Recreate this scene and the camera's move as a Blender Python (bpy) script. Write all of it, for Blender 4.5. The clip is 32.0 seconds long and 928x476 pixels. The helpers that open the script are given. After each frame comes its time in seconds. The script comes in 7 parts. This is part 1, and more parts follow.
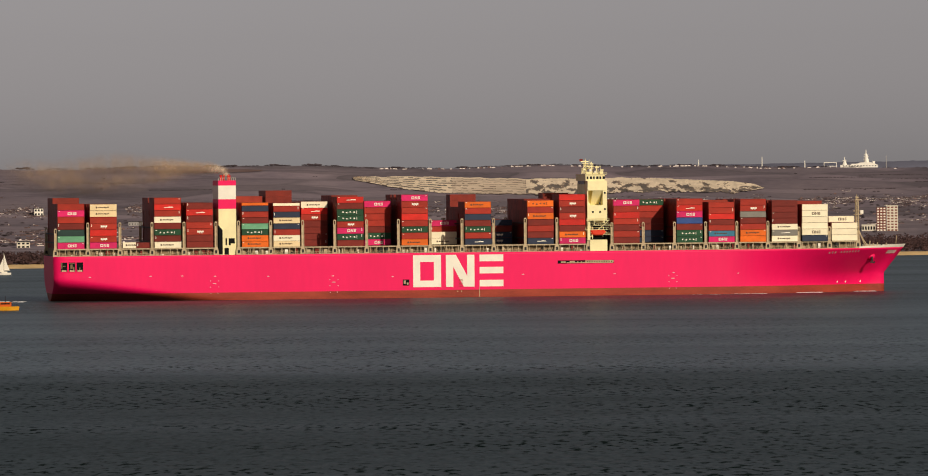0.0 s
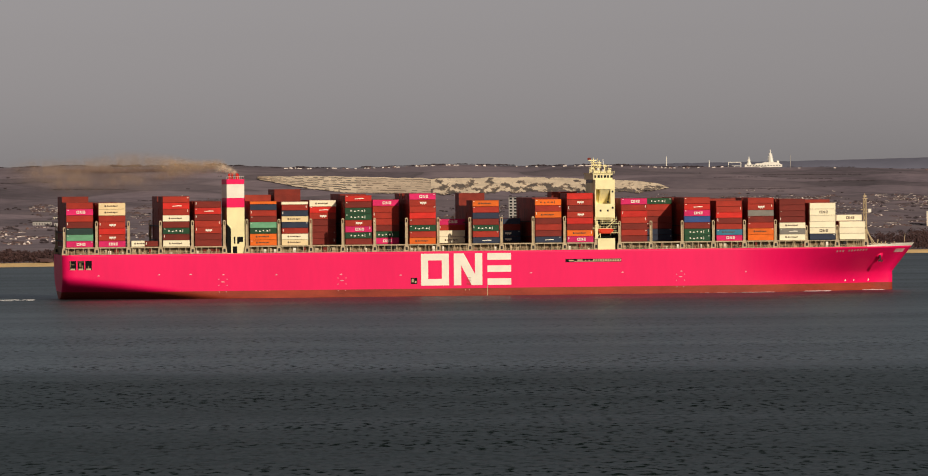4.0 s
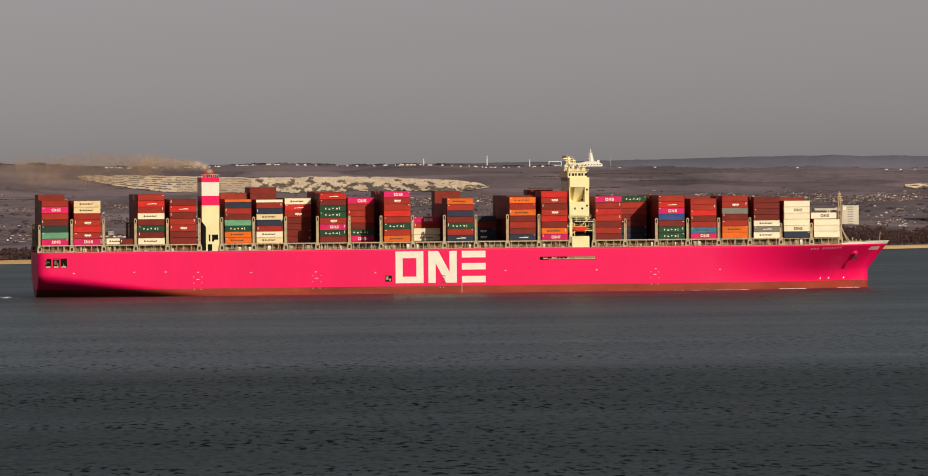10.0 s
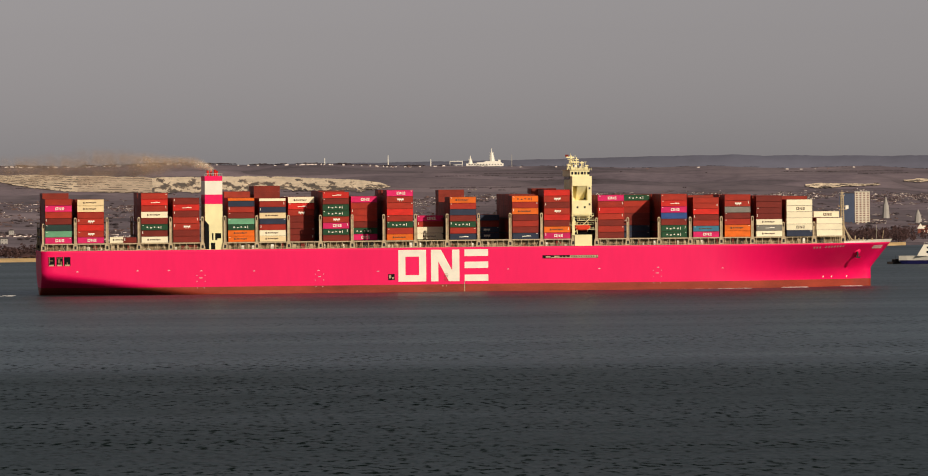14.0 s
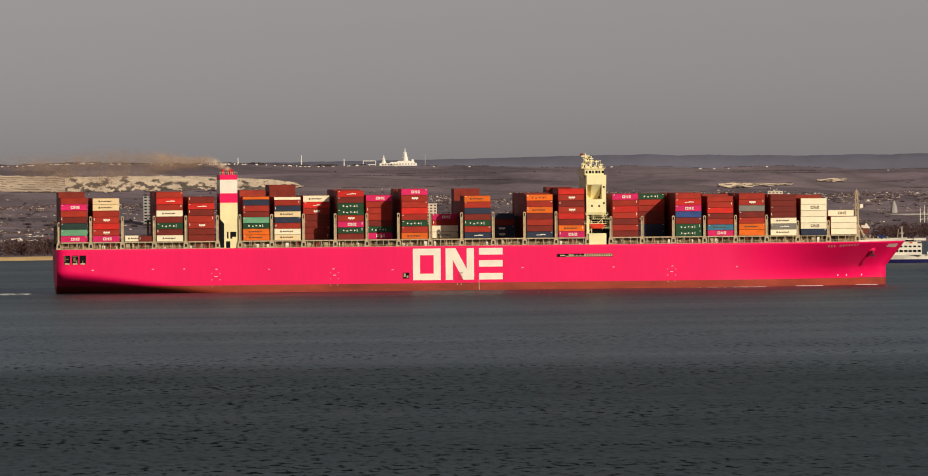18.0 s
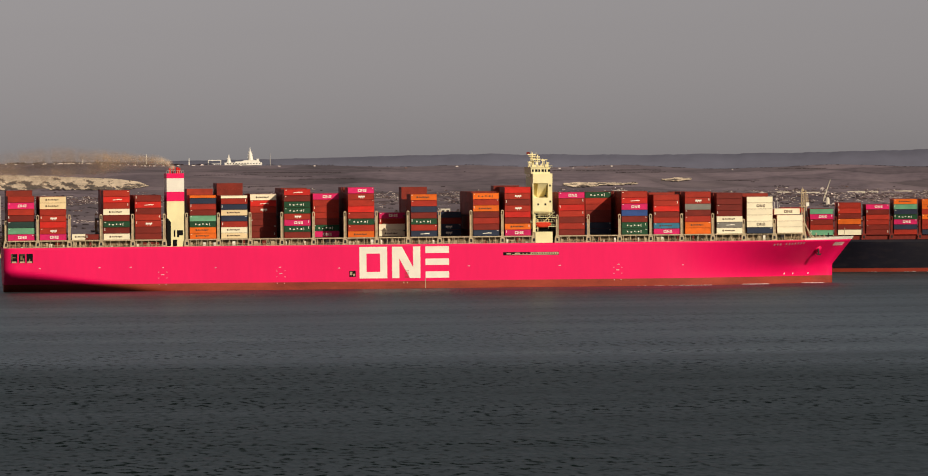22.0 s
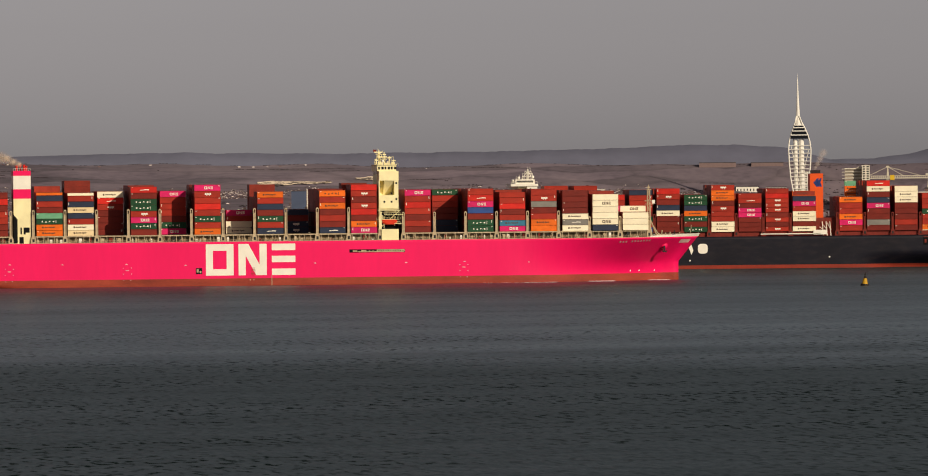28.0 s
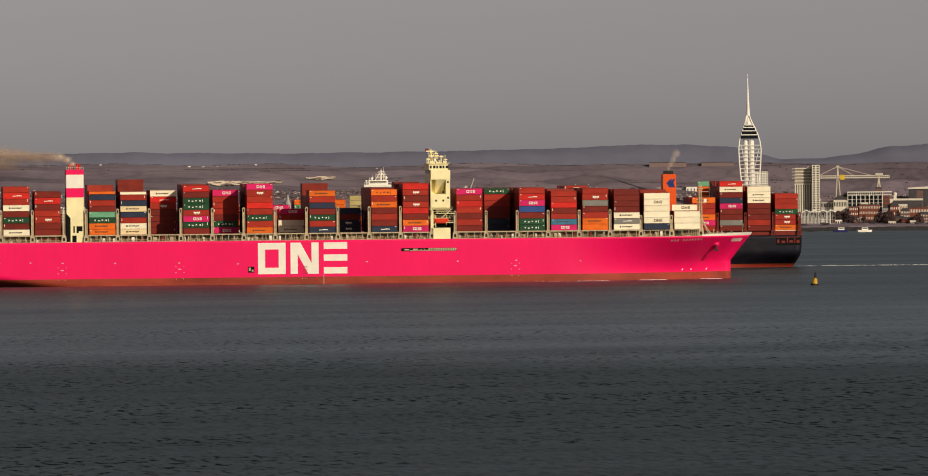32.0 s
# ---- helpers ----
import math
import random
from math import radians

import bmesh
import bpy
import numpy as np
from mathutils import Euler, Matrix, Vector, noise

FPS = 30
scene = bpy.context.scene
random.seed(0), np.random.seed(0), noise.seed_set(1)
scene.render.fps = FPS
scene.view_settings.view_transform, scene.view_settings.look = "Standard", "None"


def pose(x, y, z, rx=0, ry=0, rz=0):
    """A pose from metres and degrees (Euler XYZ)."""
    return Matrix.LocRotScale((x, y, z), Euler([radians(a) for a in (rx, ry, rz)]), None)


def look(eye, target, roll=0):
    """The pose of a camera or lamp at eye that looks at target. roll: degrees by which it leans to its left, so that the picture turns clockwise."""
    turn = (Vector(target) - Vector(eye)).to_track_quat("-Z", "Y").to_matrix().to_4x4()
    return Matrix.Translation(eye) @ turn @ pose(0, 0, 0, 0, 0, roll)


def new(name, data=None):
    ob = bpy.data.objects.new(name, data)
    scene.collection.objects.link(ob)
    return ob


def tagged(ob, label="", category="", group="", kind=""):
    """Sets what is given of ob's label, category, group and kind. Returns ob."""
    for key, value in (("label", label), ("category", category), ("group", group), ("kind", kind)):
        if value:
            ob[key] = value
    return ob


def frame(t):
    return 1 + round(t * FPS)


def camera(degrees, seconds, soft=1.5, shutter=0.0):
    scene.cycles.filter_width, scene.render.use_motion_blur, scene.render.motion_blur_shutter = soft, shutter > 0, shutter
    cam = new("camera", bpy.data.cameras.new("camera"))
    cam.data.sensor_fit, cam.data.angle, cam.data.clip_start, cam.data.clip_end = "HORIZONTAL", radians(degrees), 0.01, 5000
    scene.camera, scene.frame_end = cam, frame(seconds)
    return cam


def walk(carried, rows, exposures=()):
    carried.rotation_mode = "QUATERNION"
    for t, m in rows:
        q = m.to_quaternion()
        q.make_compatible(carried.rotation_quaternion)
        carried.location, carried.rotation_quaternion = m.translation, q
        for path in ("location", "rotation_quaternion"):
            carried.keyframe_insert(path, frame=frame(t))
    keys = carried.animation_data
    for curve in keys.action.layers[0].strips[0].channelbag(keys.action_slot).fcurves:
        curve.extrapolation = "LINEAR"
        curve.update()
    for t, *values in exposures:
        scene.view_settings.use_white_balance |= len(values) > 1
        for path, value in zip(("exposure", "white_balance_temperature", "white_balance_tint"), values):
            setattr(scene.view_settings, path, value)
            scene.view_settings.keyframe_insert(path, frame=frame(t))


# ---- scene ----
# ---------------------------------------------------------------- plan
# The eye stands 54 m above the water at the origin and pans to the right with the ship.
# Azimuths are counted clockwise from +Y; one unit of "reach" below is 1 / FOCAL radians.
FOCAL = 9025.0
EYE = 54.0
SEA = 0.5
ROLL = 0.5
cam = camera(math.degrees(2 * math.atan(784 / FOCAL)), 32.0, soft=1.0)

PAN = [(0, 0), (0.5, 43), (1, 83), (1.5, 81), (2, 81), (2.5, 101), (3, 121), (3.5, 141), (4, 161), (4.5, 181), (5, 181),
       (5.5, 205), (6, 251), (6.5, 294), (7, 340), (7.5, 377), (8, 378), (8.5, 378), (9, 378), (9.5, 418), (10, 464),
       (10.5, 506), (11, 522), (11.5, 522), (12, 522), (12.5, 529), (13, 571), (13.5, 608), (14.5, 646), (15.5, 684),
       (16, 730), (16.5, 771.5), (17, 777.5), (17.5, 777.5), (18, 777.5), (18.5, 817), (19, 863), (19.5, 898.5),
       (20, 898.5), (20.5, 913.5), (21, 959.5), (21.5, 996.5), (22, 1039), (22.5, 1083.5), (23, 1126.5), (23.5, 1169.5),
       (24, 1207.5), (24.5, 1252), (25, 1296.5), (25.5, 1338.5), (26.5, 1422), (27.5, 1505), (28, 1556), (28.5, 1593),
       (29, 1633), (29.5, 1642), (30, 1642), (31, 1642), (32, 1640)]


def panned(t):
    for (a, p), (b, q) in zip(PAN, PAN[1:]):
        if t <= b:
            return p + (q - p) * (t - a) / (b - a)
    return PAN[-1][1]


def azimuth(reach):
    return (reach - 784) / FOCAL


def place(reach, r):
    a = azimuth(reach)
    return r * math.sin(a), r * math.cos(a)


def eye_level(t):
    return 301.4 - 0.01246 * (panned(t) - 378)


def camera_row(t):
    a = panned(t) / FOCAL
    down = math.atan((402 - eye_level(t)) / FOCAL)
    m = Matrix.Translation((0, 0, EYE)) @ Matrix.Rotation(-a, 4, "Z") @ Matrix.Rotation(math.pi / 2 - down, 4, "X")
    return t, m @ Matrix.Rotation(radians(-ROLL), 4, "Z")


walk(cam, [camera_row(t) for t, p in PAN], [(0, -0.55), (2.5, -0.52), (6, -0.48), (18, -0.44), (32, -0.42)])

# ---------------------------------------------------------------- light
SUN_AZ, SUN_EL = 150.0, 23.5
world = bpy.data.worlds.new("world")
scene.world = world
world.use_nodes = True
wn, wl = world.node_tree.nodes, world.node_tree.links
sky = wn.new("ShaderNodeTexSky")
sky.sky_type, sky.sun_disc = "NISHITA", False
sky.sun_elevation, sky.sun_rotation = radians(SUN_EL), radians(SUN_AZ)
sky.air_density, sky.dust_density, sky.ozone_density = 1.0, 0.7, 1.0
grey = wn.new("ShaderNodeHueSaturation")
grey.inputs["Saturation"].default_value = 0.12
wl.new(sky.outputs[0], grey.inputs["Color"])
tint = wn.new("ShaderNodeMix")
tint.data_type, tint.blend_type = "RGBA", "MULTIPLY"
tint.inputs[0].default_value = 1.0
tint.inputs[7].default_value = (1.0, 0.94, 0.98, 1)
wl.new(grey.outputs[0], tint.inputs[6])
wl.new(tint.outputs[2], wn["Background"].inputs["Color"])
wn["Background"].inputs["Strength"].default_value = 0.062

sun = new("sun", bpy.data.lights.new("sun", "SUN"))
sun.data.energy, sun.data.angle, sun.data.color = 5.0, radians(0.5), (1.0, 0.86, 0.70)
sa, se = radians(SUN_AZ), radians(SUN_EL)
sun.matrix_world = look(Vector((math.sin(sa) * math.cos(se), math.cos(sa) * math.cos(se), math.sin(se))) * 100, (0, 0, 0))

# ---------------------------------------------------------------- materials
MATS = {}


def rgb(h):
    c = [int(h[i:i + 2], 16) / 255 for i in (0, 2, 4)]
    return tuple(x / 12.92 if x <= 0.04045 else ((x + 0.055) / 1.055) ** 2.4 for x in c) + (1,)


def material(name, base, rough=0.5, metal=0.0, grime=0.25, scale=0.15, stretch=(1, 1, 1), ribs=0.0, bump=0.0, vary=0.0, island=False):
    """Painted or raw surface: broad stains and fine grain in world size, ribs for corrugated steel, and a shade of its own for each piece."""
    if name in MATS:
        return MATS[name]
    m = bpy.data.materials.new(name)
    m.use_nodes = True
    n, l = m.node_tree.nodes, m.node_tree.links
    b = n["Principled BSDF"]
    b.inputs["Roughness"].default_value, b.inputs["Metallic"].default_value = rough, metal
    b.inputs["Specular IOR Level"].default_value = 0.22
    co = n.new("ShaderNodeTexCoord")
    mp = n.new("ShaderNodeMapping")
    mp.inputs["Scale"].default_value = stretch
    if vary and not island:
        shift = n.new("ShaderNodeVectorMath")
        shift.operation = "MULTIPLY_ADD"
        shift.inputs[1].default_value = (90, 37, 61)
        l.new(n.new("ShaderNodeObjectInfo").outputs["Random"], shift.inputs[0])
        l.new(co.outputs["Object"], shift.inputs[2])
        l.new(shift.outputs[0], mp.inputs["Vector"])
    else:
        l.new(co.outputs["Object"], mp.inputs["Vector"])
    big, fine = n.new("ShaderNodeTexNoise"), n.new("ShaderNodeTexNoise")
    for tex, s, d in ((big, scale, 5), (fine, scale * 14, 4)):
        l.new(mp.outputs[0], tex.inputs["Vector"])
        tex.inputs["Scale"].default_value, tex.inputs["Detail"].default_value = s, d
    mix = n.new("ShaderNodeMath")
    mix.operation = "MULTIPLY_ADD"
    mix.inputs[1].default_value = 0.35
    l.new(fine.outputs["Fac"], mix.inputs[0])
    l.new(big.outputs["Fac"], mix.inputs[2])
    ramp = n.new("ShaderNodeMapRange")
    ramp.inputs["From Min"].default_value, ramp.inputs["From Max"].default_value = 0.4, 0.95
    ramp.inputs["To Min"].default_value, ramp.inputs["To Max"].default_value = 1 - grime, 1 + grime * 0.4
    l.new(mix.outputs[0], ramp.inputs["Value"])
    value = ramp.outputs[0]
    if vary:
        src = n.new("ShaderNodeNewGeometry").outputs["Random Per Island"] if island else n.new("ShaderNodeObjectInfo").outputs["Random"]
        own = n.new("ShaderNodeMapRange")
        own.inputs["To Min"].default_value, own.inputs["To Max"].default_value = 1 - vary, 1 + vary
        l.new(src, own.inputs["Value"])
        mul = n.new("ShaderNodeMath")
        mul.operation = "MULTIPLY"
        l.new(value, mul.inputs[0]), l.new(own.outputs[0], mul.inputs[1])
        value = mul.outputs[0]
    hsv = n.new("ShaderNodeHueSaturation")
    hsv.inputs["Color"].default_value = base
    l.new(value, hsv.inputs["Value"])
    l.new(hsv.outputs[0], b.inputs["Base Color"])
    if ribs or bump:
        bn = n.new("ShaderNodeBump")
        bn.inputs["Strength"].default_value = 0.5
        if ribs:
            w = n.new("ShaderNodeTexWave")
            w.inputs["Scale"].default_value = 0.314 / ribs
            l.new(co.outputs["Object"], w.inputs["Vector"])
            l.new(w.outputs["Fac"], bn.inputs["Height"])
            bn.inputs["Distance"].default_value = 0.008
        else:
            l.new(mix.outputs[0], bn.inputs["Height"])
            bn.inputs["Distance"].default_value = bump
        l.new(bn.outputs[0], b.inputs["Normal"])
    MATS[name] = m
    return m


PAINTS = {"M": "d81f63", "E": "ecd2a0", "R": "a62d1a", "B": "cf261a", "D": "782316", "G": "1f4a2c", "g": "243a34", "T": "6ca67e", "N": "2b3346",
          "W": "f7ebc8", "O": "e66a15", "Y": "7f7a70", "L": "33508c", "C": "3f7f98", "K": "b7a568"}
paint = {k: material("container_paint_" + str(i), rgb(v), 0.55, 0.0, 0.12 if k in "WE" else 0.26, 0.35, (0.6, 1, 1.2), vary=0.06 if k in "WE" else 0.13) for i, (k, v) in enumerate(PAINTS.items())}
magenta = material("hull_magenta", (0.86, 0.005, 0.106, 1), 0.5, 0, 0.12, 0.03, (1, 1, 0.25))
boot_red = material("boot_topping_red", rgb("9c3e2b"), 0.6, 0, 0.45, 0.05, (1, 1, 3))
cream = material("cream_paint", rgb("f5e8b0"), 0.5, 0, 0.15, 0.2)
white_paint = material("white_paint", rgb("f0e9d6"), 0.5, 0, 0.12, 0.2)
beige_steel = material("beige_deck_steel", rgb("c2ad8a"), 0.6, 0, 0.4, 0.6)
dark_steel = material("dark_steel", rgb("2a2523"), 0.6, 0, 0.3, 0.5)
# Weathered steel, browned further to paint the shade in the side passage.
dull_beige = material("weathered_shaded_steel", rgb("8a7354"), 0.7, 0, 0.5, 0.5)
rust_steel = material("red_deck_steel", rgb("7a2a1e"), 0.65, 0, 0.35, 0.5)
black_hull = material("black_hull", rgb("13121c"), 0.5, 0, 0.35, 0.05, (1, 1, 0.4))
# scuffs and rust worn through the black paint
hn, hl = black_hull.node_tree.nodes, black_hull.node_tree.links
h_co, h_map, h_tex, h_cut, h_mix = hn.new("ShaderNodeTexCoord"), hn.new("ShaderNodeMapping"), hn.new("ShaderNodeTexNoise"), hn.new("ShaderNodeMapRange"), hn.new("ShaderNodeMix")
h_map.inputs["Scale"].default_value = (0.35, 1, 1.1)
h_tex.inputs["Scale"].default_value, h_tex.inputs["Detail"].default_value = 0.42, 7
h_cut.inputs["From Min"].default_value, h_cut.inputs["From Max"].default_value = 0.46, 0.74
h_cut.inputs["To Max"].default_value = 0.16
h_mix.data_type = "RGBA"
h_mix.inputs[7].default_value = (0.062, 0.044, 0.040, 1)
h_src = hn["Principled BSDF"].inputs["Base Color"].links[0].from_socket
hl.new(h_co.outputs["Object"], h_map.inputs["Vector"]), hl.new(h_map.outputs[0], h_tex.inputs["Vector"]), hl.new(h_tex.outputs["Fac"], h_cut.inputs["Value"])
hl.new(h_cut.outputs[0], h_mix.inputs[0]), hl.new(h_src, h_mix.inputs[6]), hl.new(h_mix.outputs[2], hn["Principled BSDF"].inputs["Base Color"])
red_line = material("red_waterline_paint", rgb("8e3220"), 0.6, 0, 0.3, 0.06)
orange_paint = material("orange_paint", rgb("e0561a"), 0.5, 0, 0.15, 0.2)
blue_paint = material("blue_paint", rgb("23366e"), 0.5, 0, 0.1, 0.2)
# Black that paints the unlit inside of openings, recesses and bays.
shade_black = material("opening_shade_black", (0.004, 0.004, 0.004, 1), 0.9, 0, 0.1, 0.5)
glass_dark = material("dark_window_glass", rgb("14171a"), 0.12, 0, 0.1, 0.3)
mark_brown = material("faded_brown_print", rgb("5a4436"), 0.6, 0, 0.2, 0.5)
mixed_rows = material("weathered_container_rows", rgb("8c2f1e"), 0.6, 0, 0.3, 0.3, vary=0.3, island=True)

# ---------------------------------------------------------------- mesh helpers


def bm_box(bm, x0, x1, y0, y1, z0, z1):
    v = [bm.verts.new((x, y, z)) for z in (z0, z1) for y in (y0, y1) for x in (x0, x1)]
    for f in ((0, 2, 3, 1), (4, 5, 7, 6), (0, 1, 5, 4), (2, 6, 7, 3), (0, 4, 6, 2), (1, 3, 7, 5)):
        bm.faces.new([v[i] for i in f])
    return v


def bm_prism(bm, pts, y0, y1):
    """A plate: outline of (x, z) points, drawn out from y0 to y1."""
    a = [bm.verts.new((x, y0, z)) for x, z in pts]
    b = [bm.verts.new((x, y1, z)) for x, z in pts]
    bm.faces.new(a), bm.faces.new(b[::-1])
    for i in range(len(pts)):
        j = (i + 1) % len(pts)
        bm.faces.new((a[i], b[i], b[j], a[j]))


def bm_rod(bm, p, q, r, r2=None, seg=8):
    p, q = Vector(p), Vector(q)
    z = (q - p).normalized()
    x = z.orthogonal().normalized()
    y = z.cross(x)
    rings = []
    for c, rr in ((p, r), (q, r if r2 is None else r2)):
        rings.append([bm.verts.new(c + (x * math.cos(k * 2 * math.pi / seg) + y * math.sin(k * 2 * math.pi / seg)) * rr) for k in range(seg)])
    for k in range(seg):
        bm.faces.new((rings[0][k], rings[0][(k + 1) % seg], rings[1][(k + 1) % seg], rings[1][k]))
    bm.faces.new(rings[0][::-1]), bm.faces.new(rings[1])


def bm_tube(bm, pts, r, seg=8):
    """One bent tube through the points of an upright curve in the x-z plane."""
    rings = []
    for i, p in enumerate(pts):
        a, b = Vector(pts[max(0, i - 1)]), Vector(pts[min(len(pts) - 1, i + 1)])
        z = (b - a).normalized()
        x = Vector((0, 1, 0)).cross(z).normalized()
        y = z.cross(x)
        rings.append([bm.verts.new(Vector(p) + (x * math.cos(k * 2 * math.pi / seg) + y * math.sin(k * 2 * math.pi / seg)) * r) for k in range(seg)])
    for a, b in zip(rings, rings[1:]):
        for k in range(seg):
            bm.faces.new((a[k], a[(k + 1) % seg], b[(k + 1) % seg], b[k]))
    bm.faces.new(rings[0][::-1]), bm.faces.new(rings[-1])


def bm_ball(bm, c, rx, ry, rz, seg=10, rings=6, rough=0.0, rng=None):
    grid = []
    for i in range(1, rings):
        a = math.pi * i / rings
        row = []
        for k in range(seg):
            b = 2 * math.pi * k / seg
            s = 1 + (rng.uniform(-rough, rough) if rng else 0)
            row.append(bm.verts.new((c[0] + rx * math.sin(a) * math.cos(b) * s, c[1] + ry * math.sin(a) * math.sin(b) * s, c[2] + rz * math.cos(a) * s)))
        grid.append(row)
    top, low = bm.verts.new((c[0], c[1], c[2] + rz)), bm.verts.new((c[0], c[1], c[2] - rz))
    for k in range(seg):
        j = (k + 1) % seg
        bm.faces.new((top, grid[0][k], grid[0][j]))
        bm.faces.new((low, grid[-1][j], grid[-1][k]))
        for i in range(len(grid) - 1):
            bm.faces.new((grid[i][k], grid[i + 1][k], grid[i + 1][j], grid[i][j]))


def finish(name, bm, mat, smooth=False):
    me = bpy.data.meshes.new(name)
    bm.normal_update()
    bm.to_mesh(me)
    bm.free()
    for m in (mat if isinstance(mat, (list, tuple)) else [mat]):
        me.materials.append(m)
    if smooth:
        me.shade_smooth()
    return me


def part(name, bm, mat, parent, label="", at=None, smooth=False):
    ob = new(name, finish(name, bm, mat, smooth))
    ob.parent = parent
    if at is not None:
        ob.matrix_basis = at
    return tagged(ob, label) if label else ob


def boxes(*rows):
    bm = bmesh.new()
    for r in rows:
        bm_box(bm, *r)
    return bm


def rods(*rows):
    bm = bmesh.new()
    for r in rows:
        bm_rod(bm, *r)
    return bm


def share(name, me, parent, at):
    ob = new(name, me)
    ob.parent = parent
    ob.matrix_basis = at
    return ob


BOXES = {}


def container_mesh(length, height, key):
    """A shipping container: corner posts and rails proud of the corrugated side panels. Origin at the low near left corner."""
    k = (round(length, 2), round(height, 2), key)
    if k not in BOXES:
        bm = bmesh.new()
        L, H, W, e, d = length, height, 2.44, 0.17, 0.09
        bm_box(bm, 0.04, L - 0.04, d, W - d, 0.06, H - 0.12)
        for x in (0, L - e):
            bm_box(bm, x, x + e, 0, W, 0.02, H - 0.1)
        for z in (0.03, H - 0.11 - e * 0.7):
            bm_box(bm, e, L - e, 0.002, W - 0.002, z, z + e * 0.7)
        for x in (-0.01, L - 0.19):
            for z in (0.0, H - 0.2):
                bm_box(bm, x, x + 0.2, -0.012, W + 0.012, z, z + 0.13)
        BOXES[k] = finish("container", bm, paint[key])
    return BOXES[k]


MARKS = {}


def comb(bm, x, z, blocks, strip=0.1):
    """One connected bar with raised and hanging blocks: (gap before, width, drop below, rise above)."""
    low, top = [(x, z)], [(x, z + strip)]
    for gap, w, drop, rise in blocks:
        x += gap
        low += [(x, z), (x, z - drop), (x + w, z - drop), (x + w, z)]
        top += [(x, z + strip), (x, z + rise), (x + w, z + rise), (x + w, z + strip)]
        x += w
    pts = []
    for p in low + top[::-1]:
        if not pts or abs(p[0] - pts[-1][0]) + abs(p[1] - pts[-1][1]) > 1e-6:
            pts.append(p)
    if abs(pts[0][0] - pts[-1][0]) + abs(pts[0][1] - pts[-1][1]) < 1e-6:
        pts.pop()
    bm_prism(bm, pts, -0.02, 0.0)


def frame_mark(bm, x0):
    """Square frame, slanted block and three bars painted on the panel, joined by hairlines."""
    xs = [0, 0.3, 1.0, 1.3, 1.6, 1.88, 2.4, 2.68, 3.0, 3.03, 4.0]
    zs = [0.77, 0.8, 1.06, 1.27, 1.53, 1.74, 2.0]
    full = {0: "123456", 2: "123456", 4: "123456", 6: "123456", 8: "123456", 1: "15", 9: "135"}
    grid = {}

    def v(i, j):
        if (i, j) not in grid:
            grid[i, j] = bm.verts.new((x0 + xs[i], -0.015, zs[j]))
        return grid[i, j]
    for i in range(10):
        for j in range(6):
            if j == 0 or str(j) in full.get(i, ""):
                bm.faces.new((v(i, j), v(i + 1, j), v(i + 1, j + 1), v(i, j + 1)))
    bm.faces.new((v(5, 5), v(6, 1), v(6, 2), v(5, 6)))


def mark_mesh(kind, length):
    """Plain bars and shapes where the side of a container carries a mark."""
    if (kind, length) in MARKS:
        return MARKS[kind, length]
    bm = bmesh.new()
    L = length
    if kind == "frame":      # square frame, slanted block and bars
        frame_mark(bm, L * 0.38)
    elif kind == "round":    # a short run of blobs with hanging stems
        comb(bm, L * 0.40, 1.25, ((0, 0.75, 0.25, 0.62), (0.12, 0.3, 0.65, 0.62), (0.1, 0.55, 0.2, 0.6), (0.14, 0.3, 0.65, 0.55), (0.1, 0.6, 0.2, 0.62)), 0.3)
    elif kind == "line":     # a small badge and a low run of bars
        comb(bm, L * 0.22, 1.2, ((0, 0.62, 0.2, 0.58), (0.6, 0.5, 0.05, 0.5), (0.2, 0.4, 0.05, 0.4), (0.18, 0.42, 0.0, 0.42), (0.16, 0.4, 0.05, 0.5), (0.3, 0.45, 0.05, 0.5), (0.16, 0.42, 0.2, 0.4), (0.2, 0.4, 0.05, 0.42), (0.16, 0.36, 0.0, 0.5)), 0.1)
    elif kind == "dots":     # wide-set small blocks and an upright on a hairline
        comb(bm, L * 0.2, 1.2, ((0, 0.55, 0.15, 0.5), (1.1, 0.7, 0.3, 0.2), (1.0, 0.6, 0.0, 0.5), (1.2, 0.62, 0.2, 0.45), (0.75, 0.22, 0.5, 0.8)), 0.025)
    elif kind == "slash":    # a low slanted run
        bm_prism(bm, [(L * 0.36, 1.05), (L * 0.58, 1.2), (L * 0.70, 1.15), (L * 0.71, 1.5), (L * 0.56, 1.65), (L * 0.50, 1.42), (L * 0.36, 1.35)], -0.02, 0)
    MARKS[kind, length] = finish("mark", bm, white_paint)
    return MARKS[kind, length]


MARK_DARK = {}
PLATE = []


def plate_mesh(upright):
    """A short plain bar near the end of a container side, lying or upright."""
    if not PLATE:
        PLATE.append(finish("id_plate", boxes((0, 0.62, -0.015, 0.0, 0.1, 0.34)), white_paint))
        PLATE.append(finish("id_plate", boxes((0, 0.26, -0.015, 0.0, -0.85, 0.3)), white_paint))
    return PLATE[upright]


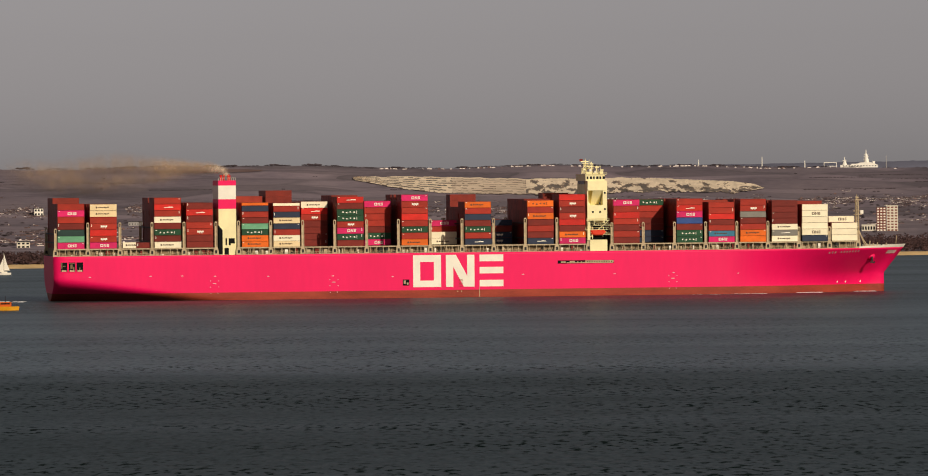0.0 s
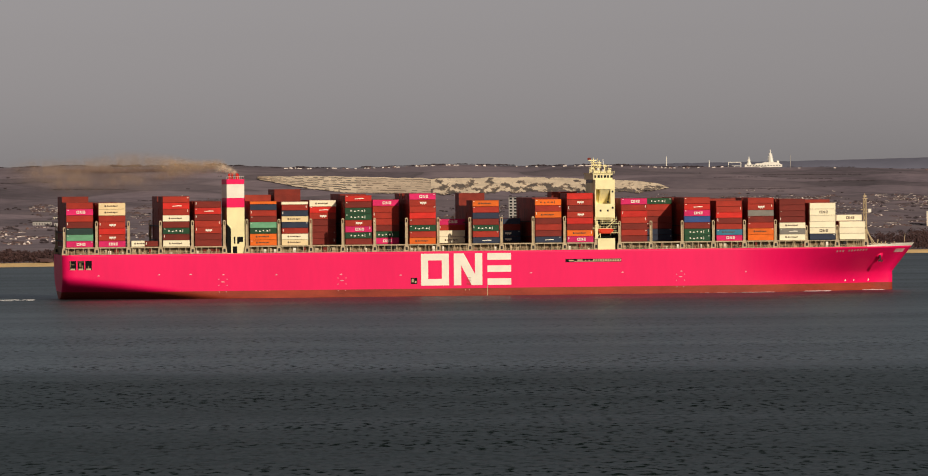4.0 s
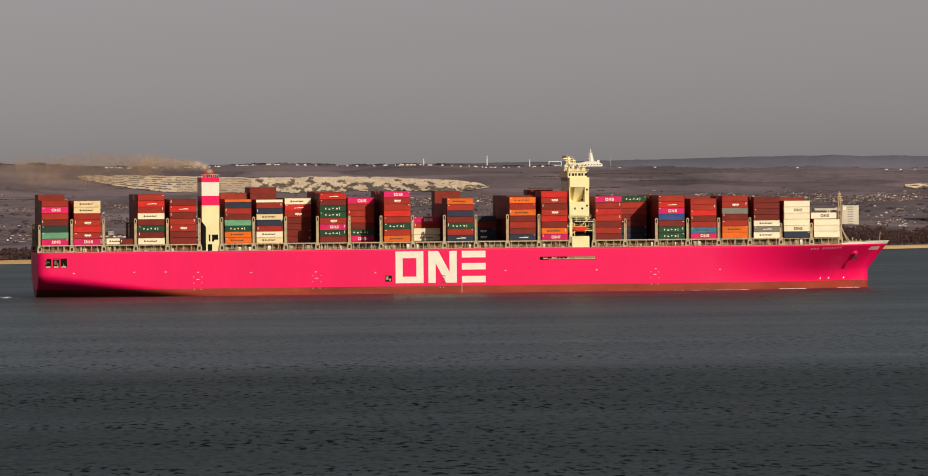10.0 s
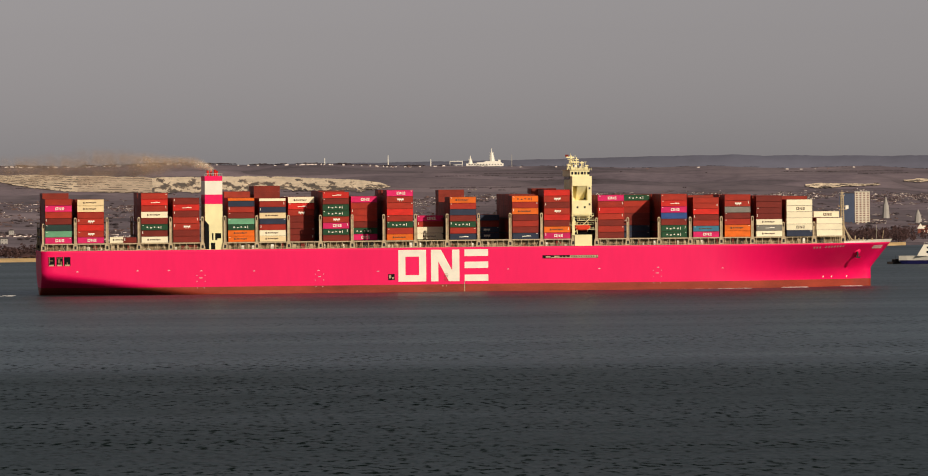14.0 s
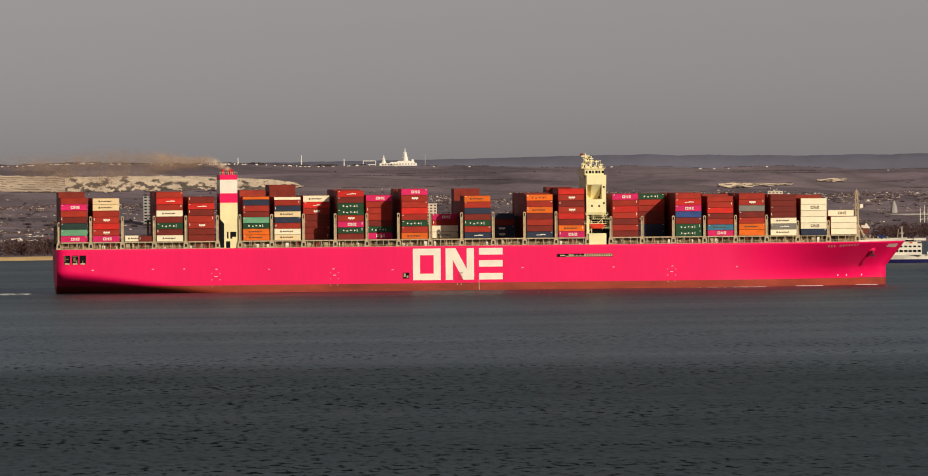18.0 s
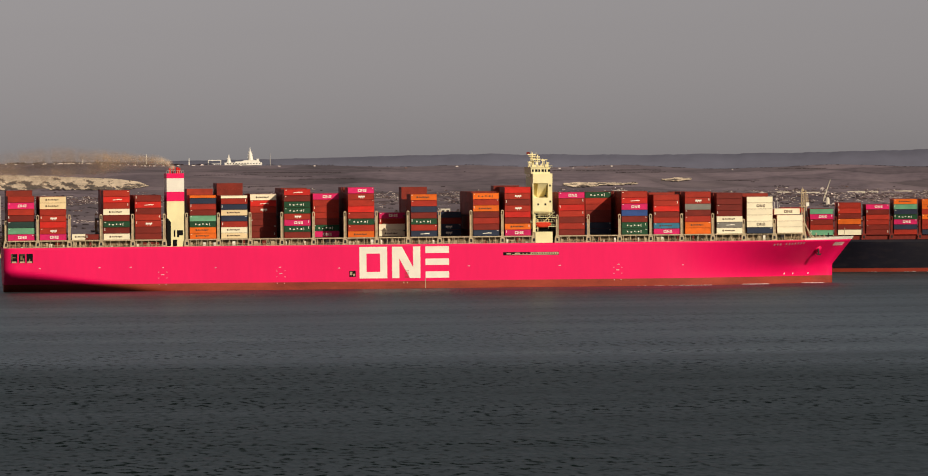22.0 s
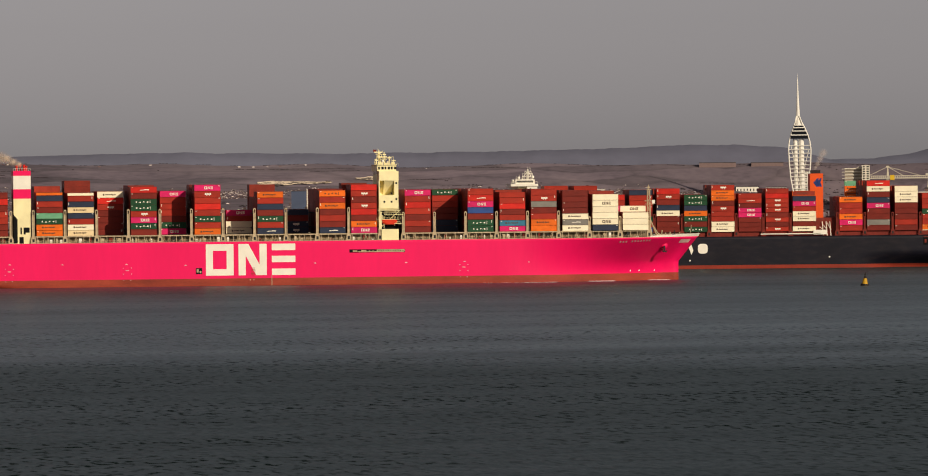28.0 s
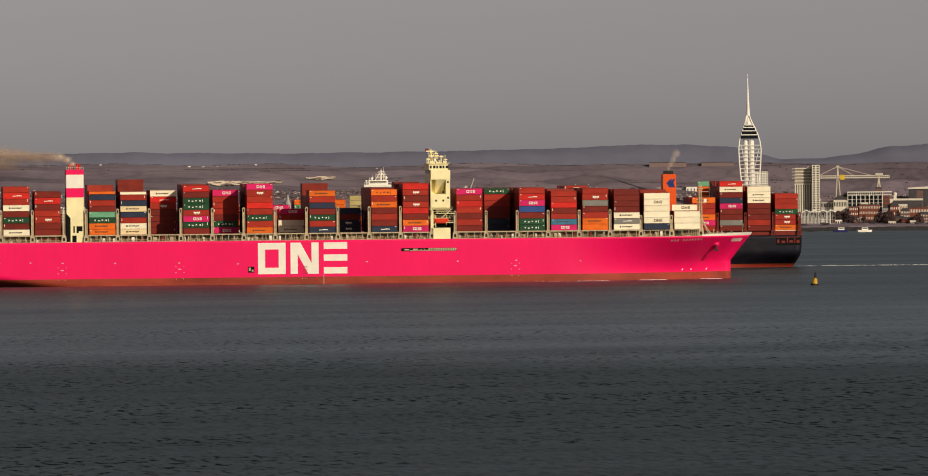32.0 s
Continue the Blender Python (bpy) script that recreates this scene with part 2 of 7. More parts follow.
def stack(ship, u0, length, base, top, row, codes, group_rng):
    """A column of containers on a ship. Codes: a paint letter and, after it, a mark: o frame, a round, y line, u dots, s slash, h line on orange."""
    kinds = {"o": "frame", "a": "round", "y": "line", "u": "dots", "s": "slash", "h": "line"}
    codes = codes.split()
    tier = (top - base) / sum(0.5 if c[-1] == "-" else 1.0 for c in codes)
    z = base
    for c in codes:
        h = tier * (0.5 if c[-1] == "-" else 1.0)
        at = pose(u0 + group_rng.uniform(-0.06, 0.06), row + group_rng.uniform(-0.05, 0.05), z)
        z += h
        c = c.rstrip("-")
        key = c[0]
        ob = share("container", container_mesh(length, h, key), ship, at)
        tagged(ob, PAINT_WORDS[key] + " corrugated steel shipping container")
        if h > 2 and group_rng.random() < 0.62:
            share("id_plate", plate_mesh(group_rng.random() < 0.4), ob, pose(group_rng.choice((0.35, 0.5, length - 1.0)), 0, h - 0.62 - group_rng.uniform(0, 0.3)))
        if len(c) > 1:
            kind = kinds[c[1]]
            me = mark_mesh(kind, length)
            dark = key in "WKOE" or c[1] == "h"
            if dark:
                if (kind, length) not in MARK_DARK:
                    me2 = me.copy()
                    me2.materials[0] = mark_brown
                    MARK_DARK[kind, length] = me2
                me = MARK_DARK[kind, length]
            share("mark", me, ob, pose(0, 0, 0) @ Matrix.Diagonal((1, 1, min(1, h / 2.75), 1)))


PAINT_WORDS = {"M": "magenta", "E": "pale yellow", "R": "rust-red", "B": "bright red", "D": "dark maroon", "G": "dark green", "g": "grey-green", "T": "pale green",
               "N": "navy blue", "W": "cream white", "O": "orange", "Y": "grey", "L": "blue", "C": "teal blue", "K": "tan"}


def inner_rows(ship, bays, y_far, label):
    """The rows of containers behind the outer ones, joined. Each bay tells from which depth on the rows stand higher or lower."""
    rng = random.Random(5)
    bm = bmesh.new()
    for u0, length, base, top, row, changes in bays:
        y = row + 2.5
        while y < y_far - 2.4:
            t = top
            for depth, lift in changes:
                if y - row >= depth:
                    t = top + lift
            n = max(1, round((t - base) / 2.75))
            cut = rng.choice((0, 0, 0, 0, 1)) if y > row + 6 and not changes else 0
            h = (t - base) / n
            for i in range(n - cut):
                if y < row + 6 or i >= n - cut - 2 or y > y_far - 6:
                    bm_box(bm, u0 + 0.05, u0 + length - 0.05, y + 0.03, y + 2.47, base + i * h + 0.04, base + (i + 1) * h - 0.06)
            bm_box(bm, u0 + 0.2, u0 + length - 0.2, y + 0.1, y + 2.4, base, base + h * max(1, n - cut - 1))
            y += 2.5
    ob = part("inner_cargo", bm, mixed_rows, ship, label)
    tagged(ob, kind="stuff")
    return ob


# ---------------------------------------------------------------- hulls


def hull_grid(stations, levels, half, xs):
    """Hull skin on both sides from half-breadths half(u, z) and stem/stern shift xs(u, z)."""
    bm = bmesh.new()
    grid = {}
    for s in (-1, 1):
        for i, u in enumerate(stations):
            for j, z in enumerate(levels):
                grid[s, i, j] = bm.verts.new((xs(u, z), s * half(u, z), z))
    for s in (-1, 1):
        for i in range(len(stations) - 1):
            for j in range(len(levels) - 1):
                f = [grid[s, i, j], grid[s, i + 1, j], grid[s, i + 1, j + 1], grid[s, i, j + 1]]
                face = bm.faces.new(f if s < 0 else f[::-1])
                face.smooth = True
                face.material_index = 1 if levels[j + 1] <= BOOT + 0.01 else 0
    n, m = len(stations) - 1, len(levels) - 1
    for j in range(m):
        f = bm.faces.new((grid[1, 0, j], grid[-1, 0, j], grid[-1, 0, j + 1], grid[1, 0, j + 1]))
        f.material_index = 1 if levels[j + 1] <= BOOT + 0.01 else 0
        bm.faces.new((grid[-1, n, j], grid[1, n, j], grid[1, n, j + 1], grid[-1, n, j + 1]))
    for i in range(n):
        f = bm.faces.new((grid[-1, i, m], grid[-1, i + 1, m], grid[1, i + 1, m], grid[1, i, m]))
        f.material_index = 2
    return bm


def smoother(a, b, x):
    t = min(1, max(0, (x - a) / (b - a)))
    return t * t * (3 - 2 * t)


def steps(a, b, n):
    return [a + (b - a) * i / n for i in range(n + 1)]


BOOT = 4.0
HB = 29.4
DECK = 21.2


def tribute_half(u, z):
    k = min(1, max(0, z / DECK))
    # stern: the counter closes towards the water, its knuckle sinking forward
    aft = HB
    if u < -112:
        f = smoother(-205, -112, u)
        run = HB * (0.12 + 0.88 * f)
        knuckle = max(0.5, 12.0 * (-112 - u) / 87)
        aft = run + (HB - run) * math.sin(math.pi / 2 * min(1, max(0, z) / knuckle))
        aft *= 0.92 + 0.08 * smoother(-198.5, -192, u)
    # bow: fine at the water, flared at the deck
    w = max(0.0, 1 - max(0.0, (u - 112) / 84.5) ** 1.6)
    d = max(0.0, 1 - max(0.0, (u - 148) / 57.5) ** 2.9)
    g = min(1, max(0, (k - 0.16) / 0.84))
    bow = HB * (w + (d - w) * (0.55 * g * g + 0.45 * g * g * (3 - 2 * g)))
    return max(0.15, min(aft, bow))


def tribute_shift(u, z):
    k = min(1, max(0, z / DECK))
    x = u
    if u > 150:
        x += (u - 150) / 55.5 * (2.9 - 9.6 * min(1.0, (1 - k) / 0.56))
    if u < -180:
        x += (-180 - u) / 16 * (0.4 * (1 - k) ** 1.5)
    return x


def container_ship_magenta():
    ship = tagged(new("container_ship"), "magenta container ship loaded with stacked containers, under way", "container ship")
    st = steps(-195.8, -120, 26) + steps(-112, 56, 12) + steps(64, 205.5, 46)
    lv = [-3, -1, 0, 0.8, 1.6, 2.4, 3.2, BOOT] + steps(4.9, DECK, 18)
    part("hull", hull_grid(st, lv, tribute_half, tribute_shift), [magenta, boot_red, dark_steel], ship, "magenta painted steel hull with a worn red waterline band")
    near = -HB
    # big plain shapes on the side
    y0, y1 = near - 0.03, near + 0.05
    bm = boxes((-30.2, -26.9, y0, y1, 5.4, 20.1), (-20.5, -17.2, y0, y1, 5.4, 20.1), (-26.9, -20.5, y0, y1, 17.0, 20.1), (-26.9, -20.5, y0, y1, 5.4, 8.4))
    part("hull_mark", bm, white_paint, ship, "cream painted square frame")
    bm = boxes((-14.9, -11.5, y0, y1, 5.4, 20.1), (-5.0, -1.6, y0, y1, 5.4, 20.1))
    bm_prism(bm, [(-11.5, 20.1), (-11.5, 14.6), (-6.6, 5.4), (-5.0, 5.4), (-5.0, 10.4), (-10.2, 20.1)], y0, y1)
    part("hull_mark", bm, white_paint, ship, "cream painted uprights with a slanting bar")
    bm = boxes((0.8, 11.9, y0, y1, 17.0, 20.1), (0.8, 11.9, y0, y1, 11.4, 14.4), (0.8, 11.9, y0, y1, 5.4, 8.4))
    part("hull_mark", bm, white_paint, ship, "three cream painted bars")
    return ship


SHIP = container_ship_magenta()

BAYS = [  # start, top, set back by, changes of the rows behind (depth, lift), codes from the deck up; a dash marks a half-height unit
    (-193.7, 45.3, 0, [(26, 2.6)], "Mo T g D R Mo R"), (-178.9, 45.0, 0, [], "Mo Ra B Ra R Ey Ey"),
    (-149.4, 47.7, 0, [], "Wy D Gu D Wy R Bs R"), (-134.7, 45.3, 0, [], "D D Ra R D Bs D"),
    (-109.2, 45.1, 0, [(22, 2.9)], "Oh Oh Gu T D R N O-"), (-94.6, 44.8, 0, [(28, 5.7)], "Ey Wy R N Ey N R W-"),
    (-79.9, 45.3, 15, [], "D D D D Ra Bs Wy"), (-65.1, 47.4, 0, [(20, 0.6)], "D Gu Mo Ra Gu Gu D Bs"),
    (-50.4, 45.3, 15, [], "Mo Gu D R R R Mo"), (-35.2, 48.1, 0, [], "Oh R Gu R B R Ra Mo"),
    (-5.7, 44.6, 0, [(20, -2.5), (45, 3.3)], "Ns R Gu D N R Oh"), (8.7, 36.0, 28, [], "Na Na D N"),
    (23.6, 44.9, 0, [(10, 0.7)], "Ns D R D Oh R Ou"), (38.5, 47.6, 0, [(18, -2.8), (44, 0.6)], "Mo Oh D B Ra D Ra B"),
    # At 79.4 the navy lower tiers paint the deep shade of the recess.
    (64.0, 44.9, 0, [], "D R D R B R Mo"), (79.4, 44.9, 21, [], "N N D D R R Gu"),
    (93.8, 45.1, 0, [], "Gu Gu D L Mo Bs R"), (108.9, 43.4, 0, [(14, 0.9)], "Mo Ch R D B R R"),
    (123.9, 44.6, 0, [], "O Oh R D Y Ra R"), (138.9, 43.9, 0, [], "Wy Ys Wy D D D D"),
    (153.3, 42.0, 0, [(11, 1.5)], "N Wo W W Wo W"), (168.4, 33.2, 4.7, [], "W W W")]


def load_magenta_ship():
    rng = random.Random(3)
    behind = []
    for u0, top, back, changes, codes in BAYS:
        base = 24.7
        row = -HB + 0.7 + back
        stack(SHIP, u0, 12.19, base, top, row, codes, rng)
        behind.append((u0 - 0.1, 12.3, base, top, row, changes))
    stack(SHIP, 167.8, 12.19, 33.4, 36.3, -20.0, "Wo", rng)
    stack(SHIP, -164.0, 6.06, 24.8, 27.6, -HB + 0.7, "Wh", rng)
    stack(SHIP, -157.8, 6.06, 24.8, 27.4, -HB + 0.7, "D", rng)
    stack(SHIP, -19.2, 12.19, 24.8, 30.7, -HB + 18.0, "Wh W", rng)
    stack(SHIP, -18.7, 12.19, 24.8, 36.0, -HB + 21.0, "D D R Mo", rng)
    stack(SHIP, -193.7, 12.19, 21.9, 24.4, -HB + 3.4, "R", rng)
    behind += [(-18.7, 12.19, 24.8, 36.0, -HB + 21.0, [(10, -5)])]
    inner_rows(SHIP, behind, HB - 0.5, "rows of rust-red containers standing behind the outer stacks")


load_magenta_ship()

# ---------------------------------------------------------------- deck gear of the magenta ship


def lashing_bridge(ship, u, near, far, z0, z1, steel, shade):
    """A steel frame across the deck between two bays, with a rounded eye at the head of its outer post."""
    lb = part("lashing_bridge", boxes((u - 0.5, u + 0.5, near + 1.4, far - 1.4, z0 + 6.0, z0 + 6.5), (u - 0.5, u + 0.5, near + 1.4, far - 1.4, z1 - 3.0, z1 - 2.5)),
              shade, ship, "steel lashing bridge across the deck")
    for y in (near, far - 0.9):
        bm = bmesh.new()
        bm_box(bm, u - 0.62, u - 0.30, y, y + 0.9, z0 + 3.6, z1 - 0.8)
        bm_box(bm, u + 0.30, u + 0.62, y, y + 0.9, z0 + 3.6, z1 - 0.8)
        bm_box(bm, u - 0.30, u + 0.30, y + 0.25, y + 0.75, z0 + 3.6, z1 - 2.4)
        bm_prism(bm, [(u + 0.62 * math.cos(a), z1 - 0.8 + 0.62 * math.sin(a)) for a in steps(0, math.pi, 8)], y, y + 0.9)
        bm_prism(bm, [(u - 1.3, z0), (u + 1.3, z0), (u + 1.05, z0 + 2.6), (u + 0.62, z0 + 3.6), (u - 0.62, z0 + 3.6), (u - 1.05, z0 + 2.6)], y - 0.05, y + 0.95)
        post = part("post", bm, steel, lb, "")
        # Dark plate paints the shade inside the hole of the foot.
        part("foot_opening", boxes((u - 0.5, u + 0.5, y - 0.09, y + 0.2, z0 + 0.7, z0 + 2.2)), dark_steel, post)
    return lb


POSTS = [(-194.6 + i * 14.69, 36.8 if i else 34.2) for i in range(6)] + [(-110.7 + i * 14.8, 37.1) for i in range(12)] + [(63.2 + i * 14.76, 34.6 if i < 6 else 31.7) for i in range(9)]


def deck_gear():
    """Lashing bridges, and between them the shaded side passage under the outer stacks with its top bar, pillars, rails and lockers."""
    pillar = finish("pillar", boxes((0, 0.28, 0, 0.4, 0, 3.0), (-0.06, 0.34, 0, 0.5, 2.7, 3.0)), beige_steel)
    fine = finish("rail_post", boxes((0, 0.09, 0, 0.09, 0, 1.1)), beige_steel)
    for u, top in POSTS:
        edge = min(HB, tribute_half(u, DECK) - 0.6) - 0.3
        # Dark steel beams: the shade between the stacks is put into their colour.
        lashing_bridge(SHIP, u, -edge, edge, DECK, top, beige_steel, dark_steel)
    rng = random.Random(8)
    for (a, _), (b, _) in zip(POSTS, POSTS[1:]):
        if b - a > 16 or b - a < 12:
            continue
        side = min(HB, tribute_half(b - 1.0, DECK))
        part("hatch_coaming", boxes((a + 0.8, b - 0.8, -side + 2.9, side - 2.9, DECK, 24.55)), dull_beige, SHIP, "weathered hatch coaming, darkened for the side passage's shade")
        part("coaming_top", boxes((a + 0.7, b - 0.7, -side + 0.55, -side + 1.5, 24.1, 24.62), (a + 0.7, b - 0.7, -side + 1.5, -side + 2.9, 24.3, 24.6)), beige_steel, SHIP, "beige top bar over the side passage")
        u = a + 1.6
        while u < b - 1.6:
            share("pillar", pillar, SHIP, pose(u, -side + 0.6, DECK))
            u += rng.uniform(2.2, 4.2)
        part("deck_rail", boxes((a + 0.9, b - 0.9, -side + 0.2, -side + 0.29, DECK + 1.04, DECK + 1.14), (a + 0.9, b - 0.9, -side + 0.2, -side + 0.28, DECK + 0.52, DECK + 0.6), (a + 0.6, b - 0.6, -side + 0.12, -side + 0.5, DECK - 0.05, DECK + 0.2)), beige_steel, SHIP)
        u = a + 1.5
        while u < b - 1.4:
            share("rail_post", fine, SHIP, pose(u, -side + 0.2, DECK))
            u += 1.5
        u = a + 1.6
        while u < b - 2.2:
            w = rng.uniform(0.4, 2.0)
            part("deck_box", boxes((u, u + w, -side + 0.9, -side + 2.0, DECK, DECK + rng.uniform(0.5, 2.6))), rng.choice((beige_steel, beige_steel, white_paint, dull_beige, rust_steel, dark_steel)), SHIP)
            u += w + rng.uniform(0.3, 2.0)
        u = rng.uniform(a + 2, b - 4)
        for k in range(3):
            part("lashing_rod", rods(((u + k * 0.9, -side + 0.7, DECK), (u + k * 0.9 + rng.uniform(-1, 1), -side + 0.9, DECK + rng.uniform(1.4, 2.9)), 0.12, 0.12, 5)), beige_steel, SHIP)


def funnel_tower():
    x0, x1, y0, y1 = -119.8, -111.7, -27.5, -4.0
    body = part("funnel_casing", boxes((x0, x1, y0, y1, DECK, 42.3)), cream, SHIP, "cream painted engine casing")
    f = part("funnel", boxes((x0 - 0.03, x1 + 0.03, y0 - 0.03, y1 + 0.03, 42.3, 46.7), (x0 - 0.03, x1 + 0.03, y0 - 0.03, y1 + 0.03, 53.0, 55.3)), magenta, SHIP, "magenta and white striped funnel")
    part("white_band", boxes((x0, x1, y0, y1, 46.7, 53.0)), white_paint, f)
    for x, y, h in ((-118.0, -22, 57.6), (-116.2, -18, 58.2), (-114.5, -21, 57.9), (-113.2, -14, 57.4)):
        bm = rods(((x, y, 55.2), (x, y, h), 0.55))
        bm_rod(bm, (x, y, h), (x, y, h + 0.25), 0.7)
        part("exhaust_pipe", bm, paint["B"], f)
    bm = bmesh.new()
    for x in steps(x0 + 0.1, x1 - 0.1, 8):
        bm_rod(bm, (x, y0 + 0.1, 55.3), (x, y0 + 0.1, 56.5), 0.06, seg=5)
    bm_rod(bm, (x0, y0 + 0.1, 56.5), (x1, y0 + 0.1, 56.5), 0.06, seg=5)
    part("top_rail", bm, white_paint, f)
    for a, b, c, d in ((-116.7, -116.0, 25.7, 28.8), (-115.2, -112.4, 26.4, 28.8), (-115.2, -114.2, 25.6, 26.4), (-117.2, -115.2, 21.3, 24.4)):
        # Black boxes on the casing paint the shade inside its openings.
        part("opening", boxes((a, b, y0 - 0.04, y0 + 0.3, c, d)), shade_black, body)
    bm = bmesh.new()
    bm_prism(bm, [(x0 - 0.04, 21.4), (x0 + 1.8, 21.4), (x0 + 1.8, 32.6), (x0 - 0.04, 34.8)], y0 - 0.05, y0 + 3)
    part("opening", bm, shade_black, body)


def navigation_tower(ship, x0, x1, y0, y1, z0, z1, wall, bracket=True, first=19.5, count=4):
    """Slim deckhouse across the ship: wall, bridge deck with wings, open stairs, lifeboat, mast."""
    w = x1 - x0
    house = part("deckhouse", boxes((x0, x1, y0 + 6.2, y0 + 26, z0, z1 - 2.5), (x0 + 1.2, x1, y0, y1, z0, z0 + 5.2)), wall, ship, "cream painted deckhouse")
    part("bridge_deck", boxes((x0 + 0.2, x1 + 0.1, y0 - 0.2, y0 + 26, z1 - 5.4, z1 - 0.9)), wall, house)
    wheel = part("wheelhouse", boxes((x0 - 0.6, x1 - 0.9, y0 + 0.6, y0 + 26, z1 - 0.9, z1 + 1.9)), wall, house, "wheelhouse with dark windows")
    for k in range(6):
        x = x0 - 0.1 + k * 1.5
        part("wheelhouse_window", boxes((x, x + (1.1 if k % 2 else 0.8), y0 + 0.5, y0 + 0.7, z1 - 0.1, z1 + 1.1)), glass_dark, wheel)
    part("roof_edge", boxes((x0 - 0.9, x1 - 0.5, y0 + 0.2, y0 + 27, z1 + 1.9, z1 + 2.2)), wall, house)
    if bracket:
        # the slanted bracket under the wing
        bm = bmesh.new()
        v = [bm.verts.new(p) for p in ((x0 + 2.6, y0, z1 - 5.4), (x1 - 2.2, y0, z1 - 5.4), (x1 - 2.8, y0 + 6.1, z1 - 12.0), (x0 + 2.6, y0 + 6.1, z1 - 12.0),
                                       (x0 + 3.4, y0 + 6.1, z1 - 5.4), (x1 - 2.2, y0 + 6.1, z1 - 5.4))]
        for f in ((0, 1, 2, 3), (0, 3, 4), (1, 5, 2), (0, 4, 5, 1), (3, 2, 5, 4)):
            bm.faces.new([v[i] for i in f])
        part("wing_bracket", bm, wall, house, "slanting bracket under the bridge wing")
        part("wing_post", boxes((x1 - 2.0, x1, y0, y0 + 6.2, z1 - 12.2, z1 - 5.4)), wall, house)
        part("wing_post", boxes((x0, x0 + 0.5, y0, y0 + 6.2, z1 - 22, z1 - 5.4)), wall, house)
        part("tower_leg", boxes((x0, x0 + 1.3, y0, y0 + 2.0, z0 + 5, z1 - 20)), wall, house)
        # Black panel paints the bay's shade behind the lifeboat.
        part("boat_bay", boxes((x0 + 1.3, x1 + 0.3, y0 + 6.0, y0 + 6.25, z0 + 5.2, z1 - 20.4)), shade_black, house, "black panel painted for the shade behind the lifeboat")
        part("side_wall", boxes((x0, x1, y0 + 0.02, y0 + 6.2, z1 - 19.0, z1 - 12.2)), wall, house)
    for x, z in ((x1 - 1.4, z1 - 7), (x1 - 1.4, z1 - 14.5), (x0 + 5.6, z1 - 11.8), (x0 + 5.6, z1 - 15.8), (x0 + 2.2, z1 - 15.8)):
        part("window", boxes((x, x + 0.8, y0 - 0.05, y0 + 0.1, z, z + 0.9)), glass_dark, house)
    part("bridge_windows", boxes((x0 - 0.06, x0, y0 + 7, y0 + 25, z1 - 2.4, z1 - 0.9)), glass_dark, house)
    for k in range(count):
        z = z1 - first - (k * 2.1 if bracket else (0, 2.6, 6.2, 8.4, 12.6, 15.0)[k])
        if z < z0 + 5:
            break
        part("gallery", boxes((x0 + (-0.6, 2.5, -1.2, 4.0)[k % 4], x1 + (0.9, 2.2, 0.2, 1.5)[k % 4], y0 - 0.3, y0 + 2.6, z, z + 0.22)), wall, house)
        bm = bmesh.new()
        for x in steps(x0 + (-0.5, 2.6, -1.1, 4.1)[k % 4], x1 + 0.8, 9):
            bm_rod(bm, (x, y0 - 0.25, z), (x, y0 - 0.25, z + 1.1), 0.05, seg=5)
        bm_rod(bm, (x0 - 0.5, y0 - 0.25, z + 1.1), (x1 + 0.8, y0 - 0.25, z + 1.1), 0.06, seg=5)
        part("gallery_rail", bm, wall, house)
        # Black panel paints the shade under each gallery.
        part("shaded_bay", boxes((x0 + 0.7, x0 + (2.6, 6.4, 3.4, 7.6)[k % 4], y0 + 2.4, y0 + 2.62, z - 1.9, z - 0.1)), shade_black, house)
        part("gallery_post", boxes((x0 + (3.2, 1.4, 5.0, 2.2)[k % 4], x0 + (3.5, 1.7, 5.3, 2.5)[k % 4], y0 - 0.2, y0 + 0.1, z - 2.1, z)), wall, house)
    bm = bmesh.new()
    bm_rod(bm, (x0 - 0.3, y0 + 0.2, z0 + 5), (x1 + 0.6, y0 + 0.2, z1 - 19.4), 0.14, seg=6)
    bm_rod(bm, (x0 - 0.3, y0 + 0.9, z0 + 5), (x1 + 0.6, y0 + 0.9, z1 - 19.4), 0.14, seg=6)
    part("stair", bm, wall, house)
    # masts and aerials
    cx = (x0 + x1) / 2 - 0.8
    z1 += 1.4
    my = y0 + 14
    bm = bmesh.new()
    bm_rod(bm, (cx - 1.6, my, z1), (cx - 2.2, my, z1 + 7.6), 0.6, 0.25)
    bm_box(bm, cx - 4.2, cx + 1.4, my - 1.2, my + 1.2, z1 + 3.2, z1 + 3.45)
    bm_box(bm, cx - 3.8, cx + 0.2, my - 1.0, my + 1.0, z1 + 5.6, z1 + 5.8)
    bm_box(bm, cx - 4.4, cx - 0.6, my - 0.3, my + 0.3, z1 + 6.4, z1 + 6.9)
    bm_box(bm, cx - 3.0, cx + 1.6, my - 0.3, my + 0.3, z1 + 4.1, z1 + 4.7)
    bm_rod(bm, (cx - 4.0, my, z1 + 0.3), (cx - 2.4, my, z1 + 6.0), 0.22, 0.18, 6)
    bm_rod(bm, (cx + 1.2, my, z1 + 0.3), (cx - 1.4, my, z1 + 6.0), 0.22, 0.18, 6)
    part("signal_mast", bm, wall, house)
    for dx, h in ((-4.6, 3.4), (-3.6, 7.2), (-0.8, 7.6), (0.6, 5.4), (2.2, 4.6), (3.2, 3.4), (4.2, 4.4), (-2.9, 8.4)):
        part("aerial", rods(((cx + dx, y0 + 10, z1), (cx + dx, y0 + 10, z1 + h), 0.14, 0.07, 5)), wall, house)
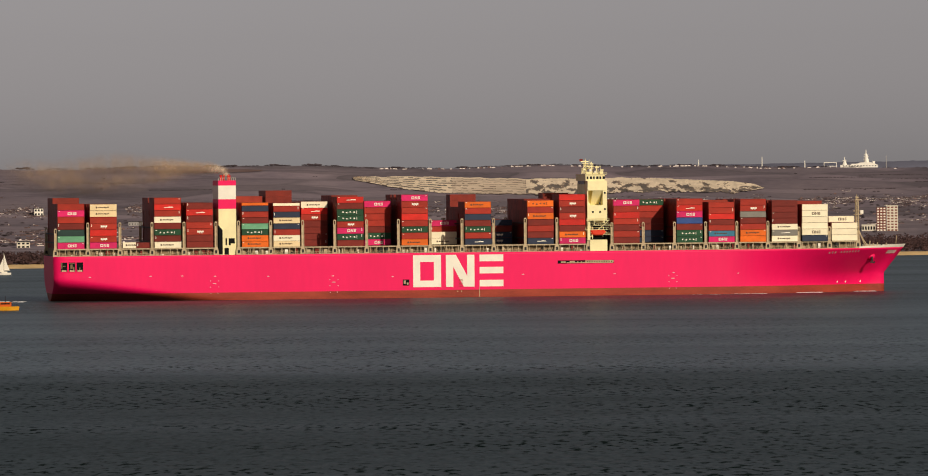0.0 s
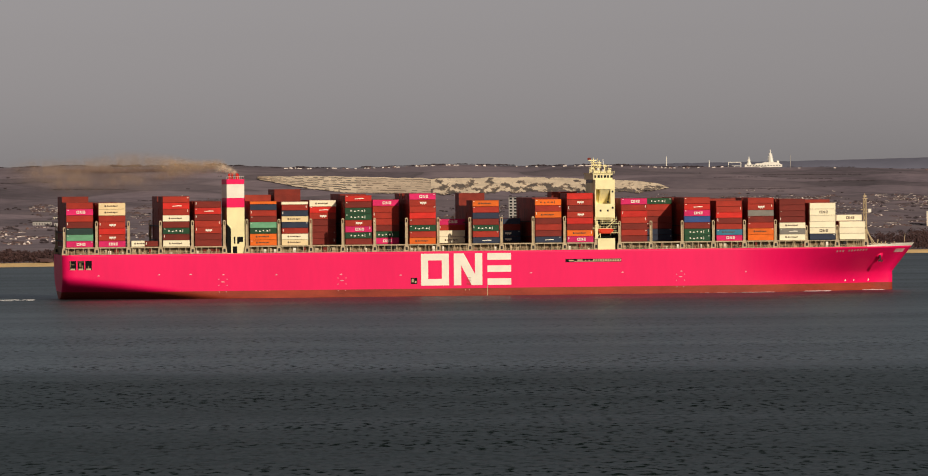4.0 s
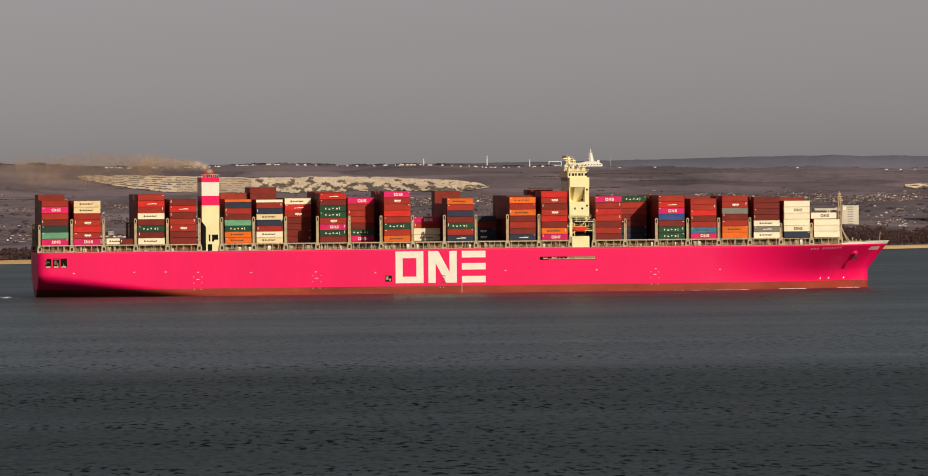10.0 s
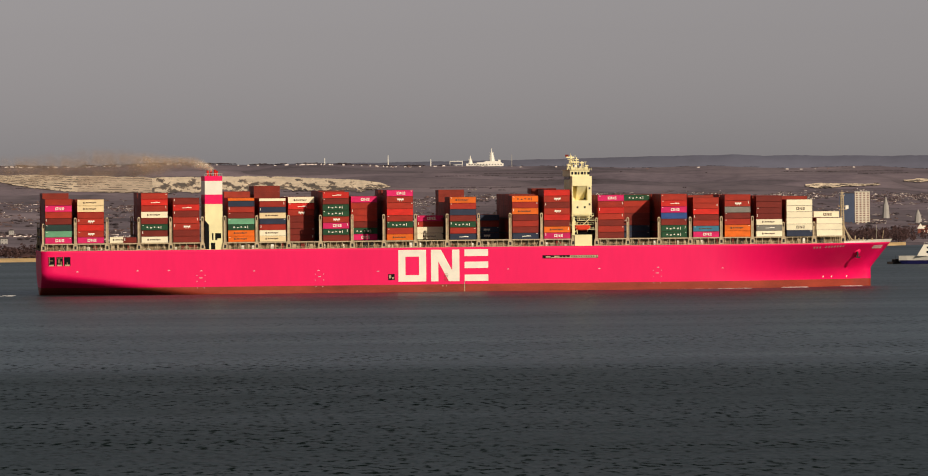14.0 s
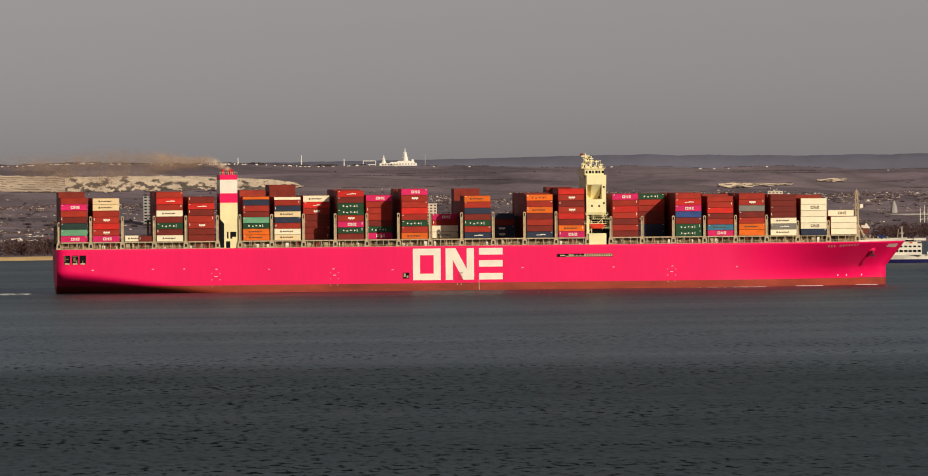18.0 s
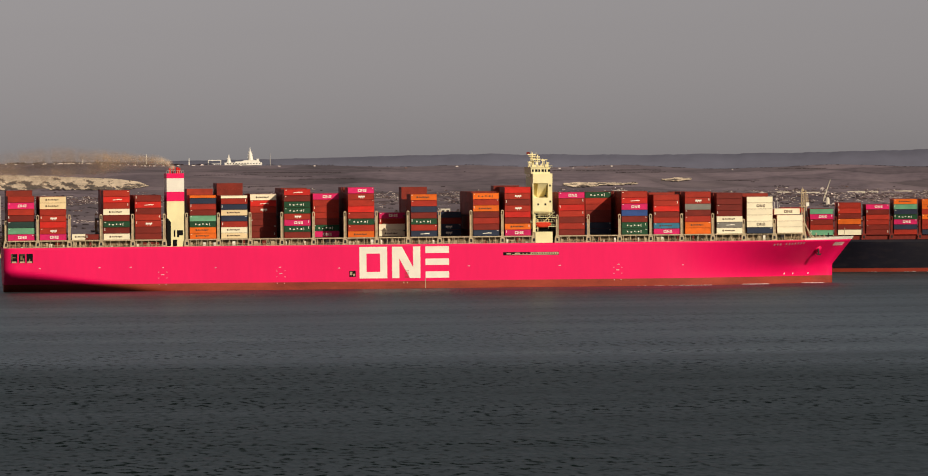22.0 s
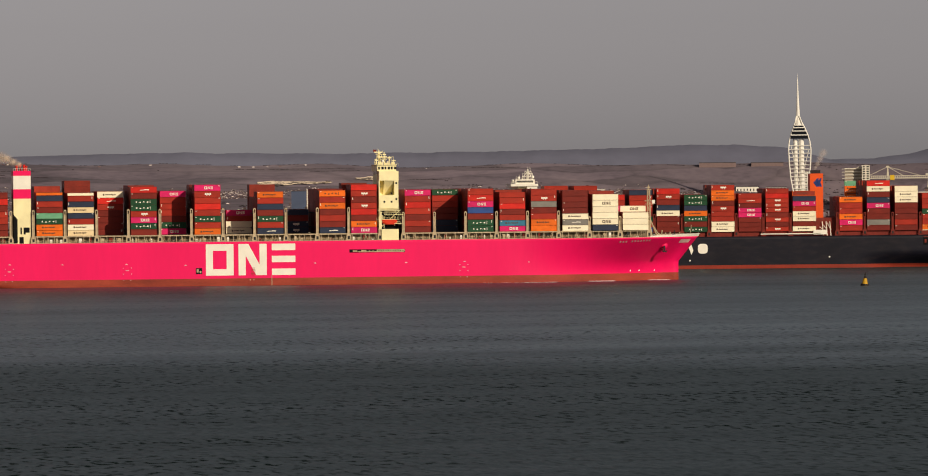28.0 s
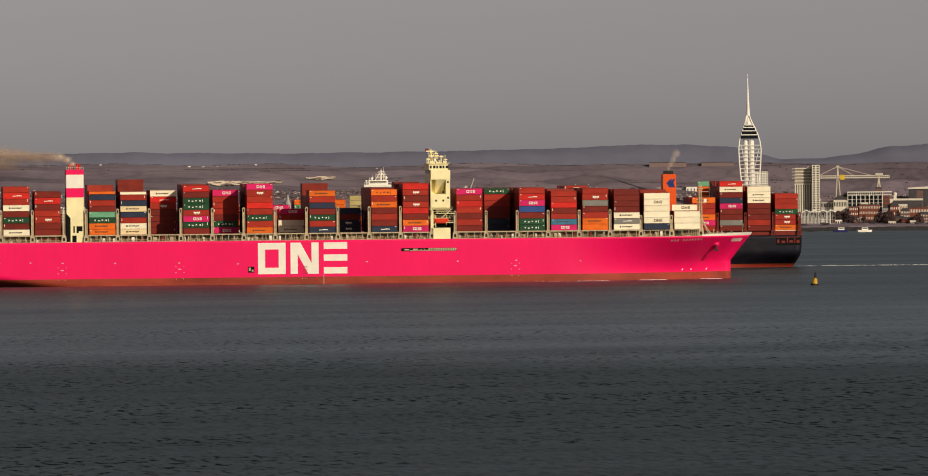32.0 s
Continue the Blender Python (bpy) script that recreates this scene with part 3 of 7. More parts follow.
    part("aerial_yard", rods(((cx + 0.8, y0 + 10, z1 + 4.2), (cx + 4.6, y0 + 10, z1 + 4.4), 0.1, 0.1, 5)), wall, house)
    for dx, w, h in ((-4.0, 2.2, 1.5), (-0.9, 2.6, 1.1), (2.4, 1.6, 1.7)):
        part("roof_locker", boxes((cx + dx, cx + dx + w, y0 + 1.2, y0 + 3.2, z1 + 0.35, z1 + 0.35 + h)), wall, house)
    for dx, w, h, y in ((1.8, 0.9, 4.6, 7), (-4.6, 0.8, 3.2, 5), (3.6, 0.7, 3.0, 4), (-0.4, 0.8, 6.6, 9)):
        part("light_post", boxes((cx + dx, cx + dx + w * 0.5, y0 + y, y0 + y + 0.5, z1, z1 + h), (cx + dx - 0.5, cx + dx + w + 0.3, y0 + y - 0.3, y0 + y + 0.8, z1 + h * 0.8, z1 + h * 0.8 + 0.5)), wall, house)
    part("ensign", boxes((cx - 4.9, cx - 3.3, my - 0.05, my, z1 + 6.8, z1 + 7.9)), rust_steel, house, "small red flag")
    for dx, z, r in ((1.6, 1.6, 0.9), (-1.0, 2.4, 0.7), (3.4, 1.2, 0.6)):
        bm = bmesh.new()
        bm_ball(bm, (cx + dx, y0 + 8, z1 + z), r, r, r)
        bm_rod(bm, (cx + dx, y0 + 8, z1), (cx + dx, y0 + 8, z1 + z), 0.2)
        part("radar_dome", bm, white_paint, house, "", smooth=True)
    bm = bmesh.new()
    for x in steps(x0, x1, 10):
        bm_rod(bm, (x, y0, z1 + 0.3), (x, y0, z1 + 1.4), 0.05, seg=5)
    bm_rod(bm, (x0, y0, z1 + 1.4), (x1, y0, z1 + 1.4), 0.06, seg=5)
    part("roof_rail", bm, wall, house)
    if ship:
        lb = bmesh.new()
        zb = z0 + 8.6
        pts = [(-4.4, 0.7), (-3.9, -0.7), (-2.5, -1.35), (2.6, -1.35), (4.1, -0.5), (4.5, 0.5), (3.6, 0.9), (2.2, 1.35), (-2.8, 1.35), (-3.8, 1.1)]
        cxb = cx + 1.2
        prev = None
        for y, s in ((-1.5, 0.72), (-1.1, 0.95), (0.0, 1.0), (1.1, 0.95), (1.5, 0.72)):
            ring = [lb.verts.new((cxb + px * s * 0.85, y0 + 1.0 + y, zb + pz * s)) for px, pz in pts]
            if prev:
                for i in range(len(pts)):
                    j = (i + 1) % len(pts)
                    lb.faces.new((prev[i], prev[j], ring[j], ring[i]))
            else:
                lb.faces.new(ring[::-1])
            prev = ring
        lb.faces.new(prev)
        part("lifeboat", lb, material("lifeboat_orange", rgb("d8391a"), 0.45, 0, 0.15, 0.4), ship, "orange-red enclosed lifeboat in its davits")
        for dx in (-2.6, 2.6):
            bm = bmesh.new()
            bm_rod(bm, (cxb + dx, y0 + 2.6, zb - 2.0), (cxb + dx, y0 + 1.0, zb + 2.6), 0.18, seg=6)
            bm_rod(bm, (cxb + dx, y0 + 1.0, zb + 2.6), (cxb + dx, y0 + 1.0, zb + 1.2), 0.08, seg=5)
            part("davit", bm, wall, ship)
    return house


def hull_fittings():
    near = -HB
    # mooring openings in the stern
    for i, x in enumerate((-192.5, -188.8, -185.3)):
        y = -tribute_half(x + 1.5, 16.4)
        hole = part("mooring_opening", boxes((x, x + 3.0, y - 0.03, y + 0.6, 14.3, 18.5)), shade_black, SHIP, "mooring opening with its inner shade painted black")
        bm = boxes((x - 0.25, x, y - 0.12, y + 0.2, 14.0, 18.8), (x + 3.0, x + 3.25, y - 0.12, y + 0.2, 14.0, 18.8), (x, x + 3, y - 0.12, y + 0.2, 18.5, 18.8), (x, x + 3, y - 0.12, y + 0.2, 14.0, 14.3))
        part("opening_rim", bm, magenta, hole)
        part("fairlead", boxes((x + 0.4, x + 2.6, y - 0.08, y + 0.3, 14.3, 15.0)), beige_steel, hole)
        for a, b, c, d in (((0.3, 0.7, 15.6, 18.4), (0.9, 2.2, 16.6, 17.0)), ((0.7, 1.7, 15.6, 17.6), (1.9, 2.5, 15.0, 16.4), (0.2, 2.8, 17.9, 18.2)), ((1.3, 1.7, 15.0, 16.2),))[i]:
            part("winch_gear", boxes((x + a, x + b, y - 0.06, y + 0.3, c, d)), dull_beige, hole)
    # gangway in its recess
    rec = part("gangway_recess", boxes((37.4, 63.7, near - 0.02, near + 0.5, 15.5, 17.0)), shade_black, SHIP, "long hull recess with its shade painted black")
    bm = boxes((41.6, 63.4, near - 0.15, near, 15.7, 16.05), (50.4, 63.4, near - 0.15, near, 16.62, 16.86), (39.0, 41.2, near - 0.15, near, 15.9, 16.5), (43.0, 45.4, near - 0.15, near, 16.1, 16.7))
    for u in steps(50.4, 63.0, 11):
        bm_box(bm, u, u + 0.62, near - 0.14, near, 16.0, 16.7)
    for u in (46.6, 48.3):
        bm_box(bm, u, u + 0.5, near - 0.14, near, 16.0, 16.5)
    part("gangway", bm, beige_steel, rec, "folded aluminium gangway")
    part("pilot_door", boxes((-35.0, -32.0, near - 0.03, near + 0.3, 6.2, 9.0)), shade_black, SHIP)
    part("pilot_door_gear", boxes((-34.6, -33.6, near - 0.07, near, 7.0, 8.6), (-33.2, -32.4, near - 0.07, near, 6.6, 7.6)), beige_steel, SHIP)
    # tug marks and draught marks
    faint_mark = material("faded_pink_marks", rgb("e6b7b4"), 0.6, 0, 0.3, 0.5)
    for u, z in ((-179.8, 11.4), (-152, 11.6), (-137.5, 11.6), (-122.5, 11.3), (-98, 11.0), (-68, 10.9), (-40.3, 10.2), (20.6, 10.6), (63.6, 10.4), (91.4, 10.6), (122, 10.0)):
        y = -tribute_half(u + 0.6, z)
        part("tug_mark", boxes((u, u + 1.1, y - 0.05, y + 0.1, z, z + 0.24), (u + 0.4, u + 0.9, y - 0.05, y + 0.1, z + 0.24, z + 0.45)), faint_mark, SHIP)
    for u in (-122.3, -67.2, 91.4):
        for du, z, w in ((-1.9, 9.2, 0.4), (1.9, 9.2, 0.4), (-0.6, 8.0, 1.5), (-1.9, 6.4, 0.4), (1.9, 6.4, 0.4), (-1.7, 3.4, 0.35), (1.5, 3.4, 0.35)):
            part("tug_mark", boxes((u + du, u + du + w, near - 0.05, near + 0.1, z, z + 0.35)), faint_mark, SHIP)
    part("plimsoll_line", boxes((0.6, 0.9, near - 0.05, near + 0.1, 0.6, 5.2), (-9.6, -9.3, near - 0.05, near + 0.1, 3.0, 3.6), (-7.9, -7.6, near - 0.05, near + 0.1, 3.0, 3.6)), beige_steel, SHIP)
    bm = bmesh.new()
    for z in steps(5.6, 8.8, 5):
        y = -tribute_half(-8.2, z)
        bm_box(bm, -9.0, -7.0, near - 0.09, near - 0.03, z - 0.1, z + 0.1)
    part("pilot_ladder_mark", bm, boot_red, SHIP)


def bow_gear():
    # name bars: a row of small plain bars that lie on the flared side
    def skin(u, z):
        return tribute_shift(u, z), -tribute_half(u, z)
    faded = material("faded_name_paint", rgb("d8a09c"), 0.6, 0, 0.3, 0.6)
    for i in range(11):
        if i == 3:
            continue
        bm = bmesh.new()
        u = 166.0 + i * 1.42
        z0, z1 = 18.75 + 0.06 * i, 19.6 + 0.06 * i
        pts = []
        for uu, z in ((u, z0), (u + 0.7, z0), (u + 0.7, z1), (u, z1)):
            x, y = skin(uu, z)
            pts.append(bm.verts.new((x, y - 0.12, z)))
        bm.faces.new(pts)
        part("name_bar", bm, faded, SHIP, "faded pale painted bar")
    bm = bmesh.new()
    for u0, u1, z0, z1 in ((197.0, 202.6, 18.3, 19.9),):
        n = 6
        low = [bm.verts.new((*[c + d for c, d in zip(skin(u0 + (u1 - u0) * i / n, z0), (0, -0.12))], z0)) for i in range(n + 1)]
        top = [bm.verts.new((*[c + d for c, d in zip(skin(u0 + (u1 - u0) * i / n, z1), (0, -0.12))], z1)) for i in range(n + 1)]
        for i in range(n):
            bm.faces.new((low[i], low[i + 1], top[i + 1], top[i]))
    part("bow_patch", bm, material("pale_pink_paint", rgb("d9b3a8"), 0.5, 0, 0.2, 0.3), SHIP, "pale painted bar near the stem")
    # anchor in its boss
    x, y = skin(190.0, 17.0)
    bm = bmesh.new()
    bm_ball(bm, (x, y + 0.4, 17.2), 2.0, 1.6, 1.9)
    boss = part("anchor_boss", bm, magenta, SHIP, "", smooth=True)
    bm = boxes((x - 0.3, x + 0.4, y - 1.9, y - 1.3, 14.0, 17.0))
    bm_prism(bm, [(x - 1.1, 15.0), (x - 0.8, 14.0), (x + 1.0, 13.9), (x + 1.4, 14.9), (x + 0.7, 14.5), (x - 0.5, 14.6)], y - 2.1, y - 1.2)
    part("anchor", bm, dark_steel, boss, "dark steel stockless anchor")
    for u, z in ((171, 4.9), (176.2, 4.9), (185.5, 4.9)):
        x, y = skin(u + 6, z)
        part("bow_thruster_mark", boxes((x - 0.4, x + 0.4, y - 0.15, y + 0.3, z, z + 0.8)), white_paint, SHIP)
    # bulwark and forecastle
    bm = bmesh.new()
    us = steps(180, 205.5, 16)
    for s in (-1, 1):
        a = [bm.verts.new((tribute_shift(u, DECK), s * tribute_half(u, DECK), DECK)) for u in us]
        b = [bm.verts.new((tribute_shift(u, DECK) + (u - 180) * 0.04, s * (tribute_half(u, DECK) + 0.15), DECK + 0.7 + 0.7 * (u - 180) / 25)) for u in us]
        for i in range(len(us) - 1):
            bm.faces.new((a[i], a[i + 1], b[i + 1], b[i]))
    bulwark = part("bulwark", bm, white_paint, SHIP, "cream bulwark round the forecastle")
    bulwark.modifiers.new("thickness", "SOLIDIFY").thickness = 0.12
    bm = bmesh.new()
    for dx in (-0.75, 0.75):
        for dy in (-0.7, 0.7):
            bm_rod(bm, (181.5 + dx, -20 + dy, DECK), (181.4 + dx * 0.7, -20 + dy * 0.6, 43.6), 0.3, 0.22, 6)
    for i in range(12):
        z = DECK + 1 + i * 1.8
        sgn = 1 if i % 2 else -1
        bm_rod(bm, (181.5 - 0.7 * sgn, -20.7, z), (181.5 + 0.7 * sgn, -20.6, z + 1.8), 0.14, seg=5)
        bm_rod(bm, (180.8, -20.7, z), (182.2, -20.7, z), 0.12, seg=5)
    bm_rod(bm, (181.4, -20, 43.6), (181.4, -20, 46.2), 0.3, 0.15, 6)
    bm_rod(bm, (179.6, -20, 38.5), (184.2, -20, 38.5), 0.25, seg=6)
    bm_box(bm, 179.8, 183.6, -21.4, -18.6, 36.8, 37.1)
    bm_box(bm, 180.3, 182.6, -21, -19, 43.5, 43.9)
    bm_box(bm, 180.7, 182.1, -20.6, -19.4, 44.4, 45.2)
    bm_rod(bm, (185.6, -20, DECK), (181.6, -20, 31), 0.3, seg=6)
    bm_rod(bm, (187.0, -20, DECK), (182.0, -20, 29), 0.22, seg=6)
    mast = part("foremast", bm, beige_steel, SHIP, "pale lattice foremast with platforms")
    part("mast_light", boxes((183.0, 184.4, -20.6, -19.4, 37.2, 38.9)), white_paint, mast)
    rng = random.Random(4)
    for u in (182.0, 183.2, 184.6, 186.4, 188.0, 190.0, 192.5, 195.0, 198.0):
        h = rng.uniform(1.8, 3.4)
        b = tribute_half(u, DECK) - 2.2
        bm = rods(((u, -b, DECK), (u + 0.3, -b, DECK + h), 0.28))
        bm_box(bm, u - 0.8, u + 0.9, -b - 0.4, -b + 0.6, DECK, DECK + 1.2)
        part("mooring_winch", bm, rng.choice((beige_steel, dark_steel, beige_steel)), SHIP)
    part("flagstaff", rods(((204.6, 0, DECK), (205.2, 0, DECK + 5.5), 0.15)), beige_steel, SHIP)
    # deckhouse steps aft of the forecastle
    for u, z in ((179.2, 27.5), (181.0, 26), (183, 25)):
        part("breakwater_stay", rods(((u, -HB + 9, DECK), (u - 0.6, -HB + 9, z), 0.3, 0.3, 6)), beige_steel, SHIP)


deck_gear()
funnel_tower()
navigation_tower(SHIP, 51.6, 60.9, -HB + 0.4, HB - 0.4, DECK, 54.6, cream)
hull_fittings()
bow_gear()

# ---------------------------------------------------------------- the black ship
D2_DECK, D2_HB = 17.5, 25.5


def lloyd_half(u, z):
    k = min(1, max(0, z / D2_DECK))
    v = -u
    run = D2_HB * (0.55 + 0.45 * smoother(-184, -130, v))
    aft = run + (D2_HB - run) * smoother(0.0, 0.5, k) if v < -115 else D2_HB
    w = max(0.0, 1 - max(0.0, (v - 55) / 122) ** 2.1)
    d = max(0.0, 1 - max(0.0, (v - 115) / 69.5) ** 2.6)
    return max(0.15, min(aft, D2_HB * (w + (d - w) * k ** 1.7)))


def lloyd_shift(u, z):
    k = min(1, max(0, z / D2_DECK))
    if u < -140:
        return u + (-140 - u) / 44 * 8.5 * (1 - smoother(0.1, 1.0, k))
    if u > 165:
        return u - (u - 165) / 19 * 4.0 * (1 - k) ** 3
    return u


BAYS2 = [(-158.5, 18.6, 33.6, 0, "Wy Mo D D"), (-144.0, 20.0, 34.6, 0, "Mo D R Mo N B"), (-128.8, 20.0, 33.9, 0, "T R D Mo T"), (-114.2, 20.0, 37.0, 0, "W D O D R R"),
         (-99.4, 20.0, 36.0, 0, "D D R R D Mo"), (-84.8, 20.0, 38.7, 0, "R N Mo Gu N T Oh"), (-70.0, 20.0, 38.6, 0, "N R Ra Oh R Oh O"), (-56.8, 20.0, 32.5, 0, "Mo R R Oh L"),
         (-29.4, 20.0, 36.5, 0, "B Bs D R R"), (-14.6, 20.0, 45.0, 0, "R Wy D D Mo R Ra Ra R"), (0.0, 20.0, 40.2, 0, "Wy Rs Rs R Mo Ra B"),
         (14.6, 20.0, 42.6, 0, "Ls R Gu D R R R N"), (29.0, 20.0, 43.2, 0, "D D D Wy N D Ra B"), (43.6, 20.0, 39.8, 0, "Gu D Gu Oh N Gu Gu"),
         (58.0, 20.0, 44.8, 0, "Wy Wy R R Ra D Oh Oh Ra"), (72.4, 20.0, 40.2, 0, "D D D Mo Mo D Rs R"), (86.8, 20.0, 42.7, 0, "Ra D Ra D Ra Ra Ra B R"),
         (101.2, 20.0, 38.6, 0, "Wy D Wy Wy R Mo N"), (126.0, 20.0, 38.0, 0, "R Mo Oh R R Oh"), (140.6, 20.0, 46.5, 0, "D Y D D Mo N D Wy Bs"),
         (155.4, 20.0, 43.6, 0, "D R D D D Wy Wy W"), (170.2, 17.6, 39.7, 0, "W Oh Ra Ra Gu R R R")]


def white_deckhouse(ship):
    """White accommodation block: bridge with wide wings over a recess, open side decks and a crowded mast."""
    rng = random.Random(77)
    near, far, z0 = -D2_HB + 0.3, D2_HB - 0.3, D2_DECK
    house = part("deckhouse", boxes((-43.3, -33.0, near + 0.3, far - 0.3, z0, 21.4), (-41.6, -35.6, near + 3.0, far - 3.0, 21.4, 27.6), (-44.4, -34.4, near + 0.9, far - 0.9, 27.6, 38.6),
                                    (-39.4, -34.0, near + 0.5, far - 0.5, 38.6, 45.0), (-44.6, -39.4, near + 10, far - 10, 38.6, 45.0)), white_paint, ship, "white painted deckhouse")
    part("bridge_deck", boxes((-48.0, -33.6, near, far, 45.0, 46.2)), white_paint, house, "wide bridge deck with wings")
    part("wheelhouse", boxes((-45.4, -35.2, near + 3.5, far - 3.5, 46.2, 48.6)), white_paint, house)
    part("wheelhouse_windows", boxes((-44.8, -36.0, near + 3.42, near + 3.6, 47.0, 48.0)), glass_dark, house)
    bm = bmesh.new()
    rings = []
    for z, k in ((45.0, 1.0), (42.0, 0.85), (38.0, 0.35), (34.5, 0.05)):
        rings.append([bm.verts.new(p) for p in ((-44.4, near + 2.0, z), (-45.0 - 2.6 * k, near + 9, z), (-45.0 - 3.4 * k, 0, z), (-45.0 - 2.6 * k, far - 9, z), (-44.4, far - 2.0, z))])
    for p, q in zip(rings, rings[1:]):
        for i in range(5):
            bm.faces.new((p[i], p[(i + 1) % 5], q[(i + 1) % 5], q[i]))
    bm.faces.new(rings[0])
    bm.faces.new(rings[-1][::-1])
    part("bridge_front", bm, white_paint, house, "bowed front below the bridge")
    for x, z, w, h, y in ((-39.2, 28.2, 2.0, 2.6, 0.9), (-41.8, 31.2, 0.8, 1.0, 0.9), (-36.4, 31.8, 0.8, 1.0, 0.9), (-43.2, 34.6, 0.9, 1.0, 0.9), (-38.4, 35.4, 0.8, 0.9, 0.9), (-36.0, 40.2, 0.7, 0.9, 0.5),
                          (-38.0, 43.0, 0.8, 0.9, 0.5), (-35.6, 36.4, 0.6, 1.6, 0.9), (-42.4, 24.0, 1.2, 2.2, 3.0), (-41.0, 18.2, 0.9, 2.0, 0.3), (-38.0, 19.0, 0.8, 0.8, 0.3)):
        part("window", boxes((x, x + w, near + y - 0.06, near + y + 0.1, z, z + h)), glass_dark, house)
    for x0, x1, z in ((-44.8, -38.0, 38.4), (-42.0, -33.6, 36.0), (-44.8, -40.4, 33.2), (-39.6, -33.4, 30.6), (-44.6, -39.6, 27.4), (-38.4, -33.2, 25.2)):
        part("gallery", boxes((x0, x1, near - 0.2, near + 1.6, z, z + 0.22)), white_paint, house)
        bm = bmesh.new()
        for x in steps(x0, x1, 5):
            bm_rod(bm, (x, near - 0.15, z), (x, near - 0.15, z + 1.1), 0.08, seg=5)
        bm_rod(bm, (x0, near - 0.15, z + 1.1), (x1, near - 0.15, z + 1.1), 0.1, seg=5)
        part("gallery_rail", bm, white_paint, house)
        a = rng.uniform(x0 + 0.4, x1 - 2.2)
        # Small dark box paints the shade in a recess over the gallery.
        part("shaded_bay", boxes((a, a + rng.uniform(0.6, 1.5), near + 0.84, near + 1.0, z + 0.3, z + rng.uniform(1.0, 1.8))), dark_steel, house)
        part("locker", boxes((a + 2.0, a + rng.uniform(2.6, 3.4), near, near + 0.9, z + 0.2, z + rng.uniform(0.9, 1.7))), white_paint, house)
    for xa, xb, za, zb in ((-43.0, -40.2, 21.4, 27.4), (-34.2, -36.8, 25.2, 30.6), (-40.6, -43.0, 33.2, 38.4)):
        part("stair", rods(((xa, near, za), (xb, near, zb), 0.24, 0.24, 5), ((xa + 0.7, near + 0.6, za), (xb + 0.7, near + 0.6, zb), 0.2, 0.2, 5)), white_paint, house)
    for x in (-43.0, -34.0):
        part("corner_post", boxes((x, x + 0.5, near + 0.3, near + 0.8, 21.4, 27.6)), white_paint, house)
    bm = bmesh.new()
    for x in steps(-43.2, -33.2, 8):
        bm_rod(bm, (x, near + 0.35, 21.4), (x, near + 0.35, 22.6), 0.09, seg=5)
    bm_rod(bm, (-43.2, near + 0.35, 22.6), (-33.2, near + 0.35, 22.6), 0.1, seg=5)
    part("deck_rail", bm, white_paint, house)
    bm = bmesh.new()
    for x in steps(-47.8, -33.8, 9):
        bm_rod(bm, (x, near + 0.1, 46.2), (x, near + 0.1, 47.3), 0.08, seg=5)
    bm_rod(bm, (-47.8, near + 0.1, 47.3), (-33.8, near + 0.1, 47.3), 0.09, seg=5)
    part("bridge_wing_rail", bm, white_paint, house)
    bm = bmesh.new()
    my, z1 = near + 12, 48.6
    bm_rod(bm, (-38.6, my, z1), (-38.4, my, z1 + 5.4), 0.7, 0.35)
    bm_rod(bm, (-41.6, my, z1), (-39.0, my, z1 + 3.8), 0.2, 0.2, 6)
    bm_rod(bm, (-35.6, my, z1), (-38.0, my, z1 + 3.8), 0.2, 0.2, 6)
    for x0, x1, z in ((-41.4, -36.0, 1.4), (-40.6, -35.6, 2.8), (-40.0, -36.8, 4.2)):
        bm_box(bm, x0, x1, my - 0.8, my + 0.8, z1 + z, z1 + z + 0.3)
    part("signal_mast", bm, white_paint, house)
    for x, h in ((-44.6, 1.6), (-43.2, 2.6), (-41.4, 3.6), (-40.2, 4.6), (-37.4, 6.8), (-36.8, 4.4), (-35.8, 3.0), (-38.5, 6.6)):
        part("aerial", rods(((x, near + 9, z1 - 2.6), (x + rng.uniform(-0.2, 0.2), near + 9, z1 + h), 0.16, 0.08, 5)), white_paint, house)
    for x, z, r in ((-43.6, 0.8, 0.8), (-36.2, 1.2, 0.9), (-46.6, -0.6, 0.7)):
        bm = bmesh.new()
        bm_ball(bm, (x, near + 5, z1 + z), r, r, r)
        bm_rod(bm, (x, near + 5, z1 - 2.4), (x, near + 5, z1 + z), 0.25)
        part("radar_dome", bm, white_paint, house, "", smooth=True)
    bm = bmesh.new()
    bm_ball(bm, (-37.4, near + 1.2, 24.6), 3.2, 1.2, 1.2, 12, 8)
    part("lifeboat", bm, material("lifeboat_orange", rgb("d8391a"), 0.45, 0, 0.15, 0.4), ship, "orange-red enclosed lifeboat in its davits", smooth=True)


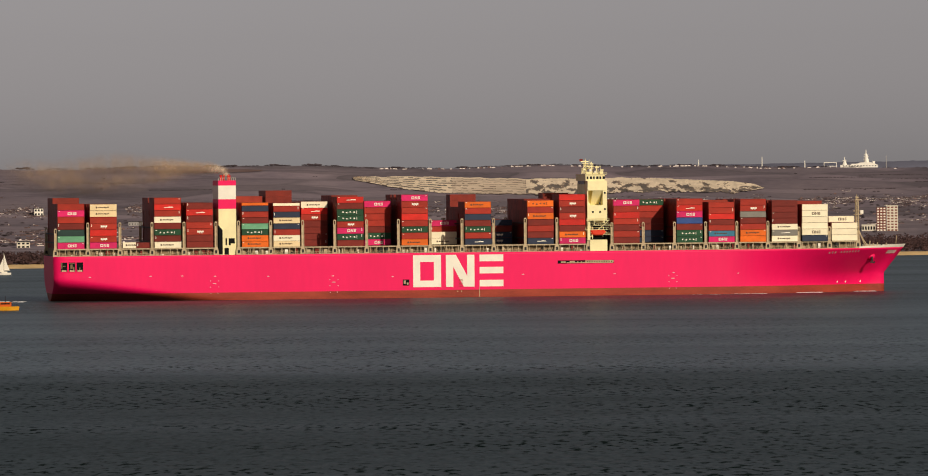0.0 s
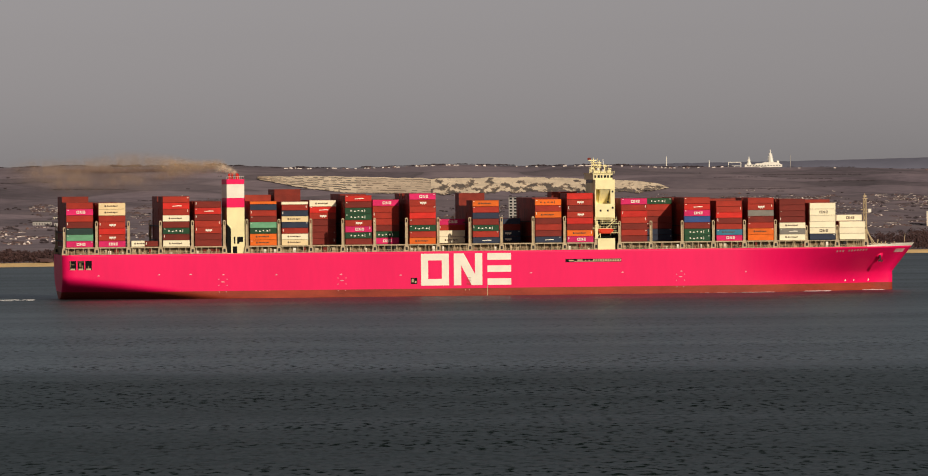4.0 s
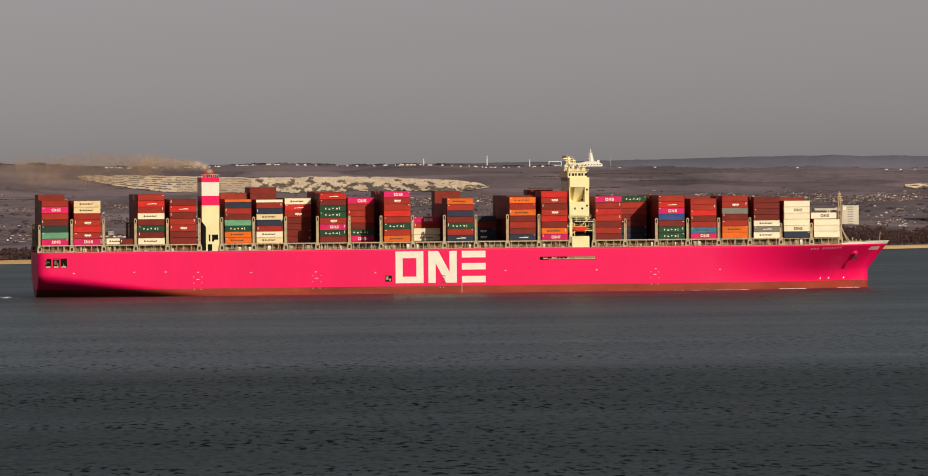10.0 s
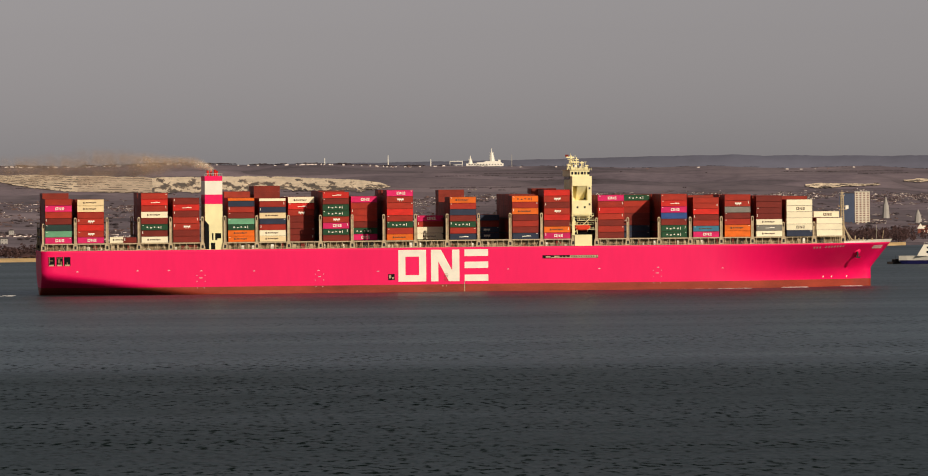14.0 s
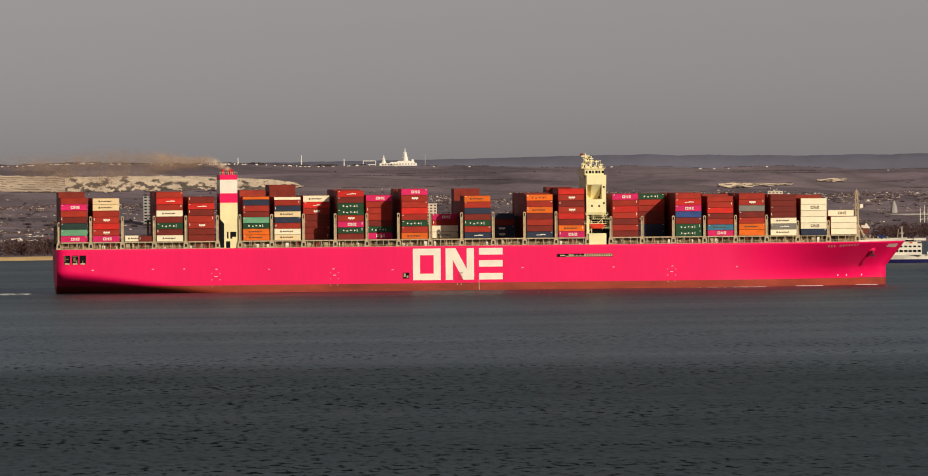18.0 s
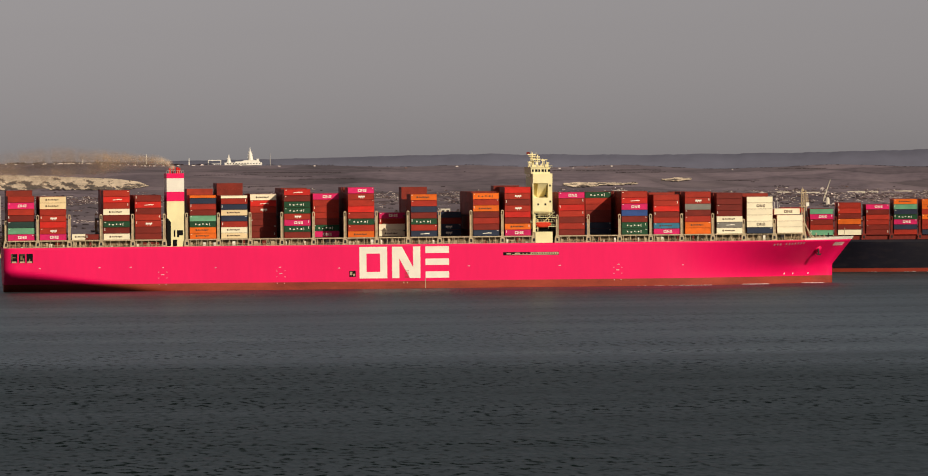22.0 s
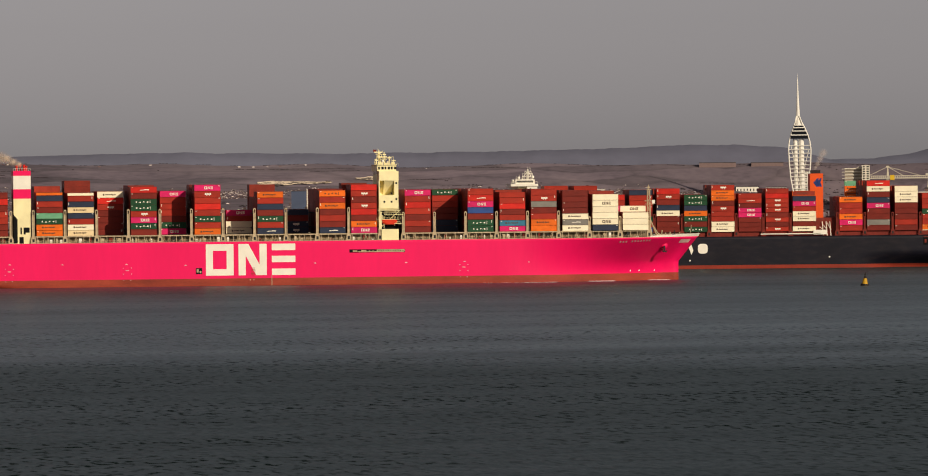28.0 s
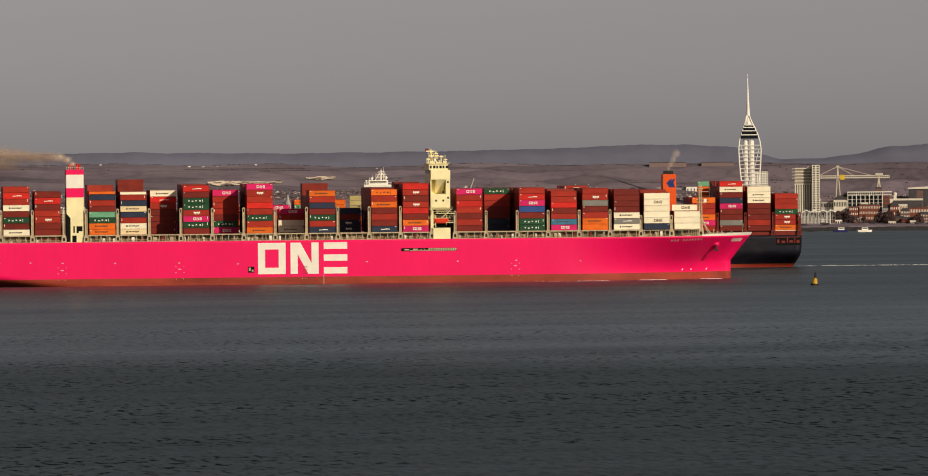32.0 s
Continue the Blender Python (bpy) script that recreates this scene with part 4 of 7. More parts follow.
def container_ship_black():
    global BOOT
    BOOT = 2.4
    ship = tagged(new("container_ship"), "black-hulled container ship with orange funnel and white deckhouse, passing behind", "container ship")
    st = steps(-184, -60, 40) + steps(-50, 110, 10) + steps(116, 184, 22)
    lv = [-3, -1, 0, 0.8, 1.6, 2.4] + steps(3.4, D2_DECK, 9)
    part("hull", hull_grid(st, lv, lloyd_half, lloyd_shift), [black_hull, red_line, rust_steel], ship, "black painted steel hull with a red waterline band")
    near = -D2_HB
    rng = random.Random(11)
    behind = []
    for u0, base, top, back, codes in BAYS2:
        row = -D2_HB + 0.8 + back
        if u0 < -150:
            row += 7
        if u0 > 165:
            row += 1.5
        stack(ship, u0, 12.19, base, top, row, codes, rng)
        behind.append((u0 - 0.1, 12.3, base, top, row, [(7.5, 8.4)] if u0 == -29.4 else [(2.5, 2.6)] if u0 == 101.2 else []))
    stack(ship, -30.0, 12.19, 36.8, 45.2, -D2_HB + 6.0, "O Wy R", rng)
    stack(ship, 101.2, 12.19, 38.8, 41.4, -D2_HB + 3.3, "Oh", rng)
    inner_rows(ship, behind, D2_HB - 0.5, "rows of rust-red containers standing behind the outer stacks")
    # tank containers on top of a low stack
    for z in (32.7, 35.4, 38.0):
        bm = boxes((-55.6, -55.3, -D2_HB + 1, -D2_HB + 3.4, z, z + 2.6), (-47.8, -47.5, -D2_HB + 1, -D2_HB + 3.4, z, z + 2.6), (-55.3, -47.8, -D2_HB + 1, -D2_HB + 3.3, z + 0.1, z + 2.5))
        part("container", bm, paint["K"], ship, "tan shipping container")
    for u in [b[0] - 1.25 for b in BAYS2] + [183.0]:
        lashing_bridge(ship, u, -D2_HB + 0.6 + (6 if u < -150 else 0), D2_HB - 0.6, D2_DECK, 30.0, rust_steel, rust_steel)
        if u > 180:
            break
        part("hatch_coaming", boxes((u + 1.2, u + 13.4, -D2_HB + 2.0 + (6 if u < -150 else 0), D2_HB - 2, D2_DECK, 19.9)), rust_steel, ship, "red-brown hatch coaming")
    # plain bars where the side is lettered
    def oval(x0, x1, z0, z1):
        bm = bmesh.new()
        cx, cz, rx, rz = (x0 + x1) / 2, (z0 + z1) / 2, (x1 - x0) / 2, (z1 - z0) / 2
        bm_prism(bm, [(cx + rx * math.copysign(abs(math.cos(a)) ** 0.6, math.cos(a)), cz + rz * math.copysign(abs(math.sin(a)) ** 0.6, math.sin(a))) for a in steps(0, 2 * math.pi, 24)[:-1]], near - 0.04, near + 0.05)
        return bm

    def bars(*rs):
        return boxes(*[(a, b, near - 0.04, near + 0.05, c, d) for a, b, c, d in rs])

    shapes = [bars((-8.3, -6.3, 8.6, 15.8)), bars((-3.4, -1.4, 8.6, 15.8)), oval(-0.2, 4.9, 8.6, 13.8), oval(6.0, 11.3, 8.6, 13.8), oval(12.3, 17.4, 8.6, 13.8),
              oval(18.5, 23.8, 8.6, 13.8), bars((25.0, 27.6, 10.8, 12.0)), bars((29.2, 31.2, 8.6, 15.8)), bars((35.4, 37.3, 8.6, 15.8)), oval(38.6, 44.0, 8.6, 13.8), oval(50.6, 55.8, 8.6, 13.8)]
    slant = bmesh.new()
    bm_prism(slant, [(44.9, 13.8), (47.0, 13.8), (48.2, 10.4), (47.2, 8.0)], near - 0.04, near + 0.05)
    for bm in shapes + [slant]:
        part("hull_bar", bm, white_paint, ship)
    part("gangway", boxes((-41.0, -17.5, near - 0.12, near + 0.1, 10.9, 11.3), (-41.0, -17.5, near - 0.12, near + 0.1, 11.9, 12.1), (-41.2, -39.4, near - 0.14, near + 0.1, 10.6, 12.4), (-19.6, -17.0, near - 0.14, near + 0.1, 10.6, 12.4)), beige_steel, ship, "folded gangway along the hull")
    for u, z in ((-2.6, 4.6), (46.0, 4.6), (120, 6.0)):
        part("draught_mark", boxes((u, u + 0.8, near - 0.05, near + 0.1, z, z + 0.7)), white_paint, ship)
    # funnel
    f = part("funnel", boxes((111.2, 118.2, -17, -7, D2_DECK, 50.4)), orange_paint, ship, "orange funnel with a blue mark")
    part("funnel_top", boxes((112.2, 117.0, -15, -9, 50.4, 52.2)), dark_steel, f)
    bm = bmesh.new()
    for s in (0, 1.6):
        bm_prism(bm, [(113.0 + s, 45.6), (115.0 + s, 47.8), (116.0 + s, 47.8), (115.2 + s, 45.8), (116.0 + s, 43.4), (114.6 + s, 43.4)], -17.06, -16.98)
    part("funnel_mark", bm, blue_paint, f)
    part("casing", boxes((110.0, 124.0, -22, 16, D2_DECK, 27.0)), rust_steel, ship)
    bm = bmesh.new()
    for u in (117.5, 119.5, 121.5):
        bm_rod(bm, (u, -23, D2_DECK), (u - 0.6, -23, 25.0), 0.22, seg=6)
        bm_rod(bm, (u - 2, -23, 22 + (u - 117) * 0.5), (u, -23, 20.5), 0.16, seg=6)
    part("stores_crane", bm, white_paint, ship, "white stores crane")
    part("boarding_gear", boxes((84, 116, near + 0.2, near + 1.0, 18.4, 18.9), (112, 119, near + 0.2, near + 2.0, 18.2, 20.6)), white_paint, ship)
    white_deckhouse(ship)
    # forecastle mast and stern deck
    bm = rods(((-130.6, -14, D2_DECK), (-130.6, -14, 43.5), 0.5, 0.3), ((-132.2, -14, 38), (-129.0, -14, 38), 0.2), ((-129.6, -14, 36), (-129.6, -14, 41), 0.2))
    part("foremast", bm, beige_steel, ship)
    hole = part("mooring_opening", boxes((170.2, 183.4, near - 0.02, near + 0.6, 12.2, 16.6)), shade_black, ship, "mooring deck opening in the stern, shade painted black")
    for a, b, c, d in ((171.0, 172.0, 13.4, 15.2), (173.2, 175.0, 13.4, 14.6), (176.0, 176.6, 13.4, 16.6), (177.4, 179.4, 13.6, 14.8), (180.0, 180.5, 13.4, 16.6), (181.2, 182.8, 13.4, 15.0), (170.5, 183.2, 16.3, 16.6)):
        part("mooring_gear", boxes((a, b, near - 0.06, near + 0.3, c, d)), rust_steel, hole)
    stack(ship, 131.6, 6.06, 38.2, 46.4, 0.0, "Oh Oh T", rng)
    part("inner_cargo", boxes((126.2, 137.8, -1.0, 3.0, 20.0, 38.1)), mixed_rows, ship)
    part("deck_rail", boxes((125.0, 183.0, near + 0.3, near + 0.4, 18.4, 18.5), (125.0, 183.0, near + 0.3, near + 0.4, 17.9, 18.0)), rust_steel, ship)
    return ship


BLACK = container_ship_black()

# ---------------------------------------------------------------- water, land and distance
SHORE = [(-700, 3370), (0, 3425), (1000, 3545), (1930, 3790), (2300, 4050), (2700, 4420), (2950, 4610), (3300, 4640), (3900, 4600)]
RIDGE = [(-700, 25), (0, 27), (250, 28), (450, 30), (600, 25), (784, 25), (1000, 24), (1400, 21), (1568, 16), (1900, 12), (2426, 8), (2806, 8), (3056, 5), (3900, 4)]
FAR = [(-700, 20), (900, 22), (1491, 27), (1819, 33), (2139, 29), (2431, 31), (2560, 33), (2694, 38), (2806, 38.5), (2886, 32), (2960, 12), (3030, 14), (3090, 20), (3140, 32), (3208, 36), (3900, 40)]


def along(table, x):
    for (a, p), (b, q) in zip(table, table[1:]):
        if x <= b:
            return p + (q - p) * max(0, (x - a)) / (b - a)
    return table[-1][1]


# round off the corners of the shoreline
SHORE = [(x, sum(along(SHORE, x + d) for d in range(-240, 241, 40)) / 13) for x in range(-700, 3901, 80)]


def height(level, r):
    return EYE + level * r / FOCAL


def slope_profile():
    """Rounded profile of the land from the shore to behind the ridge: a fixed share and a share of the ridge's height, by distance inland."""
    foot = [(-0.2, 0.0), (0, 0.0), (0.012, 2.4), (0.4, 6.0), (0.72, height(-52, 4500)), (1.0, 0.0), (1.3, -12.0), (1.6, -12.0)]
    crest = [(-0.2, 0.0), (0.72, 0.0), (1.0, 1.0), (1.6, 1.0)]
    rows = []
    for i in range(271):
        s = i / 200
        w = min(0.14, max(0.0, s - 0.02) * 0.6, max(0.005, (0.97 - s) * 0.8))
        rows.append([sum(along(t, s + w * d / 4) for d in range(-4, 5)) / 9 for t in (foot, crest)])
    return rows


PROFILE = slope_profile()


def ground_z(reach, r):
    rs = along(SHORE, reach)
    s = (r - rs) / (4850 - rs)
    if s < 0:
        return max(-4, s * 60)
    f = min(s, 1.34) * 200
    i = int(f)
    (a, b), (c, d) = PROFILE[i], PROFILE[i + 1]
    z = a + (c - a) * (f - i) + (b + (d - b) * (f - i)) * height(along(RIDGE, reach), 4850)
    if s > 0.3:
        z += (noise.noise((reach * 0.006, r * 0.01, 1.0)) * 3.0 + noise.noise((reach * 0.03, r * 0.03, 5.0)) * 0.5) * min(1, (s - 0.3) * 2)
    return z


def land():
    m = bpy.data.materials.new("hazed_fields_and_woods")
    m.use_nodes = True
    n, l = m.node_tree.nodes, m.node_tree.links
    b = n["Principled BSDF"]
    b.inputs["Roughness"].default_value = 0.95
    co = n.new("ShaderNodeTexCoord")
    mp = n.new("ShaderNodeMapping")
    mp.inputs["Scale"].default_value = (0.8, 0.8, 0.8)
    l.new(co.outputs["Object"], mp.inputs["Vector"])
    big, fine = n.new("ShaderNodeTexNoise"), n.new("ShaderNodeTexNoise")
    for tex, s, d in ((big, 0.012, 6), (fine, 0.15, 5)):
        l.new(mp.outputs[0], tex.inputs["Vector"])
        tex.inputs["Scale"].default_value, tex.inputs["Detail"].default_value = s, d
    add = n.new("ShaderNodeMath")
    add.operation = "MULTIPLY_ADD"
    add.inputs[1].default_value = 0.5
    l.new(fine.outputs["Fac"], add.inputs[0]), l.new(big.outputs["Fac"], add.inputs[2])
    # Lightened purple-grey tones: the haze over the land is put into the colour.
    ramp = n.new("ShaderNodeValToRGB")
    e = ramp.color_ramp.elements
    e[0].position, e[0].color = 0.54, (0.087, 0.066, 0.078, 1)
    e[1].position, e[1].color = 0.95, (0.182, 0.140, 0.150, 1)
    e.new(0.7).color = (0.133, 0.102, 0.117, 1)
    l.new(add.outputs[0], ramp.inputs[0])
    # patchwork of fields, each with a shade of its own, with rough scrub along their edges
    warp, field, edge = n.new("ShaderNodeVectorMath"), n.new("ShaderNodeTexVoronoi"), n.new("ShaderNodeTexVoronoi")
    warp.operation = "MULTIPLY_ADD"
    warp.inputs[1].default_value = (60, 60, 0)
    l.new(big.outputs["Color"], warp.inputs[0]), l.new(co.outputs["Object"], warp.inputs[2])
    flat = n.new("ShaderNodeMapping")
    flat.inputs["Scale"].default_value = (0.45, 1.3, 0)
    l.new(warp.outputs[0], flat.inputs["Vector"])
    edge.feature = "DISTANCE_TO_EDGE"
    for v in (field, edge):
        v.inputs["Scale"].default_value = 0.016
        l.new(flat.outputs[0], v.inputs["Vector"])
    split, shade, scrub, both, tone = n.new("ShaderNodeSeparateColor"), n.new("ShaderNodeMapRange"), n.new("ShaderNodeMapRange"), n.new("ShaderNodeMath"), n.new("ShaderNodeHueSaturation")
    l.new(field.outputs["Color"], split.inputs[0]), l.new(split.outputs[0], shade.inputs["Value"])
    shade.inputs["To Min"].default_value, shade.inputs["To Max"].default_value = 0.86, 1.46
    l.new(edge.outputs["Distance"], scrub.inputs["Value"])
    scrub.inputs["From Max"].default_value, scrub.inputs["To Min"].default_value = 0.09, 0.72
    both.operation = "MULTIPLY"
    l.new(shade.outputs[0], both.inputs[0]), l.new(scrub.outputs[0], both.inputs[1])
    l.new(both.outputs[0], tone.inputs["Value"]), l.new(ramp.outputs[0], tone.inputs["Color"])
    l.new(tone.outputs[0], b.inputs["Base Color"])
    xs = steps(-700, 3900, 230)
    ss = [-0.1, -0.01, 0, 0.006, 0.012, 0.03, 0.1, 0.2] + steps(0.3, 1.08, 34) + [1.16, 1.3]
    verts, faces = [], []
    for x in xs:
        rs = along(SHORE, x)
        for s in ss:
            r = rs + s * (4850 - rs)
            px, py = place(x, r)
            verts.append((px, py, ground_z(x, r)))
    k = len(ss)
    for i in range(len(xs) - 1):
        for j in range(k - 1):
            faces.append((i * k + j, (i + 1) * k + j, (i + 1) * k + j + 1, i * k + j + 1))
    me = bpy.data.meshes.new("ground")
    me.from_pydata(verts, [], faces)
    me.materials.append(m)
    me.materials.append(material("beach_sand", rgb("e0bd85"), 0.95, 0, 0.3, 0.05, bump=0.1))
    for p in me.polygons:
        p.use_smooth = True
        j = p.index % (k - 1)
        reach = xs[p.index // (k - 1)]
        p.material_index = 1 if 1 <= j <= 4 and reach < 2150 else 0
    tagged(new("ground", me), "winter fields, woods and a strip of sandy beach below a long ridge", "land", kind="structure")
    # distant ridge, its blue-grey haze put into the base colour
    far_m = material("hazed_wooded_hills", (0.138, 0.140, 0.182, 1), 0.95, 0, 0.32, 0.004)
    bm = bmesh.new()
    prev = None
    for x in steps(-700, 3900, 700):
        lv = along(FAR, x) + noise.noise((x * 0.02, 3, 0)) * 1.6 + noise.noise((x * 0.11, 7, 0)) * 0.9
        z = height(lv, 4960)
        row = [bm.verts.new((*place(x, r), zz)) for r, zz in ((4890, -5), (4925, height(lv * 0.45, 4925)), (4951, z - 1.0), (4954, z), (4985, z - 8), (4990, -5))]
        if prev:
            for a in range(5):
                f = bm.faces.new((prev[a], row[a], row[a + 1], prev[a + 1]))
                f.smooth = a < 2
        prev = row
    tagged(new("backdrop", finish("backdrop", bm, far_m)), "distant wooded ridge with grey haze painted into its colour", "hills", kind="structure")


def water():
    m = bpy.data.materials.new("sea_water")
    m.use_nodes = True
    n, l = m.node_tree.nodes, m.node_tree.links
    n.remove(n["Principled BSDF"])
    deep, sheen, both = n.new("ShaderNodeBsdfDiffuse"), n.new("ShaderNodeBsdfGlossy"), n.new("ShaderNodeMixShader")
    deep.inputs["Color"].default_value = (0.011, 0.018, 0.017, 1)
    sheen.inputs["Roughness"].default_value = 0.3
    sheen.inputs["Color"].default_value = (0.80, 0.90, 0.955, 1)
    l.new(deep.outputs[0], both.inputs[1]), l.new(sheen.outputs[0], both.inputs[2])
    l.new(both.outputs[0], n["Material Output"].inputs["Surface"])
    co = n.new("ShaderNodeTexCoord")

    def tex(scale, st, det):
        mp = n.new("ShaderNodeMapping")
        mp.inputs["Scale"].default_value = st
        l.new(co.outputs["Object"], mp.inputs["Vector"])
        t = n.new("ShaderNodeTexNoise")
        t.inputs["Scale"].default_value, t.inputs["Detail"].default_value = scale, det
        l.new(mp.outputs[0], t.inputs["Vector"])
        return t.outputs["Fac"]

    def math_node(op, a, b):
        mu = n.new("ShaderNodeMath")
        mu.operation = op
        for i, v in enumerate((a, b)):
            if isinstance(v, (int, float)):
                mu.inputs[i].default_value = v
            else:
                l.new(v, mu.inputs[i])
        return mu.outputs[0]

    chop = math_node("ADD", math_node("MULTIPLY", tex(0.35, (1, 0.4, 1), 4), 1.6), math_node("MULTIPLY", tex(0.05, (1, 0.5, 1), 3), 2.0))
    bn = n.new("ShaderNodeBump")
    bn.inputs["Strength"].default_value, bn.inputs["Distance"].default_value = 1.0, 1.5
    l.new(chop, bn.inputs["Height"])
    l.new(bn.outputs[0], sheen.inputs["Normal"])
    # painted sheen: how much of the surface mirrors the sky; less inshore, more beyond
    def span(v, a, b, c, d):
        rr = n.new("ShaderNodeMapRange")
        for k, x in zip(("From Min", "From Max", "To Min", "To Max"), (a, b, c, d)):
            rr.inputs[k].default_value = x
        l.new(v, rr.inputs["Value"])
        return rr.outputs[0]

    far = n.new("ShaderNodeVectorMath")
    far.operation = "LENGTH"
    l.new(co.outputs["Object"], far.inputs[0])
    broad = tex(0.004, (0.3, 1, 1), 4)
    reach_out = math_node("ADD", far.outputs["Value"], math_node("MULTIPLY", math_node("SUBTRACT", broad, 0.5), 1000.0))
    # mirror share painted by distance: dark inshore, a broad bright band, darker by the ships
    mirror_ramp = n.new("ShaderNodeValToRGB")
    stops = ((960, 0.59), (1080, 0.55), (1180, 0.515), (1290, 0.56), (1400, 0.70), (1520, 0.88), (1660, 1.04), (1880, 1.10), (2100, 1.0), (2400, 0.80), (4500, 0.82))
    ramp = mirror_ramp.color_ramp.elements
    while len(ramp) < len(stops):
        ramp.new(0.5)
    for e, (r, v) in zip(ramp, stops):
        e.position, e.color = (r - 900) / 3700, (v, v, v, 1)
    l.new(span(reach_out, 900, 4600, 0.0, 1.0), mirror_ramp.inputs[0])
    streak = span(tex(0.008, (0.15, 1, 1), 4), 0.3, 0.7, 0.30, 0.40)
    streak = math_node("MULTIPLY", streak, span(tex(0.018, (0.35, 1, 1), 3), 0.3, 0.7, 0.90, 1.10))
    base = math_node("MULTIPLY", streak, mirror_ramp.outputs[0])
    # dark flecks paint the shaded wave backs, fading out with distance
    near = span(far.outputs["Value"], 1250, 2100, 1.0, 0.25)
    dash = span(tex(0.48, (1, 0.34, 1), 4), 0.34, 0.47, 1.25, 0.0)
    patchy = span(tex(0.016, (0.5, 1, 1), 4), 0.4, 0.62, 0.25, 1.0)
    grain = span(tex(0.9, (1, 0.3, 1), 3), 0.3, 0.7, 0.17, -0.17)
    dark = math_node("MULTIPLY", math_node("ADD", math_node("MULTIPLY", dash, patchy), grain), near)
    soft_fleck = math_node("SUBTRACT", 1.0, dark)
    fres = n.new("ShaderNodeFresnel")
    fres.inputs["IOR"].default_value = 1.333
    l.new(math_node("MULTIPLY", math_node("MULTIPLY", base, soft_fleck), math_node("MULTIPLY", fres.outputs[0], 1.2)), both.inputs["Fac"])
    bm = bmesh.new()
    ys = [-1500, 0, 600, 900, 1300, 1800, 2400, 3200, 4100, 4985]
    rows = [[bm.verts.new((x, y, SEA)) for x in steps(-2600, 3400, 12)] for y in ys]
    for a, c in zip(rows, rows[1:]):
        for i in range(12):
            bm.faces.new((a[i], a[i + 1], c[i + 1], c[i]))
    tagged(new("water", finish("water", bm, m)), "grey rippled sea water with long slick streaks", "sea", kind="structure")


land()
water()


def slope_finder(reach):
    """For one azimuth: the distance at which the ground reaches a level of sight."""
    rs = along(SHORE, reach)
    table, best = [], -999.0
    for i in range(90):
        r = rs + 20 + (4850 - rs - 20) * i / 89
        lv = (ground_z(reach, r) - EYE) * FOCAL / r
        if lv > best:
            best = lv
            table.append((lv, r))
    return table


def quarry(name, x0, x1, levels_top, levels_low, seed, label, terraces):
    """A pale chalk face cut into the slope: benches at one end, rough crags at the other."""
    chalk = material("weathered_chalk", rgb("f5dfbf"), 0.95, 0, 0.3, 0.05, (1, 1, 2.5), bump=0.6)
    scrub = material("quarry_scrub", (0.17, 0.14, 0.115, 1), 0.95, 0, 0.4, 0.1)
    tan = material("dusty_tan_chalk", (0.76, 0.60, 0.43, 1), 0.95, 0, 0.3, 0.06, (1, 1, 3), bump=0.4)
    rubble = material("broken_chalk", (0.33, 0.245, 0.175, 1), 0.95, 0, 0.4, 0.1)
    bm = bmesh.new()
    n, k = 520, 34
    grid = []
    for i in range(n + 1):
        x = x0 + (x1 - x0) * i / n
        f = i / n
        top = along(levels_top, x) + noise.noise((x * 0.05, seed, 0)) * 1.6 + noise.noise((x * 0.3, seed, 3)) * 0.8
        low = along(levels_low, x) + (noise.noise((x * 0.04, seed + 4, 0)) * 4.0 + noise.noise((x * 0.2, seed, 9)) * 2.6) * (0.35 if f < terraces else 1.0 if x1 - x0 > 300 else 0.5)
        col = []
        found = slope_finder(x)
        for j in range(k + 1):
            g = j / k
            lv = low + (top - low) * g
            step = (math.floor(g * 7) / 7 - g) * 24 if f < terraces else 0
            crag = noise.fractal((x * 0.045, lv * 0.09, seed), 1.0, 2.0, 4) * (1.5 if f < terraces else 6)
            r = along(found, lv) + crag - step * 0.5 - 6
            col.append(bm.verts.new((*place(x, r), height(lv, r))))
        grid.append(col)
    for i in range(n):
        f = i / n
        x = x0 + (x1 - x0) * f
        for j in range(k):
            face = bm.faces.new((grid[i][j], grid[i + 1][j], grid[i + 1][j + 1], grid[i][j + 1]))
            g = j / k
            patch = noise.fractal((x * 0.07, g * 4.5, seed + 2), 1.0, 2.0, 4) + 0.35 * noise.noise((x * 0.4, g * 9, 1))
            if f < terraces:
                bench = (g * 7 + noise.noise((x * 0.012, 4, seed)) * 0.3) % 1.0
                dashed = noise.noise((x * 0.11, math.floor(g * 7) * 3.7, seed))
                if f < 0.24:
                    face.material_index = 1 if bench < 0.36 and dashed > -0.22 and 0.04 < g < 0.94 else 2 if bench < 0.5 and dashed > 0.1 else 0
                else:
                    face.material_index = 2 if bench < 0.3 and dashed > -0.1 else 3 if g < 0.93 else 0
            else:
                patch = noise.fractal((x * 0.06, g * 3.2, seed + 2), 0.75, 2.1, 5)
                limit = (0.0 if x1 - x0 > 300 else -0.05) + 0.7 * g ** 2
                face.material_index = 1 if patch > limit + 0.1 else 2 if patch > limit - 0.12 else 0
    return tagged(new(name, finish(name, bm, [chalk, scrub, rubble, tan])), label, "quarry", kind="structure")


